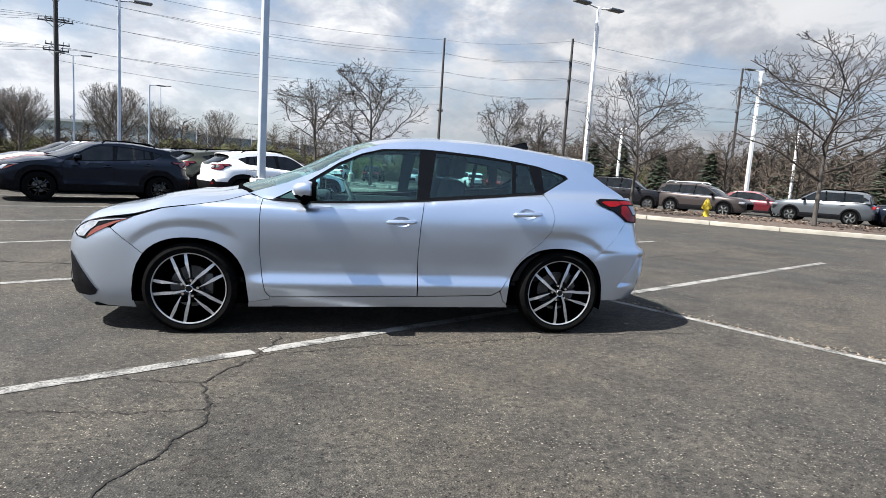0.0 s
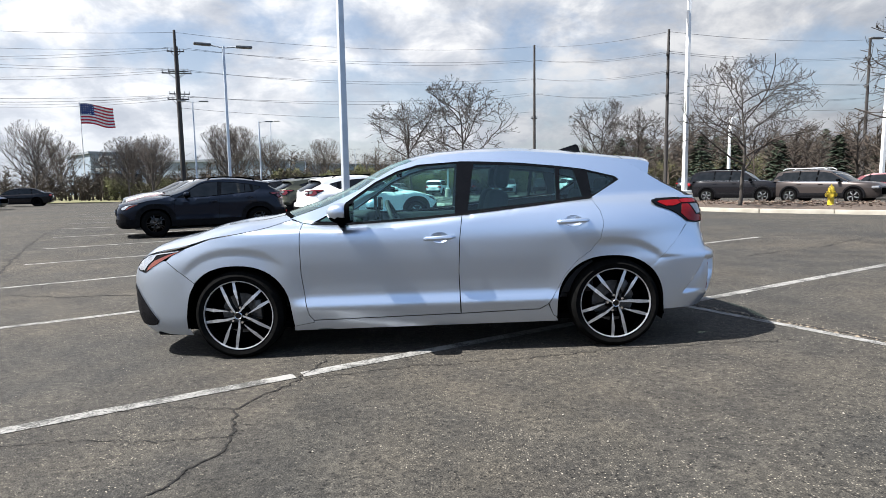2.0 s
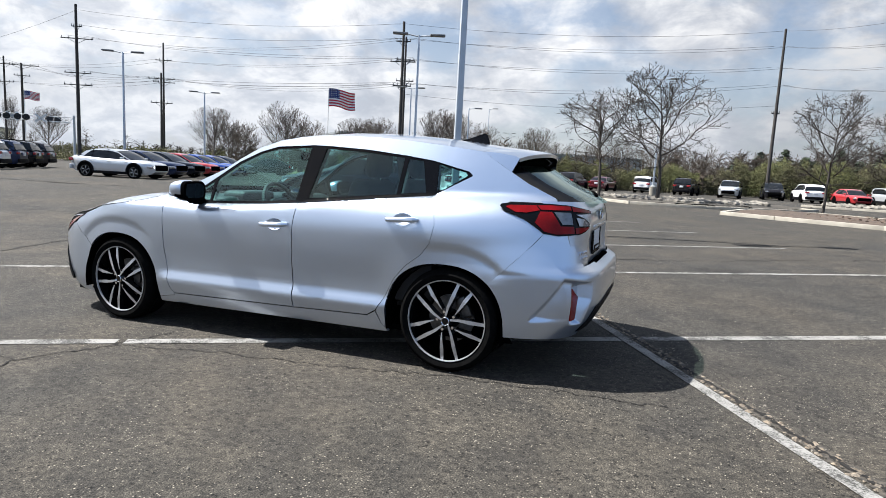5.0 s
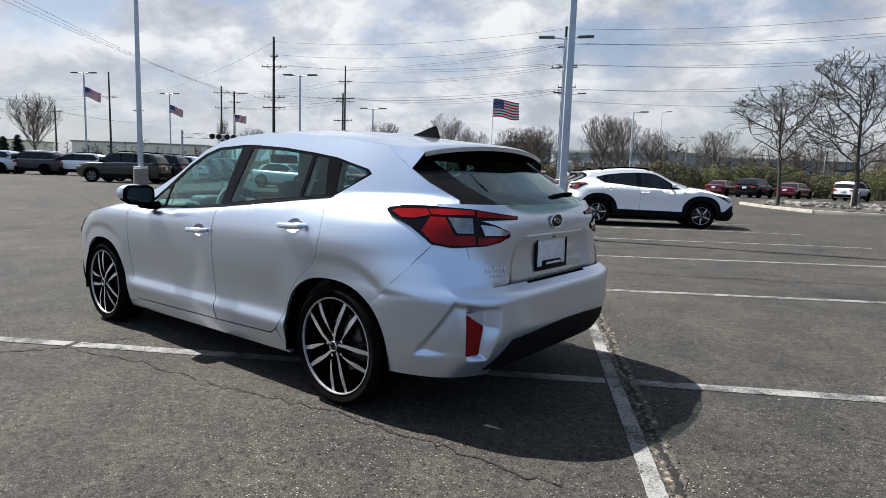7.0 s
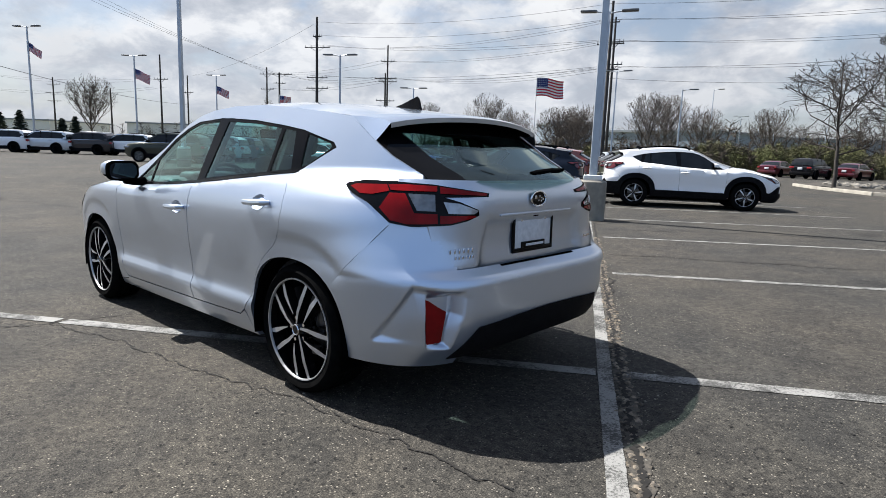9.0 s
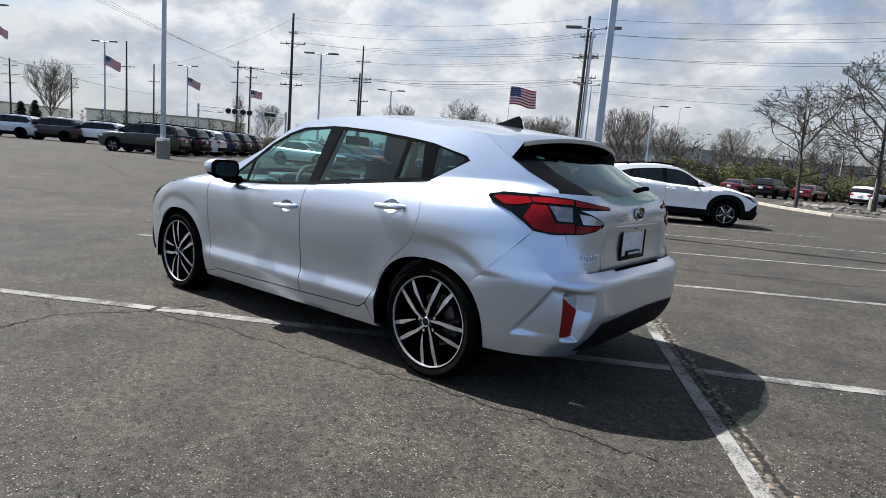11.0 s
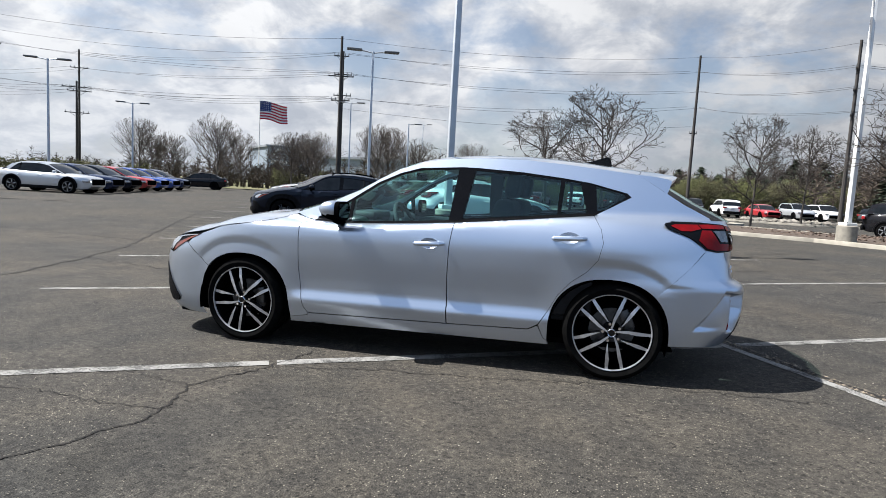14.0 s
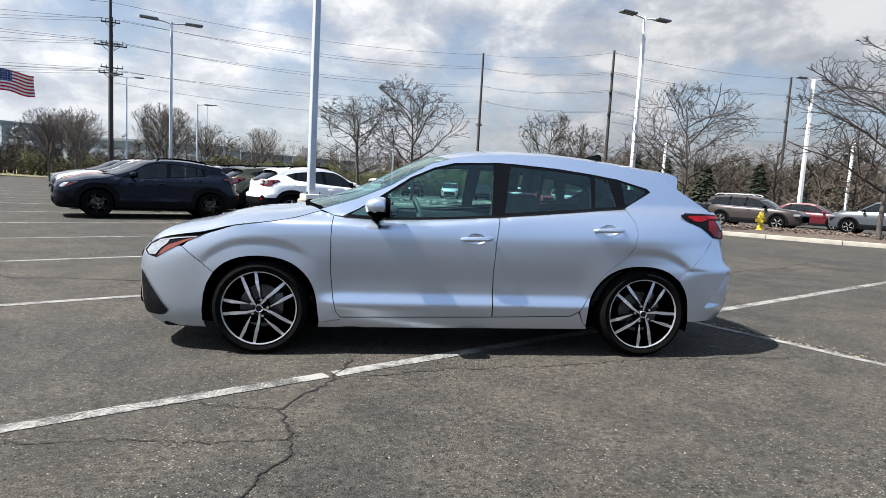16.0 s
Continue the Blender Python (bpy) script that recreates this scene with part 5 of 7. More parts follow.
M["asphalt"] = asphalt_mat()
M["line"] = worn_paint()
M["crack"] = surface("crack_dirt", (0.008, 0.0075, 0.007), (0.016, 0.014, 0.012), 30, 0.95)
M["grit"] = surface("crack_edge_grit", (0.075, 0.066, 0.054), (0.035, 0.032, 0.028), 50, 0.95, bump=0.5, bump_scale=80)
M["broken_edge"] = surface("broken_asphalt_edge", (0.19, 0.155, 0.115), (0.07, 0.062, 0.052), 40, 0.95, bump=0.5, bump_scale=90, island=0.5)
M["concrete"] = surface("weathered_concrete", (0.27, 0.25, 0.21), (0.20, 0.185, 0.155), 6, 0.9, bump=0.4, bump_scale=50)
M["kerb"] = surface("kerb_concrete", (0.34, 0.315, 0.265), (0.26, 0.24, 0.20), 3, 0.9, bump=0.35, bump_scale=40)
M["mulch"] = surface("bark_mulch", (0.10, 0.075, 0.058), (0.045, 0.034, 0.027), 9, 0.95, bump=1.0, bump_scale=18, detail=9)
M["grass"] = surface("spring_grass", (0.10, 0.11, 0.045), (0.15, 0.13, 0.075), 0.5, 0.95, bump=0.6, bump_scale=20, detail=10)
M["rock"] = surface("pale_rock", (0.23, 0.21, 0.18), (0.13, 0.12, 0.10), 5, 0.9, bump=0.5, bump_scale=12, island=0.3)
M["pole_steel"] = surface("painted_steel_pole", (0.44, 0.47, 0.50), (0.36, 0.39, 0.42), 3, 0.42, metal=0.35)
M["white_pole"] = surface("white_painted_pole", (0.72, 0.72, 0.70), (0.60, 0.60, 0.58), 2, 0.5)
M["timber_pole"] = surface("weathered_timber_pole", (0.060, 0.054, 0.050), (0.035, 0.032, 0.030), 4, 0.9, stretch=(3, 3, 0.3))
M["wire"] = surface("dull_wire", (0.05, 0.05, 0.052), None, 2, 0.6)
M["lamp_head"] = surface("grey_lamp_head", (0.16, 0.165, 0.17), (0.11, 0.115, 0.12), 5, 0.5, metal=0.3)
M["bark"] = surface("grey_bark", (0.13, 0.115, 0.10), (0.07, 0.06, 0.052), 9, 0.95, bump=0.5, bump_scale=30, stretch=(1, 1, 0.3))
M["dark_bark"] = surface("dark_grey_bark", (0.075, 0.066, 0.058), (0.042, 0.037, 0.033), 9, 0.95, bump=0.5, bump_scale=30, stretch=(1, 1, 0.3))
M["twig"] = surface("bare_twigs", (0.088, 0.073, 0.062), (0.055, 0.046, 0.040), 1.5, 0.95)
M["dark_twig"] = surface("dark_bare_twigs", (0.052, 0.043, 0.037), (0.032, 0.027, 0.024), 1.5, 0.95)
M["far_twig"] = surface("far_bare_woods", (0.078, 0.061, 0.048), (0.045, 0.037, 0.030), 0.12, 0.95, island=0.25)
M["pine"] = surface("pine_needles", (0.035, 0.05, 0.028), (0.02, 0.03, 0.018), 0.4, 0.9, island=0.3)
M["bush"] = surface("budding_hedge", (0.098, 0.104, 0.038), (0.058, 0.052, 0.028), 0.35, 0.95, island=0.3)
M["hydrant"] = surface("yellow_hydrant_paint", (0.62, 0.46, 0.03), (0.45, 0.32, 0.02), 14, 0.5)
M["cladding_wall"] = surface("pale_blue_grey_cladding", (0.22, 0.26, 0.30), (0.19, 0.23, 0.27), 0.3, 0.6, stretch=(1, 1, 0.05))
M["white_wall"] = surface("pale_wall", (0.62, 0.62, 0.60), (0.55, 0.55, 0.53), 0.2, 0.8)
M["sign_grey"] = surface("grey_sign_panel", (0.20, 0.22, 0.24), None, 0.5, 0.5)
M["flag_red"] = surface("flag_red_cloth", (0.48, 0.022, 0.045), None, 6, 0.85)
M["flag_white"] = surface("flag_white_cloth", (0.78, 0.77, 0.77), None, 6, 0.85)
M["flag_blue"] = surface("flag_blue_cloth", (0.03, 0.045, 0.16), None, 6, 0.85)


def ground_sheet():
    r = [0.0] + list(np.geomspace(0.6, 30, 44)) + list(np.geomspace(36, 1800, 14))
    verts, faces, n = [], [], 72
    for ri in r:
        for k in range(n):
            a = 2 * math.pi * k / n
            x, y = ri * math.cos(a), ri * math.sin(a)
            verts.append((x, y, float(swell(x, y))))
    for i in range(len(r) - 1):
        for k in range(n):
            faces.append((i * n + k, (i + 1) * n + k, (i + 1) * n + (k + 1) % n, i * n + (k + 1) % n))
    me = mesh_of("ground", verts, faces, sharp=180)
    return tagged(put("ground", me, M["asphalt"]), "weathered grey asphalt of a car park with pale stone grit", "ground", kind="structure")


ORIGIN, U, V = Vector((2.29, 0.46)), Vector((0.871, 0.491)), Vector((-0.491, 0.871))


def bay(u, v):
    p = ORIGIN + u * U + v * V
    return p.x, p.y


def strip(name, pts, width, material, up, label, category, ragged=0.0, step=0.12, seed=1, broken=0.04):
    """A thin painted or broken strip along points on the lot."""
    rng = random.Random(seed)
    line = []
    for a, b in zip(pts, pts[1:]):
        n = max(1, int(math.dist(a, b) / step))
        line += [(a[0] + (b[0] - a[0]) * k / n, a[1] + (b[1] - a[1]) * k / n) for k in range(n)]
    line.append(pts[-1])
    verts, faces = [], []
    for i, p in enumerate(line):
        q0, q1 = line[max(0, i - 1)], line[min(len(line) - 1, i + 1)]
        d = Vector((q1[0] - q0[0], q1[1] - q0[1])).normalized()
        n = Vector((-d.y, d.x))
        off = rng.uniform(-1, 1) * ragged
        for s in (-1, 1):
            w = width / 2 * (1 + rng.uniform(-1, 1) * broken)
            c = Vector(p) + n * (s * max(0.0008, w) + off)
            verts.append(tuple(on_lot(c.x, c.y, up)))
    faces = [(2 * i, 2 * i + 2, 2 * i + 3, 2 * i + 1) for i in range(len(line) - 1)]
    me = mesh_of(name, verts, faces, sharp=180)
    return tagged(put(name, me, material), label, category, kind="structure")


def jagged(pts, amount, seed, step=0.10):
    rng = random.Random(seed)
    out = []
    for a, b in zip(pts, pts[1:]):
        n = max(1, int(math.dist(a, b) / step))
        for k in range(n):
            t = k / n
            out.append((a[0] + (b[0] - a[0]) * t + rng.uniform(-amount, amount), a[1] + (b[1] - a[1]) * t + rng.uniform(-amount, amount)))
    return out + [pts[-1]]


ground_sheet()
LINE = "worn white bay line painted on the asphalt"
strip("parking_line", [bay(-6.0, 0), bay(-3.60, 0)], 0.10, M["line"], 0.004, LINE, "line", 0.0015, 0.03, seed=2)
strip("parking_line", [bay(-3.55, 0), bay(-0.07, 0)], 0.105, M["line"], 0.004, LINE, "line", 0.0015, 0.03, seed=3)
strip("parking_line", [bay(0.09, 0), bay(6.0, 0)], 0.105, M["line"], 0.004, LINE, "line", 0.0015, 0.03, seed=4)
for k in range(1, 11):
    strip("parking_line", [bay(-6.0, 3.06 * k), bay(-0.06, 3.06 * k)], 0.105, M["line"], 0.004, LINE, "line", 0.0015, 0.06, seed=10 + k)
    strip("parking_line", [bay(0.16, 3.06 * k), bay(6.0, 3.06 * k)], 0.105, M["line"], 0.004, LINE, "line", 0.0015, 0.06, seed=30 + k)
strip("parking_line", [bay(-0.02, -3.2), bay(-0.02, 33)], 0.078, M["line"], 0.0045, "long white line between two rows of bays", "line", 0.0015, 0.03, seed=5)
CRACK = "dark jagged crack in the asphalt"
SPLIT = [bay(0.085, -3.2), bay(0.072, -1.0), bay(0.065, 0.5), bay(0.06, 3), bay(0.065, 8.2)]
strip("crack", jagged(SPLIT, 0.010, 1, 0.06), 0.075, M["grit"], 0.003, "crumbled gritty edge along the long line", "crack", 0.004, 0.02, 11, 0.45)
strip("crack", jagged(SPLIT, 0.014, 2, 0.05), 0.026, M["crack"], 0.006, CRACK, "crack", 0.004, 0.012, 12, 0.85)
strip("crack", jagged([bay(0.05, 1.9), bay(0.10, 2.05), bay(0.13, 2.2), bay(0.09, 2.4), bay(0.15, 2.65), bay(0.06, 2.9)], 0.016, 3, 0.05), 0.020, M["crack"], 0.006, CRACK, "crack", 0.004, 0.012, 13, 0.85)
for n, pts in enumerate((
        [(-0.72, -1.0), (-0.77, -1.22), (-0.80, -1.38), (-0.92, -1.62), (-1.02, -1.88), (-0.93, -2.15), (-0.90, -2.33), (-1.02, -2.62), (-1.12, -2.9), (-1.2, -3.3)],
        [(-0.80, -1.38), (-0.55, -1.30), (-0.2, -1.2), (0.4, -1.12), (0.75, -1.08), (1.1, -1.0), (1.45, -0.92), (1.8, -0.9), (2.15, -0.88), (2.6, -0.85)],
        [(-0.72, -1.0), (-0.62, -0.75), (-0.3, -0.2), (0.2, 0.6), (0.9, 2.0)],
        [(-0.92, -2.2), (-1.3, -2.25), (-1.75, -2.2), (-2.6, -2.3)],
        [(-1.02, -1.88), (-1.5, -1.78), (-1.95, -1.88), (-2.1, -2.1)],
        [(-5.6, 0.6), (-5.75, 1.4), (-6.2, 2.5), (-6.7, 3.8), (-9.3, 8.1), (-11.6, 12.3), (-13.5, 17.5)],
        [(-6.2, 2.5), (-5.0, 2.1), (-3.6, 1.9), (-2.3, 2.2)],
        [(-7.5, 5.0), (-10.5, 5.2), (-14, 4.2), (-19, 5.5)],
        [(-9.5, 1.5), (-12, 0.6), (-16, 1.0)],
        [bay(0.2, 4.4), bay(3, 4.2), bay(6.5, 4.6), bay(10, 4.3)],
        [bay(0.2, 7.2), bay(2.5, 7.5), bay(6.2, 7.1), bay(9, 8.0), bay(9.2, 9.6)],
        [bay(3.5, 1.6), bay(5, 1.5), bay(8, 1.9)])):
    strip("crack", jagged(pts, 0.026 if n < 5 else 0.07, 20 + n, 0.05 if n < 5 else 0.2), (0.011, 0.007, 0.006, 0.006, 0.005, 0.035, 0.018, 0.035, 0.035, 0.022, 0.022, 0.016)[n], M["crack"], 0.0045, CRACK, "crack", 0.002, 0.012 if n < 5 else 0.05, 40 + n, 0.75 if n < 5 else 0.5)

def chips(name, n, place, size, rise, material, label, category, seed):
    """Many small angular pieces lying on the lot, laid out by place(rng)."""
    rng = random.Random(seed)
    verts, faces = [], []
    for _ in range(n):
        x, y = place(rng)
        r = rng.uniform(*size)
        z = float(swell(x, y)) + 0.003
        k, a, m = len(verts), rng.uniform(0, 6.28), rng.randint(4, 6)
        for j in range(m):
            q = a + 6.283 * j / m
            w = r * rng.uniform(0.55, 1.3)
            verts.append((x + w * math.cos(q), y + w * math.sin(q), z))
        verts.append((x + rng.uniform(-0.3, 0.3) * r, y + rng.uniform(-0.3, 0.3) * r, z + r * rise))
        faces += [(k + j, k + (j + 1) % m, k + m) for j in range(m)]
    return tagged(put(name, mesh_of(name, verts, faces, smooth=False), material), label, category, kind="stuff")


def along_split(rng):
    v = rng.uniform(-3.2, 6.0)
    side = rng.choice((-1, 1))
    return bay(0.066 - 0.006 * min(v, 0) + side * abs(rng.gauss(0.022, 0.014)), v)


chips("grit", 420, lambda r: bay(r.gauss(0.15, 0.09), r.uniform(-3.0, 6)) if r.random() < 0.5 else (r.uniform(-4, 4.5), r.uniform(-4.0, 2.5)), (0.003, 0.008), 0.9, M["rock"], "scattered pale stone chips on the asphalt", "gravel", 5)
chips("crumbled_asphalt", 900, along_split, (0.006, 0.020), 0.55, M["broken_edge"], "tan crumbled asphalt bits along the split line", "gravel", 6)
chips("pits", 420, lambda r: bay(r.gauss(0.0, 1.6), r.uniform(-3.0, 5)), (0.003, 0.011), 0.05, M["crack"], "small dark pits in the worn asphalt", "pits", 7)


def kerbed_bed(name, pts, fill, up, label, category):
    """A raised bed with a kerb of real stones round it: pts run round the bed."""
    bm = bmesh.new()
    c = sum((Vector(p) for p in pts), Vector((0, 0))) / len(pts)
    vs = [bm.verts.new(on_lot(*(Vector(p) + (c - Vector(p)).normalized() * 0.16), 0.11)) for p in pts]
    f = bm.faces.new(vs)
    bmesh.ops.triangulate(bm, faces=[f])
    for _ in range(3):
        bmesh.ops.subdivide_edges(bm, edges=bm.edges[:], cuts=1, use_grid_fill=True)
    for v in bm.verts:
        d = (Vector((v.co.x, v.co.y)) - c).length
        v.co.z += up * noise.noise(v.co * 0.5) + up * 0.6 * noise.noise(v.co * 2.3) + up * 0.5
    bed = part(name, bm, fill, None, sharp=180)
    tagged(bed, label, category, kind="structure")
    kerb = tagged(new("kerb"), "pale concrete kerb stones round a planted bed", "kerb", kind="structure")
    for a, b in zip(pts, pts[1:] + pts[:1]):
        a, b = Vector(a), Vector(b)
        n = max(1, round((b - a).length / 3.0))
        for k in range(n):
            p, q = a + (b - a) * k / n, a + (b - a) * (k + 1) / n
            d = (q - p)
            mid = (p + q) / 2
            box = bm_box((d.length - 0.012, 0.17, 0.30), (0, 0, 0), 0.02)
            part("kerb_stone", box, M["kerb"], kerb, m=Matrix.Translation(on_lot(mid.x, mid.y, 0.0)) @ Matrix.Rotation(math.atan2(d.y, d.x), 4, "Z"))
    return bed


kerbed_bed("mulch_bed", [(4.2, 23.2), (6.0, 21.8), (9.0, 19.8), (11.4, 16.4), (14.8, 13.4), (18.0, 11.6), (25, 6.5), (30, 8), (27.5, 13.0), (22, 19.0), (16.5, 22.0), (11.5, 26.5), (8.5, 29), (5.5, 28)], M["mulch"], 0.06, "brown bark mulch in a kerbed bed", "bed")
kerbed_bed("rock_bed", [(-4.4, 35.5), (-2.6, 32.2), (0.1, 28.6), (3.8, 28.9), (7.8, 30.6), (9.6, 34), (8, 38), (3, 41), (-2, 41)], M["grit"], 0.12, "pale stones and gravel in a kerbed bed", "bed")
kerbed_bed("rock_bed", [(10.5, 44), (16, 42), (24, 43), (26, 47), (20, 50), (13, 49)], M["grit"], 0.1, "pale stones and gravel in a kerbed bed", "bed")


def rocks(area, n, seed, size):
    rng = random.Random(seed)
    verts, faces = [], []
    base = bmesh.new()
    bmesh.ops.create_icosphere(base, subdivisions=1, radius=1)
    bv, bf = [v.co.copy() for v in base.verts], [[v.index for v in f.verts] for f in base.faces]
    base.free()
    for _ in range(n):
        x, y = area(rng)
        s = rng.uniform(*size)
        k = len(verts)
        sx, sy, sz, o = rng.uniform(0.7, 1.4), rng.uniform(0.7, 1.3), rng.uniform(0.45, 0.8), Vector((rng.random(), rng.random(), rng.random())) * 50
        for v in bv:
            p = v * (1 + 0.35 * noise.noise(v * 1.3 + o))
            verts.append((x + p.x * s * sx, y + p.y * s * sy, float(swell(x, y)) + 0.16 + p.z * s * sz))
        faces += [[k + i for i in f] for f in bf]
    return tagged(put("rocks", mesh_of("rocks", verts, faces, smooth=False), M["rock"]), "heap of pale broken landscaping stones", "stones", kind="stuff")


rocks(lambda r: (lambda a: (a, r.uniform(31.0 + 0.8 * abs(a - 2.2), 37.8)))(r.uniform(-2.8, 7.4)), 420, 3, (0.12, 0.34))
rocks(lambda r: (r.uniform(12.0, 24.5), r.uniform(43.8, 48.5)), 260, 4, (0.12, 0.32))


def mulch_chips():
    rng = random.Random(9)
    verts, faces = [], []
    for _ in range(2600):
        t = rng.random()
        x, y = 7.5 + 12 * t + rng.uniform(0, 6.5), 21.5 - 10.5 * t + rng.uniform(0.6, 6)
        s, a, z = rng.uniform(0.03, 0.09), rng.uniform(0, 6.28), float(swell(x, y)) + 0.15 + rng.uniform(0, 0.05)
        d, n = Vector((math.cos(a), math.sin(a))), Vector((-math.sin(a), math.cos(a)))
        k = len(verts)
        for e, w in ((-1, -0.3), (1, -0.3), (1, 0.3), (-1, 0.3)):
            verts.append((x + s * (d.x * e + n.x * w), y + s * (d.y * e + n.y * w), z + rng.uniform(-0.03, 0.03)))
        faces.append((k, k + 1, k + 2, k + 3))
    return tagged(put("mulch_chips", mesh_of("mulch_chips", verts, faces, smooth=False), surface("bark_chips", (0.14, 0.10, 0.075), (0.07, 0.05, 0.04), 3, 0.95, island=0.4)), "loose chips of brown bark", "mulch", kind="stuff")


mulch_chips()


def verge(name, pts, material, label):
    bm = bmesh.new()
    bmesh.ops.triangulate(bm, faces=[bm.faces.new([bm.verts.new((x, y, 0.05)) for x, y in pts])])
    return tagged(part(name, bm, material, None, smooth=False), label, "grass", kind="structure")


verge("grass_verge", [(-110, 60), (-60, 52), (-36, 50), (-15, 58), (-8, 74), (8, 82), (40, 82), (60, 60), (75, 30), (140, 40), (140, 400), (-110, 400)], M["grass"], "thin spring grass beyond the car park")
verge("grass_verge", [(-400, 5), (-130, 12), (-90, 40), (-90, 90), (-110, 400), (-600, 400)], M["grass"], "thin spring grass beyond the road")


# ---- poles, wires, flags ----
def light_pole(x, y, height, heading, base=0.55, base_h=0.8, material="pole_steel", heads=2, thick=0.14, label=""):
    p = thing("street_lamp", Matrix.Translation(on_lot(x, y)) @ Matrix.Rotation(radians(heading), 4, "Z"), label or "square steel car-park lamp post on a concrete base", "street lamp", "car-park lamps")
    part("concrete_base", bm_lathe([(0.001, -0.2), (base / 2, -0.2), (base / 2, base_h - 0.03), (base / 2 - 0.03, base_h), (0.001, base_h)], 28, "z"), M["concrete"], p)
    part("base_plate", bm_box((thick * 2.4, thick * 2.4, 0.10), (0, 0, base_h + 0.05), 0.015), M["white_pole"], p)
    for a in (-1, 1):
        for b in (-1, 1):
            part("bolt", bm_tube([(a * thick * 0.95, b * thick * 0.95, base_h), (a * thick * 0.95, b * thick * 0.95, base_h + 0.15)], 0.016, 6), M["disc"], p)
    shaft = bm_box((thick, thick, height - base_h), (0, 0, (height + base_h) / 2), 0.012, segs=1)
    for v in shaft.verts:
        k = 1 - 0.3 * max(0, (v.co.z - base_h) / (height - base_h))
        v.co.x *= k
        v.co.y *= k
    part("pole", shaft, M[material], p)
    for s in ((-1, 1) if heads == 2 else (1,)):
        arm = part("arm", bm_tube([(0, 0, height - 0.08), (s * 0.35, 0, height - 0.02), (s * 0.6, 0, height)], 0.035, 6), M[material], p)
        head = bm_box((0.75, 0.34, 0.10), (s * 0.92, 0, height + 0.02), 0.04)
        for v in head.verts:
            if abs(v.co.x) > 1.05:
                v.co.z += 0.01
        part("lamp_head", head, M["lamp_head"], arm)
    return p


light_pole(-2.08, 8.2, 9.9, 29, 0.55, 0.78, thick=0.15)
light_pole(-10.2, 23.6, 7.8, 25)
light_pole(9.76, 19.15, 8.5, 20, 0.66, 0.70, "white_pole", thick=0.17)
light_pole(-32.5, 25.5, 7.9, 30)
light_pole(-37.5, 38.0, 7.0, 30)
light_pole(-17.2, 51.0, 7.3, 30, heads=1)
light_pole(-57.95, 20.7, 9.2, 30)
light_pole(-55.9, 11.7, 10.1, 30)
light_pole(-70.0, 35.0, 9.7, 30)
light_pole(0.3, 49.0, 9.6, 10)
light_pole(27.0, 32.0, 9.5, 5, material="white_pole", thick=0.22)
light_pole(-22.0, 48.0, 8.8, 20)
light_pole(-25.2, 82.3, 10.7, 10, heads=1)
light_pole(23.5, 44.6, 6.3, 10, material="white_pole", heads=1, thick=0.2)
light_pole(38.4, 41.6, 6.8, 10, material="white_pole", heads=1, thick=0.2)
light_pole(-26.1, 10.9, 10.5, 29, 0.66, 0.9, thick=0.19)
for x, y, h in ((-30.2, 134.3, 10.7), (-20.7, 132.5, 9.6), (-31.8, 117.3, 9.6), (-29.1, 119.3, 7.6), (-10, 128, 8.5), (2, 125, 8.0)):
    light_pole(x, y, h, 20)

POLES = {}


def utility_pole(key, x, y, h, arms, heading=20, thick=0.2):
    p = thing("utility_pole", Matrix.Translation((x, y, 0)) @ Matrix.Rotation(radians(heading), 4, "Z"), "tall weathered timber power pole with cross-arms", "utility pole", "power poles")
    part("pole", bm_tube([(0, 0, -0.5), (0, 0, h * 0.5), (0, 0, h)], [thick, thick * 0.8, thick * 0.6], 10), M["timber_pole"], p)
    for k, (z, w) in enumerate(arms):
        arm = part("cross_arm", bm_box((w, 0.09, 0.10), (0, 0.12, z)), M["timber_pole"], p)
        for s in (-0.94, -0.5, 0.5, 0.94):
            part("insulator", bm_tube([(s * w / 2, 0.12, z + 0.05), (s * w / 2, 0.12, z + 0.27)], [0.05, 0.03], 6), M["lamp_head"], arm)
        part("brace", bm_tube([(-w * 0.3, 0.1, z), (0, 0.1, z - 0.6), (w * 0.3, 0.1, z)], 0.03, 5), M["lamp_head"], arm)
    POLES[key] = (Vector((x, y, 0)), heading, h)
    return p


utility_pole("a", -25.0, 52.0, 15.9, [(14.0, 1.5), (12.0, 2.6), (9.6, 1.9)], 15)
utility_pole("a2", -26.3, 55.3, 15.2, [(12.8, 1.9), (10.6, 1.9)], 15, 0.16)
utility_pole("b", 11.2, 70.0, 18.0, [(9.2, 0.8)], 10, 0.2)
utility_pole("c", 19.4, 47.6, 14.1, [(12.0, 0.9), (10.4, 0.8), (8.5, 0.8)], 70, 0.17)
utility_pole("d", 48.0, 64.0, 16.8, [(14.5, 1.4), (11.5, 1.4)], 70, 0.2)
utility_pole("e", -66.1, 47.5, 18.5, [(16.0, 1.2), (14.6, 3.6), (10.6, 3.0), (9.2, 3.2)], 30, 0.24)
utility_pole("f", -68.5, 62.6, 17.3, [(14.9, 2.2), (11.8, 3.0)], 30, 0.18)
utility_pole("f2", -68.2, 61.9, 13.0, [(12.2, 3.6), (8.8, 3.0)], 30, 0.2)
utility_pole("g", -97.3, 58.7, 15.4, [(14.2, 3.0), (11.5, 2.6)], 30)
utility_pole("g2", -95.2, 60.0, 14.5, [(14.2, 4.8), (12.6, 2.2)], 40, 0.24)
utility_pole("h", -112.0, 45.5, 17.0, [(12.6, 3.0)], 30, 0.2)
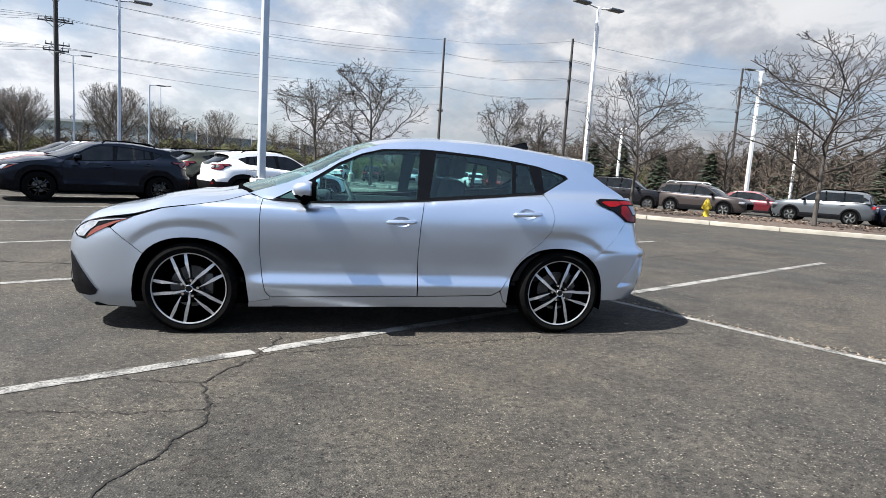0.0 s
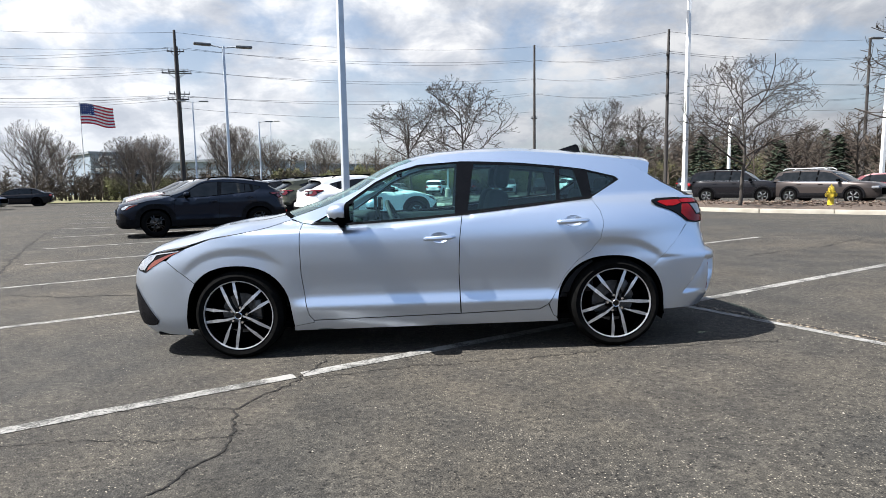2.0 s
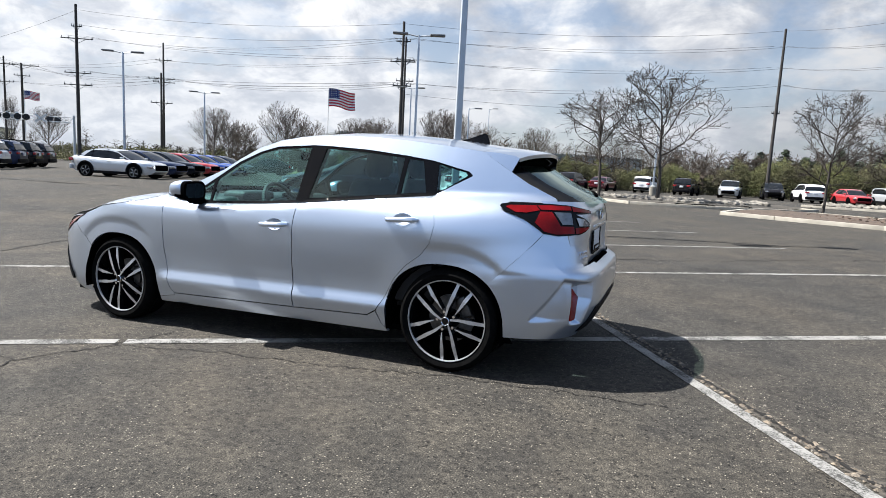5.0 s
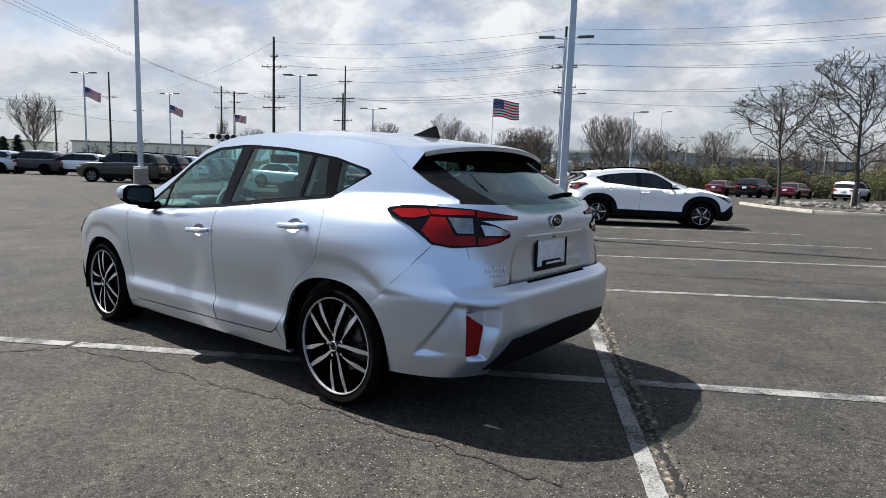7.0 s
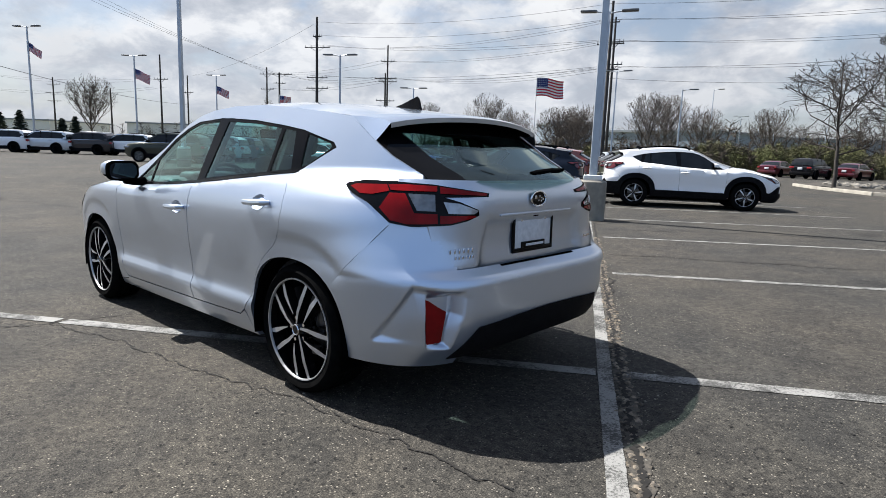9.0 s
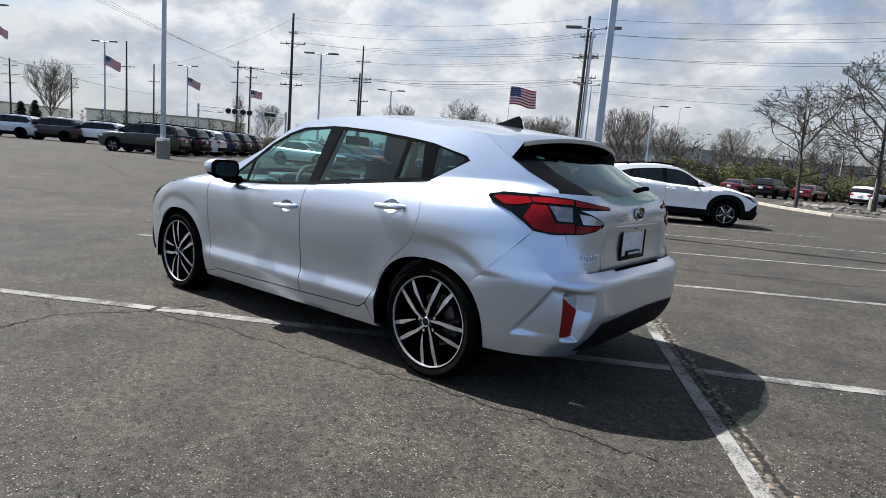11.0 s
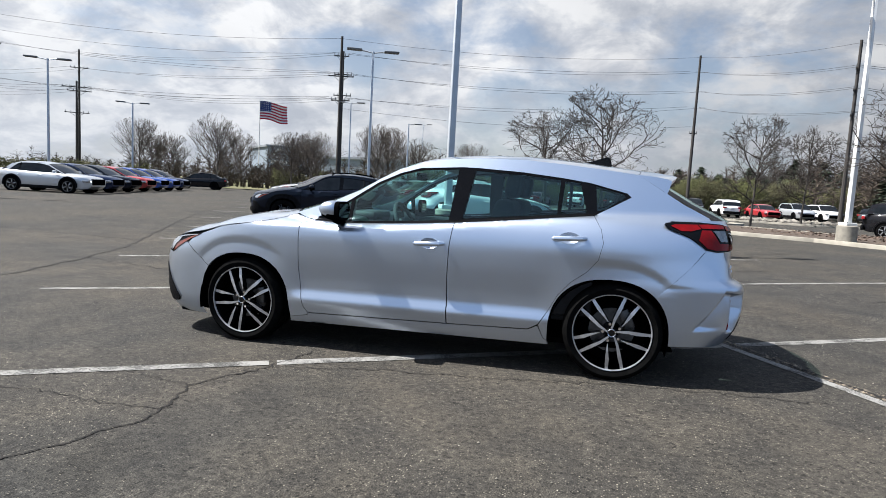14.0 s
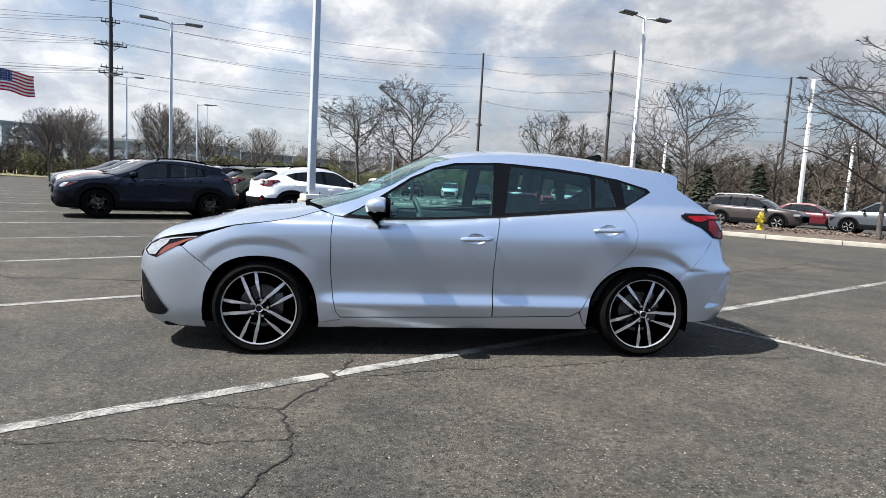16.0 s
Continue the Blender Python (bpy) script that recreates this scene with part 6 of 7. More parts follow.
utility_pole("i", -128.1, 57.9, 15.6, [(12.0, 2.6)], 30, 0.2)
utility_pole("j", -173.0, 44.2, 16.2, [(14.5, 4.0), (12.4, 5.0), (10.4, 4.0)], 30, 0.24)
utility_pole("k", -162.1, 53.8, 14.0, [(12.6, 4.0), (10.6, 4.0)], 30, 0.24)
utility_pole("l", -150.0, 20.0, 16.0, [(14.0, 4.0), (11.0, 4.0)], 30, 0.24)


def wire(a, b, sag, radius=0.015):
    pts = [a + (b - a) * t - Vector((0, 0, sag * 4 * t * (1 - t))) for t in np.linspace(0, 1, 15)]
    ob = part("overhead_wire", bm_tube(pts, radius, 4), M["wire"], None)
    return tagged(ob, "thin dark power line slung between poles", "wire", "power lines")


def span(k0, k1, heights, side=(0.0,), sag=0.9):
    (p, ha, h0), (q, hb, h1) = POLES[k0], POLES[k1]
    for f0, f1 in heights:
        for s in side:
            o0 = Vector((math.cos(radians(ha)), math.sin(radians(ha)), 0)) * s
            o1 = Vector((math.cos(radians(hb)), math.sin(radians(hb)), 0)) * s
            wire(p + o0 + Vector((0, 0, f0)), q + o1 + Vector((0, 0, f1)), sag * (1 + 0.15 * s))


span("a", "b", [(14.3, 16.2), (12.3, 14.0), (9.9, 12.2)], (-1.0, 1.0))
span("a", "b", [(15.7, 17.8), (8.8, 10.0)])
span("b", "c", [(16.2, 12.2), (14.0, 10.6), (12.2, 8.8)], (-0.35, 0.35), 0.5)
span("b", "c", [(17.8, 13.9)], sag=0.4)
span("c", "d", [(12.2, 14.7), (10.6, 11.7), (8.8, 10.2)], (-0.35, 0.35), 0.5)
span("c", "d", [(13.9, 16.6), (7.9, 9.0)], sag=0.4)
span("e", "a", [(14.9, 12.4), (10.9, 9.9)], (-1.1, 1.1), 0.8)
span("e", "a", [(17.9, 15.7), (16.2, 14.3)])
span("f", "a2", [(17.0, 15.0), (14.9, 12.9)], (-0.7, 0.7), 0.8)
span("f2", "a", [(12.4, 9.8)], (-1.4, 0, 1.4), 1.0)
span("g", "f", [(14.4, 15.0), (11.7, 12.0)], (-1.0, 1.0), 0.8)
span("g2", "f2", [(14.4, 12.4)], (-1.6, 0, 1.6), 1.2)
span("i", "e", [(15.4, 17.8)], (0,), 1.2)
span("l", "h", [(14.2, 12.8), (11.2, 11.2)], (-1.2, 1.2), 1.5)
# lines that cross the road overhead and leave the place
for dz in (0.0, 0.9, 2.0):
    wire(Vector((-95.2, 60.0, 14.3 - dz * 0.3)), Vector((-46, -12, 19.5 + dz)), 1.6)
wire(Vector((-128, 58, 9.4)), Vector((-52, -2, 8.8)), 1.2, 0.03)


def flag(x, y, h, size, heading, label="stars and stripes on a slim flagpole in the wind", droop=0.0, mast=True):
    f = thing("flag", Matrix.Translation((x, y, 0)), label, "flag", "flags")
    if mast:
        part("flagpole", bm_tube([(0, 0, -0.2), (0, 0, h * 0.6), (0, 0, h)], [0.07, 0.06, 0.035], 8), M["white_pole"], f)
        part("finial", bm_lathe([(0.001, h), (0.06, h + 0.05), (0.001, h + 0.11)], 10, "z"), M["chrome"], f)
    else:
        part("sleeve", bm_tube([(0, 0, h - 0.2 - size * 0.62), (0, 0, h - 0.05)], [0.085, 0.085], 10), M["pole_steel"], f)
    w, hh = size, size * 0.62
    d = Vector((math.cos(radians(heading)), math.sin(radians(heading)), 0))
    n = Vector((-d.y, d.x, 0))

    def cloth(u, v):
        wave = 0.10 * size * u * math.sin(7.5 * u + 2.2 * v)
        return d * (w * u * 0.97) + n * wave + Vector((0, 0, h - 0.12 - hh * v - 0.10 * hh * u + 0.05 * hh * math.sin(6 * u) - droop * w * u))
    for s in range(13):
        rows = [[cloth(u, (s + e) / 13) for u in np.linspace(0, 1, 17)] for e in (0, 1)]
        sheet("stripe", rows, M["flag_red"] if s % 2 == 0 else M["flag_white"], f)
    canton = sheet("canton", [[cloth(u, v) - n * 0.02 for u in np.linspace(0, 0.4, 8)] for v in np.linspace(0, 7 / 13, 6)], M["flag_blue"], f)
    sheet("canton_back", [[cloth(u, v) + n * 0.02 for u in np.linspace(0, 0.4, 8)] for v in np.linspace(0, 7 / 13, 6)], M["flag_blue"], canton)
    for i in range(5):
        for j in range(6):
            c = cloth(0.035 + 0.066 * j, 0.05 + 0.108 * i) + n * 0.03
            b = cloth(0.035 + 0.066 * j, 0.05 + 0.108 * i) - n * 0.03
            s = size * 0.010
            bm = bmesh.new()
            for q in (c, b):
                bm.faces.new([bm.verts.new(q + d * a + Vector((0, 0, e))) for a, e in ((-s, -s), (s, -s), (s, s), (-s, s))])
            part("star", bm, M["flag_white"], canton, smooth=False)
    return f


flag(-45.0, 69.5, 12.0, 4.0, 45)
HUNG = "drooping stars and stripes fixed to a lamp post"
flag(-57.95, 20.7, 8.1, 1.4, 50, HUNG, 0.32, False)
flag(-70.0, 35.0, 8.5, 1.55, 50, HUNG, 0.28, False)
flag(-55.9, 11.7, 9.0, 1.1, 40, HUNG, 0.55, False)
flag(-86.0, 54.2, 9.6, 1.9, 50)


def crossing_signal(x, y, heading, reach, lamps, label):
    """A mast with an arm over the road, pairs of dark round lamps and a white crossbuck."""
    c = thing("crossing_signal", Matrix.Translation((x, y, 0)) @ Matrix.Rotation(radians(heading), 4, "Z"), label, "signal", "crossing signals")
    part("mast", bm_tube([(0, 0, -0.2), (0, 0, 5.6)], [0.16, 0.14], 8), M["pole_steel"], c)
    for z in (4.7, 5.3):
        part("arm", bm_tube([(0, 0, z), (reach, 0, z)], 0.055, 6), M["white_pole"], c)
    for k in range(int(reach / 0.9)):
        part("strut", bm_tube([(0.9 * k, 0, 4.7 if k % 2 else 5.3), (0.9 * (k + 1), 0, 5.3 if k % 2 else 4.7)], 0.03, 5), M["white_pole"], c)
    for u in lamps:
        for d in (-0.42, 0.42):
            lamp = part("lamp_shield", bm_lathe([(0.001, 0.0), (0.36, 0.0), (0.38, -0.03), (0.36, -0.06), (0.001, -0.06)], 18), M["label_black"], c, m=Matrix.Translation((u + d, -0.12, 5.0)))
            part("hood", bm_lathe([(0.17, -0.06), (0.17, -0.30)], 12), M["label_black"], lamp)
    for a in (-38, 38):
        part("crossbuck", bm_box((1.5, 0.03, 0.22), (sum(lamps) / len(lamps) + (1.3 if len(lamps) == 1 else 0), -0.1, 5.0), 0.0, pose(0, 0, 0, 0, a, 0)), M["white_pole"], c)
    return c


SIGNAL = "white railway crossing signal with dark round lamps"
crossing_signal(-74.1, 38.7, 58, 7.2, (4.2, 6.1), SIGNAL)
crossing_signal(-68.0, 48.3, 238, 2.6, (2.1,), SIGNAL)


def hydrant(x, y, up):
    h = thing("fire_hydrant", Matrix.Translation(on_lot(x, y, up)), "yellow painted fire hydrant standing in the bark mulch", "hydrant")
    part("barrel", bm_lathe([(0.001, -0.1), (0.17, -0.1), (0.17, 0.03), (0.115, 0.04), (0.115, 0.50), (0.155, 0.51), (0.155, 0.55), (0.12, 0.56), (0.115, 0.66), (0.08, 0.74), (0.03, 0.77), (0.03, 0.83), (0.001, 0.83)], 24, "z"), M["hydrant"], h)
    for a, r, ln in ((0, 0.06, 0.20), (180, 0.06, 0.20), (235, 0.085, 0.22)):
        c, s = math.cos(radians(a)), math.sin(radians(a))
        part("outlet", bm_tube([(0, 0, 0.42), (c * ln * 0.75, s * ln * 0.75, 0.42), (c * ln * 0.75, s * ln * 0.75, 0.42), (c * ln, s * ln, 0.42)], [r, r, r * 1.25, r * 1.25], 14), M["hydrant"], h)
    for k in range(8):
        a = k * math.pi / 4
        part("bolt", bm_tube([(0.145 * math.cos(a), 0.145 * math.sin(a), 0.49), (0.145 * math.cos(a), 0.145 * math.sin(a), 0.57)], 0.014, 6), M["hydrant"], h)
    return h


hydrant(15.2, 18.4, 0.13)


# ---- trees, woods and hedges ----
def grow(rng, height, spread, kind):
    """A bare tree whose limbs and twigs fill an egg-shaped crown. Returns trunk and crown as vertices and faces."""
    trunk, crown = ([], []), ([], [])
    wide = kind == "wide"
    mid, up, crook = (0.60 * height, 0.43 * height, 0.20) if wide else (0.59 * height, 0.42 * height, 0.08)

    def tube(buf, pts, r0, r1, sides):
        vs, fs = buf
        prev = None
        for i, p in enumerate(pts):
            t = i / (len(pts) - 1)
            d = (pts[min(i + 1, len(pts) - 1)] - pts[max(0, i - 1)]).normalized()
            a = d.orthogonal().normalized()
            b = d.cross(a)
            k = len(vs)
            r = max(0.010 if wide else 0.007, r0 + (r1 - r0) * t)
            for s in range(sides):
                q = p + (a * math.cos(2 * math.pi * s / sides) + b * math.sin(2 * math.pi * s / sides)) * r
                vs.append(tuple(q))
            if prev is not None:
                fs.extend((prev + s, prev + (s + 1) % sides, k + (s + 1) % sides, k + s) for s in range(sides))
            prev = k

    def room(p, d):
        """How far the crown's edge lies from p along d."""
        q = Vector((p.x / spread, p.y / spread, (p.z - mid) / up))
        e = Vector((d.x / spread, d.y / spread, d.z / up))
        a, b, c = e.dot(e), q.dot(e), q.dot(q) - 1
        return max(0.0, (-b + math.sqrt(max(0.0, b * b - a * c))) / a)

    def limb(start, way, length, r, level, buf):
        n = (6, 6, 5, 3, 2)[level]
        pts, p, d = [start], start.copy(), way.copy()
        for _ in range(n):
            d = (d + Vector((rng.gauss(0, crook), rng.gauss(0, crook), rng.gauss(0.03 if wide else 0.09, crook * 0.6)))).normalized()
            p = p + d * length / n
            pts.append(p.copy())
        tube(buf, pts, r, r * 0.40, (8, 6, 4, 3, 3)[level])
        if level >= 4:
            return
        kids = ((0, 7, 5, 3) if wide else (0, 8, 5, 3))[level]
        for k in range(kids):
            t = 0.12 + 0.88 * (k + rng.random()) / kids
            i = min(n - 1, int(t * n))
            q = pts[i] + (pts[i + 1] - pts[i]) * (t * n - i)
            axis = (pts[i + 1] - pts[i]).normalized()
            out = Vector((rng.gauss(0, 1), rng.gauss(0, 1), rng.gauss(0.1 if wide else 0.5, 0.6))).normalized()
            w = (axis * rng.uniform(0.5, 0.9) + out * rng.uniform(0.6, 1.0)).normalized()
            far = room(q, w) * rng.uniform(0.6, 1.12)
            if far > 0.08:
                limb(q, w, min(far, length * rng.uniform(0.40, 0.62)), r * (0.58 if wide else 0.50) * (1.2 - 0.5 * t), level + 1, crown)

    base = 0.0135 * height
    lean = Vector((rng.gauss(0, 0.03), rng.gauss(0, 0.03), 1)).normalized()
    p = Vector((0, 0, -0.1))
    pts = [p.copy()]
    for k in range(8):
        lean = (lean + Vector((rng.gauss(0, 0.06), rng.gauss(0, 0.06), 0.06))).normalized()
        p = p + lean * (height * 0.84) / 8
        pts.append(p.copy())
    tube(trunk, pts, base, base * 0.15, 9)
    count = 12 if wide else 15
    for k in range(count):
        t = (0.30 if wide else 0.22) + (0.64 if wide else 0.58) * k / count + rng.uniform(-0.02, 0.02)
        i = min(7, int(t * 8))
        q = pts[i] + (pts[i + 1] - pts[i]) * (t * 8 - i)
        a = 2.4 * k + rng.uniform(-0.4, 0.4)
        rise = rng.uniform(0.15, 0.55) + 0.5 * t if wide else rng.uniform(0.35, 0.80) + 1.0 * t
        w = Vector((math.cos(a), math.sin(a), rise)).normalized()
        limb(q, w, room(q, w) * rng.uniform(0.72, 1.1), base * 0.50 * (1.2 - 0.7 * t), 1, crown)
    return trunk, crown


def tree_thing(seed, height, spread, kind, label):
    rng = random.Random(seed)
    trunk, crown = grow(rng, height, spread, kind)
    t = thing("tree", Matrix.Translation((0, 0, -500)), label, "tree", "bare trees")
    put("trunk", mesh_of("trunk", *trunk, sharp=180), M["dark_bark"] if kind == "wide" else M["bark"], t)
    put("crown", mesh_of("crown", *crown, sharp=180), M["dark_twig"] if kind == "wide" else M["twig"], t)
    return t


def plant(kind, x, y, scale, turn, ground=0.0):
    t = copy_thing(kind, Matrix.Translation((x, y, ground)) @ Matrix.Rotation(radians(turn), 4, "Z"))
    t.scale = scale if isinstance(scale, tuple) else (scale, scale, scale)
    return t


WIDE = "bare honey-locust tree with wide crooked limbs in a bed"
ROUND = "bare round-crowned tree with fine upright twigs"
honey = [tree_thing(11, 8.0, 3.5, "wide", WIDE), tree_thing(12, 8.0, 3.2, "wide", WIDE), tree_thing(14, 8.0, 4.0, "wide", WIDE)]
round_ = [tree_thing(21, 8.0, 3.1, "round", ROUND), tree_thing(23, 8.0, 2.9, "round", ROUND)]
plant(honey[0], -2.1, 33.0, (1.0, 1.0, 0.80), 0, 0.15)
plant(honey[1], 1.3, 32.5, (1.12, 1.12, 0.95), 70, 0.15)
plant(honey[1], 9.2, 30.5, (0.68, 0.68, 0.76), 200)
plant(honey[0], 15.2, 42.5, (0.78, 0.78, 0.86), 150)
plant(honey[2], 11.9, 18.9, 0.74, 40, 0.1)
plant(honey[2], 17.9, 15.4, 0.92, 170, 0.1)
for x, y, h, k, tn in ((-46.4, 48.7, 7.0, 0, 0), (-46.0, 53.0, 6.0, 1, 60), (-38.3, 50.5, 7.8, 1, 120), (-30.3, 52.1, 6.3, 0, 200), (-27.5, 50.9, 6.2, 1, 20), (-23.0, 58.3, 8.0, 0, 90), (-29.2, 55, 6.8, 1, 300), (-25.5, 68.3, 8.8, 0, 250), (-121.1, 36.4, 13.0, 1, 10), (-22, 70, 7.6, 1, 30), (-46, 66, 7.4, 0, 45), (-38, 68, 7.0, 1, 200), (-104, 70, 9, 0, 10), (-58, 64, 6.5, 0, 300), (-17, 80, 8.0, 0, 140)):
    plant(round_[k], x, y, (h / 8 * 1.1, h / 8 * 1.1, h / 8), tn)
plant(round_[1], -78.2, 47.2, (0.42, 0.42, 1.05), 75)
for k in honey + round_:
    for o in (*k.children_recursive, k):
        bpy.data.objects.remove(o)


def woods(name, n, place, heights, label, seed, material, twigs=46):
    """Far bare woods: many thin trunks with sprays of twigs, as one mass."""
    rng = random.Random(seed)
    verts, faces = [], []

    def blade(p, q, w):
        d = (q - p).normalized()
        s = d.cross(Vector((rng.gauss(0, 1), rng.gauss(0, 1), 0.1)).normalized())
        s = (s if s.length > 0.01 else Vector((1, 0, 0))).normalized() * w
        k = len(verts)
        verts.extend((tuple(p - s), tuple(p + s), tuple(q)))
        faces.append((k, k + 1, k + 2))
    for _ in range(n):
        x, y = place(rng)
        h = rng.uniform(*heights)
        b = Vector((x, y, -0.2))
        top = b + Vector((rng.gauss(0, 0.3), rng.gauss(0, 0.3), h))
        blade(b, top, 0.10 + 0.008 * h)
        blade(b, top, 0.10 + 0.008 * h)
        for _ in range(twigs):
            t = rng.uniform(0.18, 0.98)
            p = b + (top - b) * t
            r = h * 0.30 * math.sqrt(max(0.05, 1 - (2 * t - 1.05) ** 2))
            q = p + Vector((rng.gauss(0, 0.6) * r, rng.gauss(0, 0.6) * r, rng.uniform(0.15, 0.9) * r))
            blade(p, q, rng.uniform(0.03, 0.08))
            for _ in range(2):
                o = p + (q - p) * rng.uniform(0.4, 1)
                blade(o, o + Vector((rng.gauss(0, 0.4), rng.gauss(0, 0.4), rng.uniform(0, 0.7))) * r * 0.5, 0.035)
    return tagged(put(name, mesh_of(name, verts, faces, smooth=False), material), label, "woods", kind="stuff")


woods("far_woods", 520, lambda r: (r.uniform(22, 150), r.uniform(68, 112) - 0.15 * r.uniform(0, 100)), (5.0, 9.0), "bare brown woodland behind the car park", 31, M["far_twig"])
woods("far_woods", 130, lambda r: (r.uniform(0, 30), r.uniform(80, 94)), (3.6, 6.0), "bare brown woodland behind the hedge", 40, M["far_twig"])
woods("far_woods", 320, lambda r: (r.uniform(36, 110), r.uniform(34, 70)), (4.5, 7.5), "bare brown thicket behind the parked cars", 32, M["far_twig"])
woods("far_woods", 220, lambda r: (r.uniform(-75, 10), r.uniform(150, 210)), (6, 13), "hazy bare trees on the horizon", 33, M["far_twig"], 30)
woods("far_woods", 330, lambda r: (r.uniform(-72, -16), r.uniform(59, 72)), (1.3, 3.4), "low bare brown scrub behind the saloons", 38, M["far_twig"], 30)
woods("far_woods", 150, lambda r: (lambda a: (a, 64 + 0.32 * (a + 20) + r.uniform(-2.5, 2.5)))(r.uniform(-20, 40)), (1.6, 3.4), "bare stems standing in the budding hedge", 39, M["far_twig"], 34)
woods("far_woods", 90, lambda r: (r.uniform(-75, -20), r.uniform(72, 100)), (3.0, 6.5), "bare scrub along the road", 34, M["far_twig"], 36)
woods("far_woods", 80, lambda r: (r.uniform(-230, -130), r.uniform(60, 130)), (3, 7), "bare scrub along the road", 36, M["far_twig"], 30)


def leafy(name, n, place, size, material, label, category, seed):
    """A mass of small leaves laid out by place(rng)."""
    rng = random.Random(seed)
    verts, faces = [], []
    for _ in range(n):
        p = Vector(place(rng))
        a = Vector((rng.gauss(0, 1), rng.gauss(0, 1), rng.gauss(0, 1))).normalized()
        b = a.orthogonal().normalized()
        s = rng.uniform(0.5, 1.2) * size
        k = len(verts)
        verts.extend((tuple(p + a * s), tuple(p + b * s * 0.6), tuple(p - a * s), tuple(p - b * s * 0.6)))
        faces.append((k, k + 1, k + 2, k + 3))
    return tagged(put(name, mesh_of(name, verts, faces, smooth=False), material), label, category, kind="stuff")


def hedge_place(a, b, width, height):
    a, b = Vector(a), Vector(b)

    def f(rng):
        t = rng.random()
        p = a + (b - a) * t
        n = Vector((-(b - a).y, (b - a).x)).normalized()
        lump = 0.62 + 0.45 * noise.noise(Vector((p.x * 0.35, p.y * 0.35, 1.0))) + 0.25 * noise.noise(Vector((p.x * 1.3, p.y * 1.3, 4.0)))
        h = height * max(0.2, lump + 0.25)
        ang, rad = rng.uniform(0, math.pi), math.sqrt(rng.random()) * 0.35 + 0.65
        q = p + n * math.cos(ang) * width * rad * 0.5
        return (q.x, q.y, h * math.sin(ang) ** 0.7 * rad * rng.uniform(0.75, 1.08))
    return f


BUDS = "loose budding green hedge with bare stems showing"
leafy("hedge", 84000, hedge_place((-20, 64), (8, 73), 5, 3.1), 0.085, M["bush"], BUDS, "hedge", 41)
leafy("hedge", 90000, hedge_place((8, 74), (42, 74), 5, 4.5), 0.09, M["bush"], BUDS, "hedge", 42)
leafy("hedge", 34000, hedge_place((-100, 44), (-50, 54), 4, 2.4), 0.10, M["bush"], BUDS, "hedge", 43)
leafy("hedge", 30000, hedge_place((-36, 58), (-18, 72), 4, 2.4), 0.08, M["bush"], BUDS, "hedge", 44)


def pine(x, y, h, r, seed):
    rng = random.Random(seed)
    t = thing("pine_tree", Matrix.Translation((x, y, 0)), "dark green conifer with ragged drooping boughs", "tree", "conifers")
    part("trunk", bm_tube([(0, 0, -0.2), (0, 0, h * 0.95)], [0.16, 0.03], 7), M["bark"], t)
    verts, faces = [], []
    for _ in range(700):
        z = h * (0.08 + 0.9 * rng.random() ** 1.15)
        rad = r * (1 - z / h) ** 0.85 * rng.uniform(0.45, 1.1)
        a = rng.uniform(0, 6.283)
        p = Vector((rad * math.cos(a), rad * math.sin(a), z - 0.12 * rad))
        d = Vector((math.cos(a), math.sin(a), -0.25)) * rng.uniform(0.25, 0.55)
        s = Vector((-math.sin(a), math.cos(a), rng.uniform(-0.3, 0.3))) * rng.uniform(0.12, 0.3)
        k = len(verts)
        verts.extend((tuple(p - d), tuple(p + s), tuple(p + d), tuple(p - s)))
        faces.append((k, k + 1, k + 2, k + 3))
    put("crown", mesh_of("crown", verts, faces, smooth=False), M["pine"], t)
    return t


rng = random.Random(77)
for x, y, h in ((-107.5, 19.6, 4.8), (-105.0, 21.6, 5.2), (-100.5, 25.9, 4.2), (-98.8, 27.2, 4.5), (-112, 16, 5), (-116, 12, 5.5)):
    pine(x, y, h, h * 0.34, int(h * 10 + x))
for k in range(24):
    pine(24 + 3.4 * k + rng.uniform(-2, 2), 84 - 0.9 * k + rng.uniform(-5, 5), rng.uniform(6.0, 9.0), rng.uniform(2.4, 3.4), 200 + k)
for k in range(9):
    pine(10 + 2.1 * k + rng.uniform(-0.8, 0.8), 83 + rng.uniform(-3, 3), rng.uniform(4.8, 6.4), rng.uniform(2.8, 3.6), 400 + k)
for k in range(18):
    pine(30 + 3.0 * k + rng.uniform(-2, 2), 60 - 1.3 * k + rng.uniform(-4, 4), rng.uniform(4.6, 6.6), rng.uniform(1.8, 2.6), 300 + k)


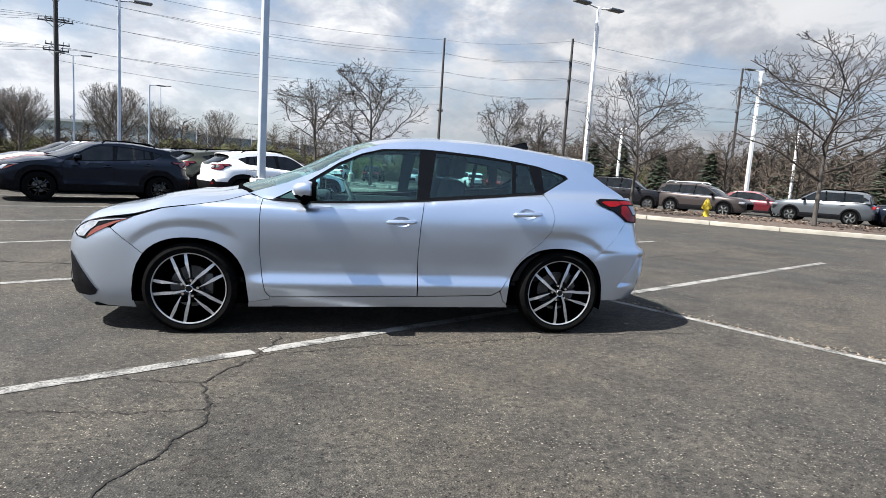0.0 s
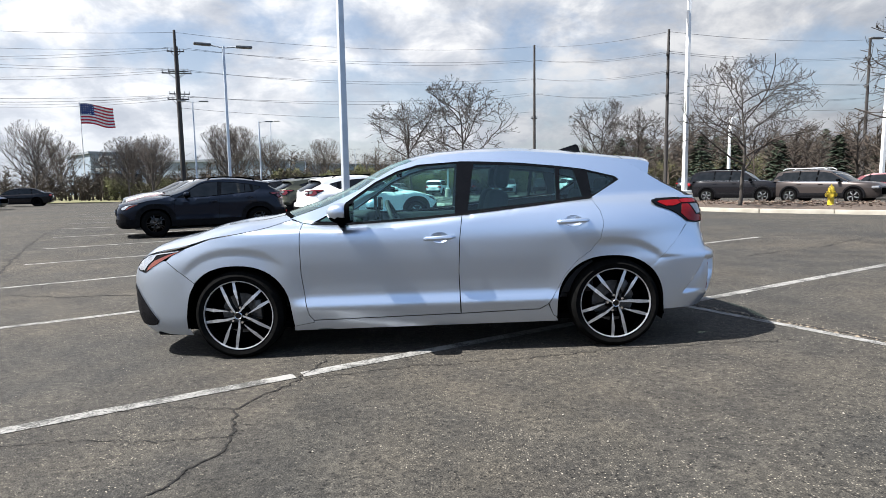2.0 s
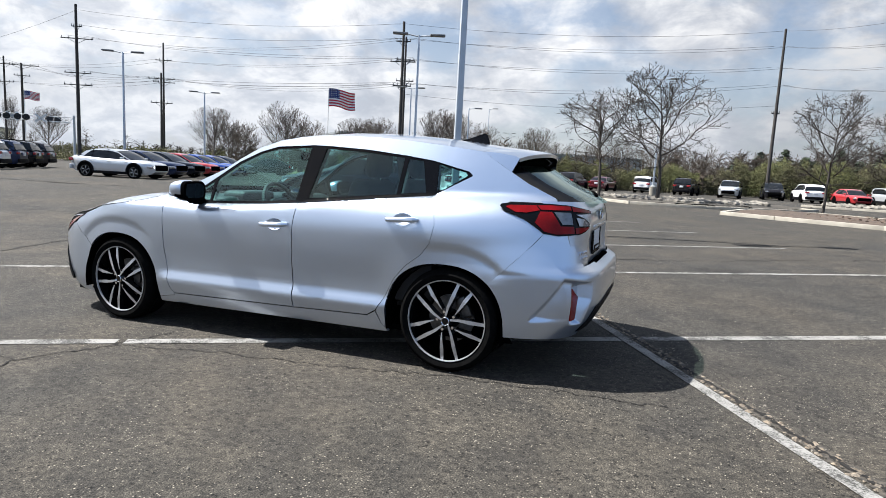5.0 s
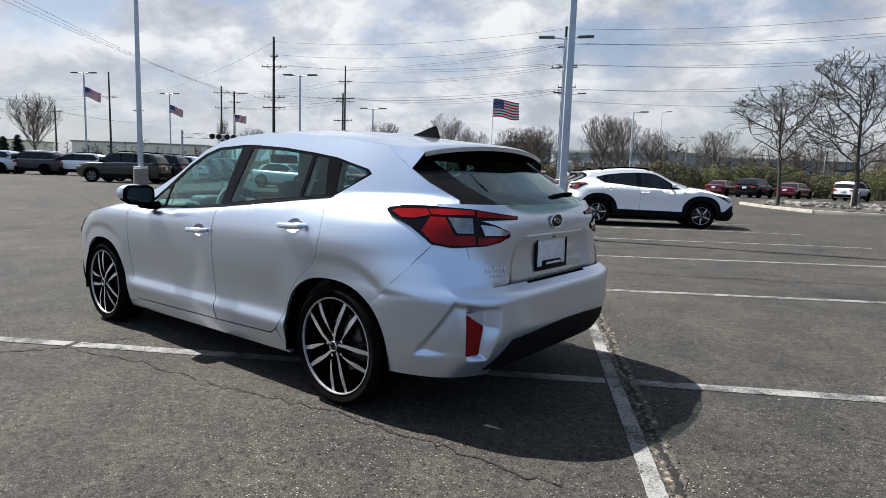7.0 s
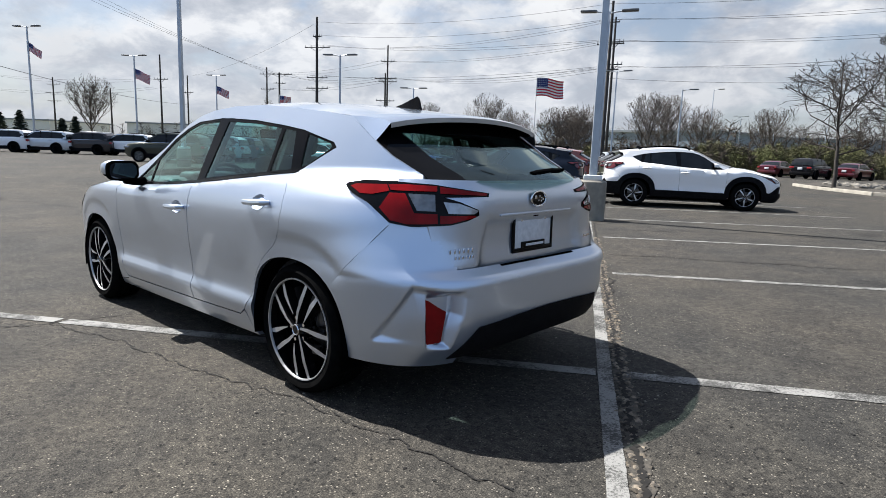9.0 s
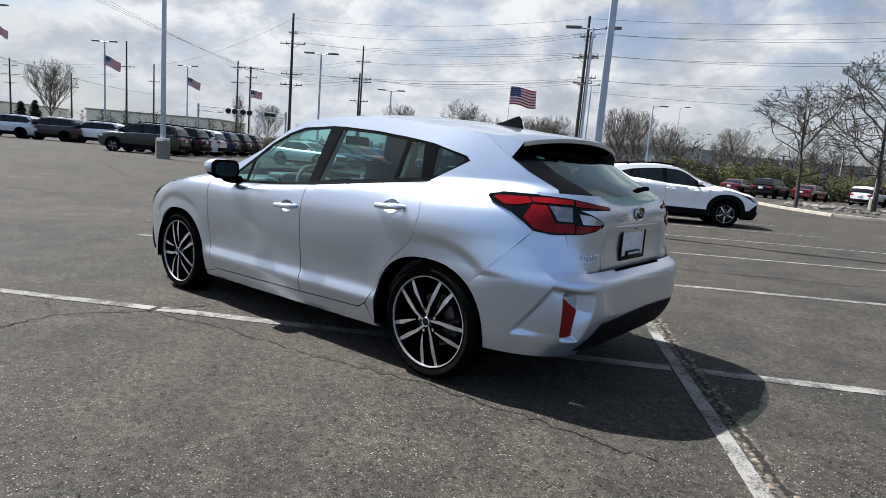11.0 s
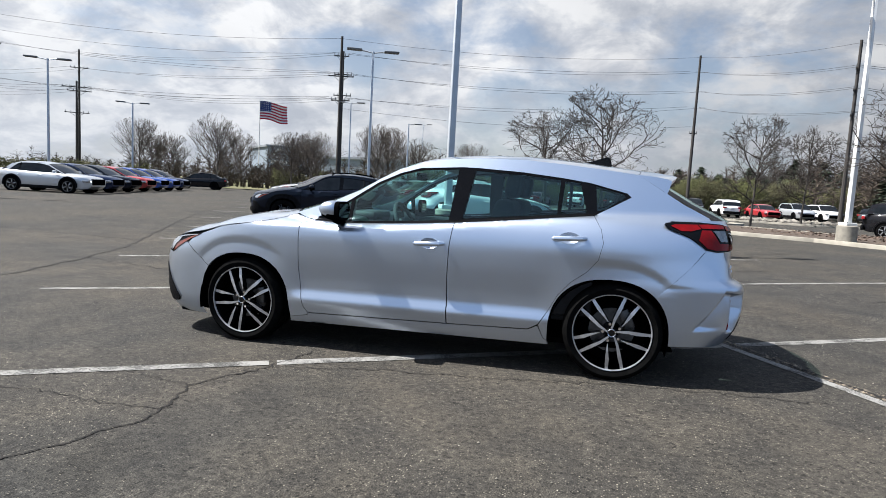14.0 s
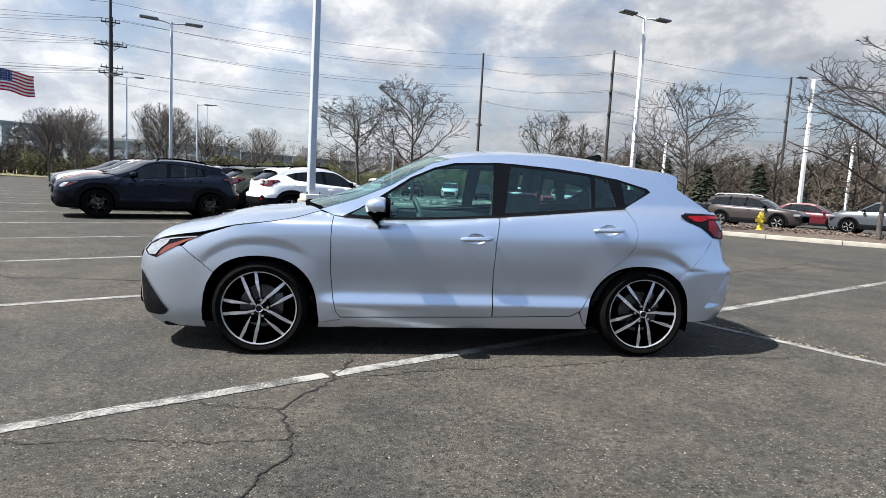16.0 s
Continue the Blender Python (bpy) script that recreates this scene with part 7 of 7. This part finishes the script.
# ---- far buildings ----
def shed(x0, y0, x1, y1, depth, h, wall, label, bays=8, band=None):
    """A long low hall: wall panels, a parapet, windows."""
    a, b = Vector((x0, y0, 0)), Vector((x1, y1, 0))
    d = b - a
    ln = d.length
    b_ = thing("building", Matrix.Translation(a) @ Matrix.Rotation(math.atan2(d.y, d.x), 4, "Z"), label, "building")
    part("wall", bm_box((ln, depth, h), (ln / 2, depth / 2, h / 2)), wall, b_, smooth=False)
    part("roof", bm_box((ln + 0.8, depth + 0.8, 0.5), (ln / 2, depth / 2, h + 0.25)), M["sign_grey"], b_, smooth=False)
    for k in range(bays):
        c = ln * (k + 0.5) / bays
        w = part("window", bm_box((ln / bays * 0.6, 0.2, h * 0.22), (c, -0.06, h * 0.42)), M["far_glass"], b_, smooth=False)
        part("sill", bm_box((ln / bays * 0.64, 0.3, 0.15), (c, -0.12, h * 0.30)), M["white_wall"], w, smooth=False)
    if band:
        part("sign_band", bm_box((ln * 0.96, 0.25, h * 0.3), (ln / 2, -0.15, h * 0.83)), band, b_, smooth=False)
    return b_


shed(-79, 128, -71, 136, 20, 9.3, M["cladding_wall"], "grey showroom with a dark sign band", 3, M["sign_grey"])
oval = thing("wall_sign", Matrix.Translation((-76.4, 129.6, 7.7)) @ Matrix.Rotation(math.atan2(8, 8), 4, "Z"), "oval ring emblem and a plain bar on the showroom", "sign")
part("emblem", bm_tube([(1.6 * math.cos(a), -0.35, 1.0 * math.sin(a)) for a in np.linspace(0, 6.2832, 25)], 0.12, 6, caps=False), M["white_wall"], oval)
part("bar", bm_box((4.6, 0.1, 0.7), (0, -0.35, -2.0)), M["white_wall"], oval)
shed(-68, 150, -10, 196, 30, 7.6, M["cladding_wall"], "long low pale blue-grey warehouse", 14)
shed(-66, 128, -38, 124, 20, 7.0, M["cladding_wall"], "pale blue-grey metal hall with a flat roof", 5)
shed(-214, 76, -182, 104, 30, 7.0, M["white_wall"], "long white industrial hall in the distance", 8)
shed(-300, 20, -240, 60, 30, 7.0, M["white_wall"], "long white industrial hall in the distance", 10)


# ---- other parked cars ----
def car_shape(kind):
    """Length, width, height, and the side line of the lower body and of the cabin."""
    if kind == "suv":
        return 4.75, 1.88, 1.72, [(-2.36, 0.45, 0.80), (-2.25, 0.30, 0.98), (-1.9, 0.26, 1.06), (-1.0, 0.25, 1.13), (0.5, 0.25, 1.15), (1.7, 0.27, 1.17), (2.2, 0.30, 1.12), (2.36, 0.42, 0.95)], [(-1.15, 1.12), (-0.30, 1.66), (0.2, 1.71), (1.3, 1.70), (1.95, 1.62), (2.22, 1.15)]
    if kind == "wagon":
        return 4.85, 1.86, 1.66, [(-2.42, 0.42, 0.76), (-2.3, 0.28, 0.90), (-1.9, 0.25, 0.98), (-1.05, 0.24, 1.04), (0.5, 0.24, 1.07), (1.8, 0.26, 1.10), (2.3, 0.30, 1.05), (2.42, 0.42, 0.90)], [(-1.2, 1.03), (-0.35, 1.54), (0.2, 1.62), (1.4, 1.60), (1.95, 1.54), (2.3, 1.08)]
    if kind == "van":
        return 4.6, 1.85, 1.80, [(-2.3, 0.5, 0.90), (-2.2, 0.35, 1.02), (-1.6, 0.30, 1.08), (-0.9, 0.30, 1.10), (0.5, 0.30, 1.12), (2.0, 0.30, 1.12), (2.3, 0.35, 1.08)], [(-0.95, 1.10), (-0.45, 1.76), (0.2, 1.80), (1.6, 1.80), (2.2, 1.78), (2.28, 1.10)]
    return 4.65, 1.82, 1.46, [(-2.32, 0.38, 0.66), (-2.2, 0.25, 0.78), (-1.8, 0.21, 0.85), (-1.0, 0.20, 0.93), (0.3, 0.20, 0.96), (1.5, 0.22, 1.02), (2.1, 0.26, 1.05), (2.32, 0.40, 0.95)], [(-1.15, 0.92), (-0.30, 1.36), (0.2, 1.45), (0.8, 1.44), (1.3, 1.33), (1.85, 1.04)]


def parked_car(x, y, heading, kind, paint_key, label, group="parked cars", up=0.0, fine=False):
    """A parked car with its nose towards heading (degrees from +x)."""
    ln, wd, ht, low, cab = car_shape(kind)
    car = thing("parked_car", Matrix.Translation(on_lot(x, y, up)) @ Matrix.Rotation(radians(heading + 180), 4, "Z"), label, "car", group)
    P = M[paint_key]
    w = wd / 2
    bottom, top = pchip([(a, b) for a, b, c in low]), pchip([(a, c) for a, b, c in low])
    xs = np.linspace(low[0][0], low[-1][0], 26)
    rows = []
    for v in xs:
        e = min(1.0, (1 - (abs(v) / (ln / 2 + 0.02)) ** 7)) ** 0.35 if abs(v) < ln / 2 + 0.02 else 0.6
        ww = w * max(0.70, e)
        b, t = float(bottom(v)), float(top(v))
        half = [(0, b), (ww * 0.90, b), (ww * 0.97, b + 0.12), (ww * 0.975, b + 0.28), (ww, b + (t - b) * 0.62), (ww * 0.985, t - 0.07), (ww * 0.90, t - 0.005), (ww * 0.5, t + 0.025), (0, t + 0.035)]
        rows.append([(v, -q, z) for q, z in half] + [(v, q, z) for q, z in half[-2::-1]])
    body = sheet("body", rows, P, car)
    for r in (rows[0], rows[-1]):
        bm = bmesh.new()
        bm.faces.new([bm.verts.new(p) for p in r[1:-1]])
        part("end_panel", bm, P, body, smooth=False)
    roof = pchip(cab)
    cx = np.linspace(cab[0][0], cab[-1][0], 22)
    base = lambda v: float(top(v)) - 0.02
    glass, caps = [], []
    for v in cx:
        z, b = float(roof(v)), base(v)
        f = max(0.0, min(1.0, (z - b) / (ht - 1.0)))
        wt = w * (0.90 - 0.17 * f)
        glass.append([(v, -w * 0.90, b), (v, -(w * 0.90 + wt) / 2 - 0.01, (b + z) / 2), (v, -wt, z - 0.02), (v, -wt * 0.6, z + 0.01), (v, 0, z + 0.02), (v, wt * 0.6, z + 0.01), (v, wt, z - 0.02), (v, (w * 0.90 + wt) / 2 + 0.01, (b + z) / 2), (v, w * 0.90, b)])
    cabin_ob = sheet("cabin_glass", glass, M["far_glass"], body)
    flat = [(r, v) for r, v in zip(glass, cx) if cab[1][0] - 0.12 <= v <= cab[-2][0] + 0.12]
    eave = lambda a, b: tuple(p + (q - p) * 0.70 for p, q in zip(a, b))
    roof_rows = [[(p[0], p[1] * 1.006, p[2] + 0.008) for p in (eave(r[1], r[2]), *r[2:7], eave(r[7], r[6]))] for r, v in flat]
    sheet("roof", roof_rows, P, body)

    def pillar(x0, x1, width, mat):
        for s in (-1, 1):
            z0, z1 = base(x0), float(roof(x1)) - 0.03
            f = max(0.0, min(1.0, (z1 - z0) / (ht - 1.0)))
            y0, y1 = s * w * 0.905, s * (w * (0.90 - 0.17 * f) + 0.012)
            bm = bmesh.new()
            vs = [bm.verts.new(q) for q in ((x0 - width, y0, z0), (x0 + width, y0, z0), (x1 + width, y1, z1), (x1 - width, y1, z1), (x0 - width, y0 - s * 0.03, z0), (x0 + width, y0 - s * 0.03, z0), (x1 + width, y1 - s * 0.03, z1), (x1 - width, y1 - s * 0.03, z1))]
            for q in ((0, 1, 2, 3), (0, 4, 5, 1), (3, 2, 6, 7), (0, 3, 7, 4), (1, 5, 6, 2)):
                bm.faces.new([vs[k] for k in q])
            part("pillar", bm, mat, body, smooth=False)
    pillar(cab[0][0] + 0.04, cab[1][0] + 0.02, 0.05, P)
    pillar(0.22, 0.16, 0.035, M["trim"])
    pillar(cab[-1][0] - 0.22, cab[-2][0] - 0.05, 0.13, P)
    pillar(1.02, 0.98, 0.03, M["trim"])
    if kind in ("suv", "wagon"):
        for s in (-1, 1):
            part("window_trim", bm_tube([(v, s * (w * 0.905 + 0.004), base(v) + 0.012) for v in np.linspace(cab[0][0] + 0.1, cab[-1][0] - 0.3, 8)], 0.012, 5), M["chrome"], body)
            part("door_cladding", bm_box((ln * 0.40, 0.035, 0.17), (-0.02, s * (w * 0.99), float(bottom(0)) + 0.17), 0.012), M["cladding"], body)
    # lamps, plate, lower trim, mirrors
    zt = float(top(2.2))
    for s in (-1, 1):
        part("tail_lamp", bm_box((0.14, 0.36, 0.16), (ln / 2 - 0.075, s * (w - 0.27), zt - 0.17), 0.03), M["far_lens"], body)
        part("headlamp", bm_box((0.30, 0.34, 0.13), (-ln / 2 + 0.20, s * (w - 0.27), float(top(-2.1)) - 0.19), 0.04), M["clear_lens"], body)
        m = part("side_mirror", bm_box((0.14, 0.20, 0.13), (-0.78, s * (w + 0.08), float(top(-0.8)) + 0.06), 0.04), P if kind == "sedan" else M["trim"], body)
        for v in (-0.35, 0.62):
            part("door_handle", bm_box((0.2, 0.03, 0.03), (v + 0.35, s * (w + 0.004), float(top(0)) - 0.14), 0.01), P, body)
        part("sill_trim", bm_box((ln * 0.52, 0.05, 0.14), (0, s * (w * 0.965), float(bottom(0)) + 0.06), 0.02), M["cladding"], body)
        if kind in ("suv", "wagon"):
            part("roof_rail", bm_tube([(cab[1][0] + 0.2, s * w * 0.66, ht - 0.03), (cab[1][0] + 0.35, s * w * 0.66, ht + 0.05), (cab[-2][0] - 0.25, s * w * 0.64, ht + 0.04), (cab[-2][0] - 0.1, s * w * 0.64, ht - 0.05)], 0.022, 6), M["trim"] if paint_key != "brown" else M["pale"], body)
    part("rear_bumper", bm_box((0.12, wd * 0.86, 0.26), (ln / 2 - 0.05, 0, 0.48), 0.04), M["cladding"] if kind != "sedan" else P, body)
    part("front_grille", bm_box((0.10, wd * 0.62, 0.30), (-ln / 2 + 0.03, 0, 0.58), 0.04), M["trim"], body)
    part("plate_panel", bm_box((0.03, 0.36, 0.18), (ln / 2 + 0.005, 0, zt - 0.25), 0.01), M["plate"], body)
    r = 0.355 if kind != "sedan" else 0.33
    for v in (-ln * 0.29, ln * 0.285):
        for s in (-1, 1):
            # flat black disc on the flank stands for the shaded wheel well
            well = bm_lathe([(0.001, 0.0), (r + 0.06, 0.0)], 24)
            part("wheel_arch", well, M["trim"], body, m=Matrix.Translation((v, s * (w + 0.004), r + 0.03)))
            if kind != "sedan" or fine:
                part("arch_cladding", arch_ring(r + 0.045, r + 0.125, 0.035), M["cladding"], body, m=Matrix.Translation((v, s * (w - 0.012), r + 0.03)))
            place = pose(v, s * (w - 0.095), r, 0, 37 * (v > 0), 0 if s < 0 else 180)
            if fine:
                if "wheel" not in FINE:
                    FINE["wheel"] = wh = hatch_wheel("cross", 0.35, 0.22, 0.24)
                    wh.parent = car
                    wh.matrix_local = place
                else:
                    wh = copy_thing(FINE["wheel"], place)
                    wh.parent = car
                continue
            wh = new("wheel")
            wh.parent = car
            wh.matrix_local = place
            part("tyre", bm_lathe([(0.21, -0.10), (r - 0.03, -0.115), (r, -0.08), (r, 0.08), (r - 0.03, 0.11)], 24), M["rubber"], wh)
            rim = part("rim", bm_lathe([(0.001, -0.085), (0.19, -0.085), (0.215, -0.105)], 20), M["rim_black"], wh)
            spokes = bmesh.new()
            for k in range(5):
                for off in (-0.16, 0.16):
                    a = math.radians(72 * k + 18) + off
                    at = [Vector((q * math.cos(a + e), -0.098, q * math.sin(a + e))) for q, e in ((0.03, -0.3), (0.205, -0.065), (0.205, 0.065), (0.03, 0.3))]
                    spokes.faces.new([spokes.verts.new(p) for p in at])
                    spokes.faces.new([spokes.verts.new(p + Vector((0, 0.012, 0))) for p in at[::-1]])
            part("spokes", spokes, M["alloy"], rim, smooth=False)
    return car


FINE = {}


def arch_ring(r0, r1, thick):
    """Half a ring of plastic over a wheel, standing proud of the flank."""
    bm = bmesh.new()
    rows = []
    for k in range(19):
        a = radians(-12 + 204 * k / 18)
        c, z = math.cos(a), math.sin(a)
        rows.append([bm.verts.new((q * c, y, q * z)) for q, y in ((r0, -thick), (r0, thick), (r1 - 0.012, thick), (r1, 0.0), (r1 - 0.012, -thick))])
    for p, q in zip(rows, rows[1:]):
        for k in range(5):
            bm.faces.new((p[k], p[(k + 1) % 5], q[(k + 1) % 5], q[k]))
    bm.faces.new(rows[0])
    bm.faces.new(rows[-1][::-1])
    return bm


BAY = math.degrees(math.atan2(0.491, 0.871))


def crossover(u, v, facing, key, style, label):
    x, y = bay(u, v)
    m = Matrix.Translation(on_lot(x, y)) @ Matrix.Rotation(radians(BAY + (0 if facing < 0 else 180)), 4, "Z")
    return build_hatchback(m, M[key], label, "crossovers in the bays", style, 0.075, True, False, True)


crossover(-2.25, 14.3, -1, "slate", "black", "dark slate-grey crossover with black cladding and wheels")
crossover(-1.98, 17.3, -1, "orange", "cross", "orange-red crossover with black cladding parked nose out")
crossover(-1.95, 20.3, -1, "white", "cross", "white crossover with black cladding and roof rails")
crossover(-2.0, 23.3, -1, "grey", "cross", "grey crossover with black cladding and roof rails")
crossover(2.45, 13.85, 1, "white", "cross", "white crossover with black cladding and two-tone wheels")
crossover(2.4, 16.9, 1, "olive", "cross", "olive-green crossover with black cladding and roof rails")
crossover(2.4, 19.95, 1, "black_paint", "cross", "black crossover with roof rails in its bay")
crossover(2.3, 23.0, 1, "pale", "cross", "pale silver crossover with roof rails in its bay")

parked_car(-32.4, 12.9, -139, "suv", "olive", "large olive-green family wagon with silver wheels", "cars along the drive", fine=True)
for k, (c, n) in enumerate((("black_paint", "black"), ("white", "white"), ("navy", "dark blue"), ("black_paint", "black"), ("brown", "brown"))):
    parked_car(-34.0 - 1.8 * k, 15.1 + 2.2 * k, -141, "suv", c, n + " off-road wagon backed up along the drive", "cars along the drive", fine=k < 2)
parked_car(-25.0, 18.9, 15, "sedan", "pale", "pale silver saloon with dark lower trim heading a row", "row of saloons", fine=True)
for k, (c, n) in enumerate((("navy", "dark blue"), ("slate", "dark grey"), ("red", "red"), ("blue", "bright blue"), ("blue", "bright blue"), ("navy", "dark blue"))):
    parked_car(-26.1 - 1.05 * k, 21.35 + 2.45 * k, 15, "sedan", c, n + " saloon parked in a row", "row of saloons", fine=k < 1)
parked_car(-33.6, 41.8, 205, "sedan", "black_paint", "black saloon standing alone near the trees")
for x, y, c, n in ((-55.0, 6.7, "slate", "dark grey"), (-52.9, 8.9, "white", "white"), (-51.0, 11.2, "pale", "silver"), (-49.2, 13.5, "brown", "brown"), (-47.6, 15.9, "white", "white"), (-46.2, 18.4, "slate", "dark grey"), (-57, 4.2, "olive", "olive")):
    parked_car(x, y, -136, "suv", c, n + " off-road wagon in a long row", "far row of cars")
for x, y, h, k, c, n in ((-11.0, 59.5, 81, "sedan", "dark_red", "dark red saloon"), (-7.7, 56.5, 81, "suv", "black_paint", "black off-road wagon with roof rails"), (-5.2, 61.0, 78, "sedan", "dark_red", "dark red low saloon"), (-0.8, 61.5, 78, "suv", "white", "white off-road wagon"), (3.0, 62.8, 78, "suv", "black_paint", "black off-road wagon"), (7.0, 61.2, 262, "suv", "pale", "silver off-road wagon"), (11.0, 63.7, 268, "suv", "black_paint", "black off-road wagon"), (13.5, 60.3, 96, "suv", "white", "white off-road wagon"), (17.3, 61.5, 282, "sedan", "red", "bright red saloon"), (20.7, 62.7, 279, "suv", "pale", "pale silver boxy wagon"), (23.4, 63.4, 277, "suv", "white", "white hatch-backed wagon"), (28.0, 61.0, 20, "wagon", "grey", "grey older estate car"), (20.0, 38.0, -20, "suv", "black_paint", "black off-road wagon")):
    parked_car(x, y, h, k, c, n + " parked by the hedge", "cars by the hedge")
for x, y, h, k, c, n in ((16.0, 27.6, -36, "suv", "black_paint", "black off-road wagon"), (19.0, 24.6, -52, "wagon", "brown", "dark brown estate car with roof rails"), (24.6, 27.6, -52, "sedan", "dark_red", "dark red car"), (25.0, 22.9, 128, "suv", "grey", "grey off-road wagon"), (29.4, 21.8, 144, "suv", "black_paint", "black off-road wagon"), (28.6, 20.2, 135, "wagon", "slate", "dark slate saloon")):
    parked_car(x, y, h, k, c, n + " behind the mulch bed", "cars behind the bed", fine=True)
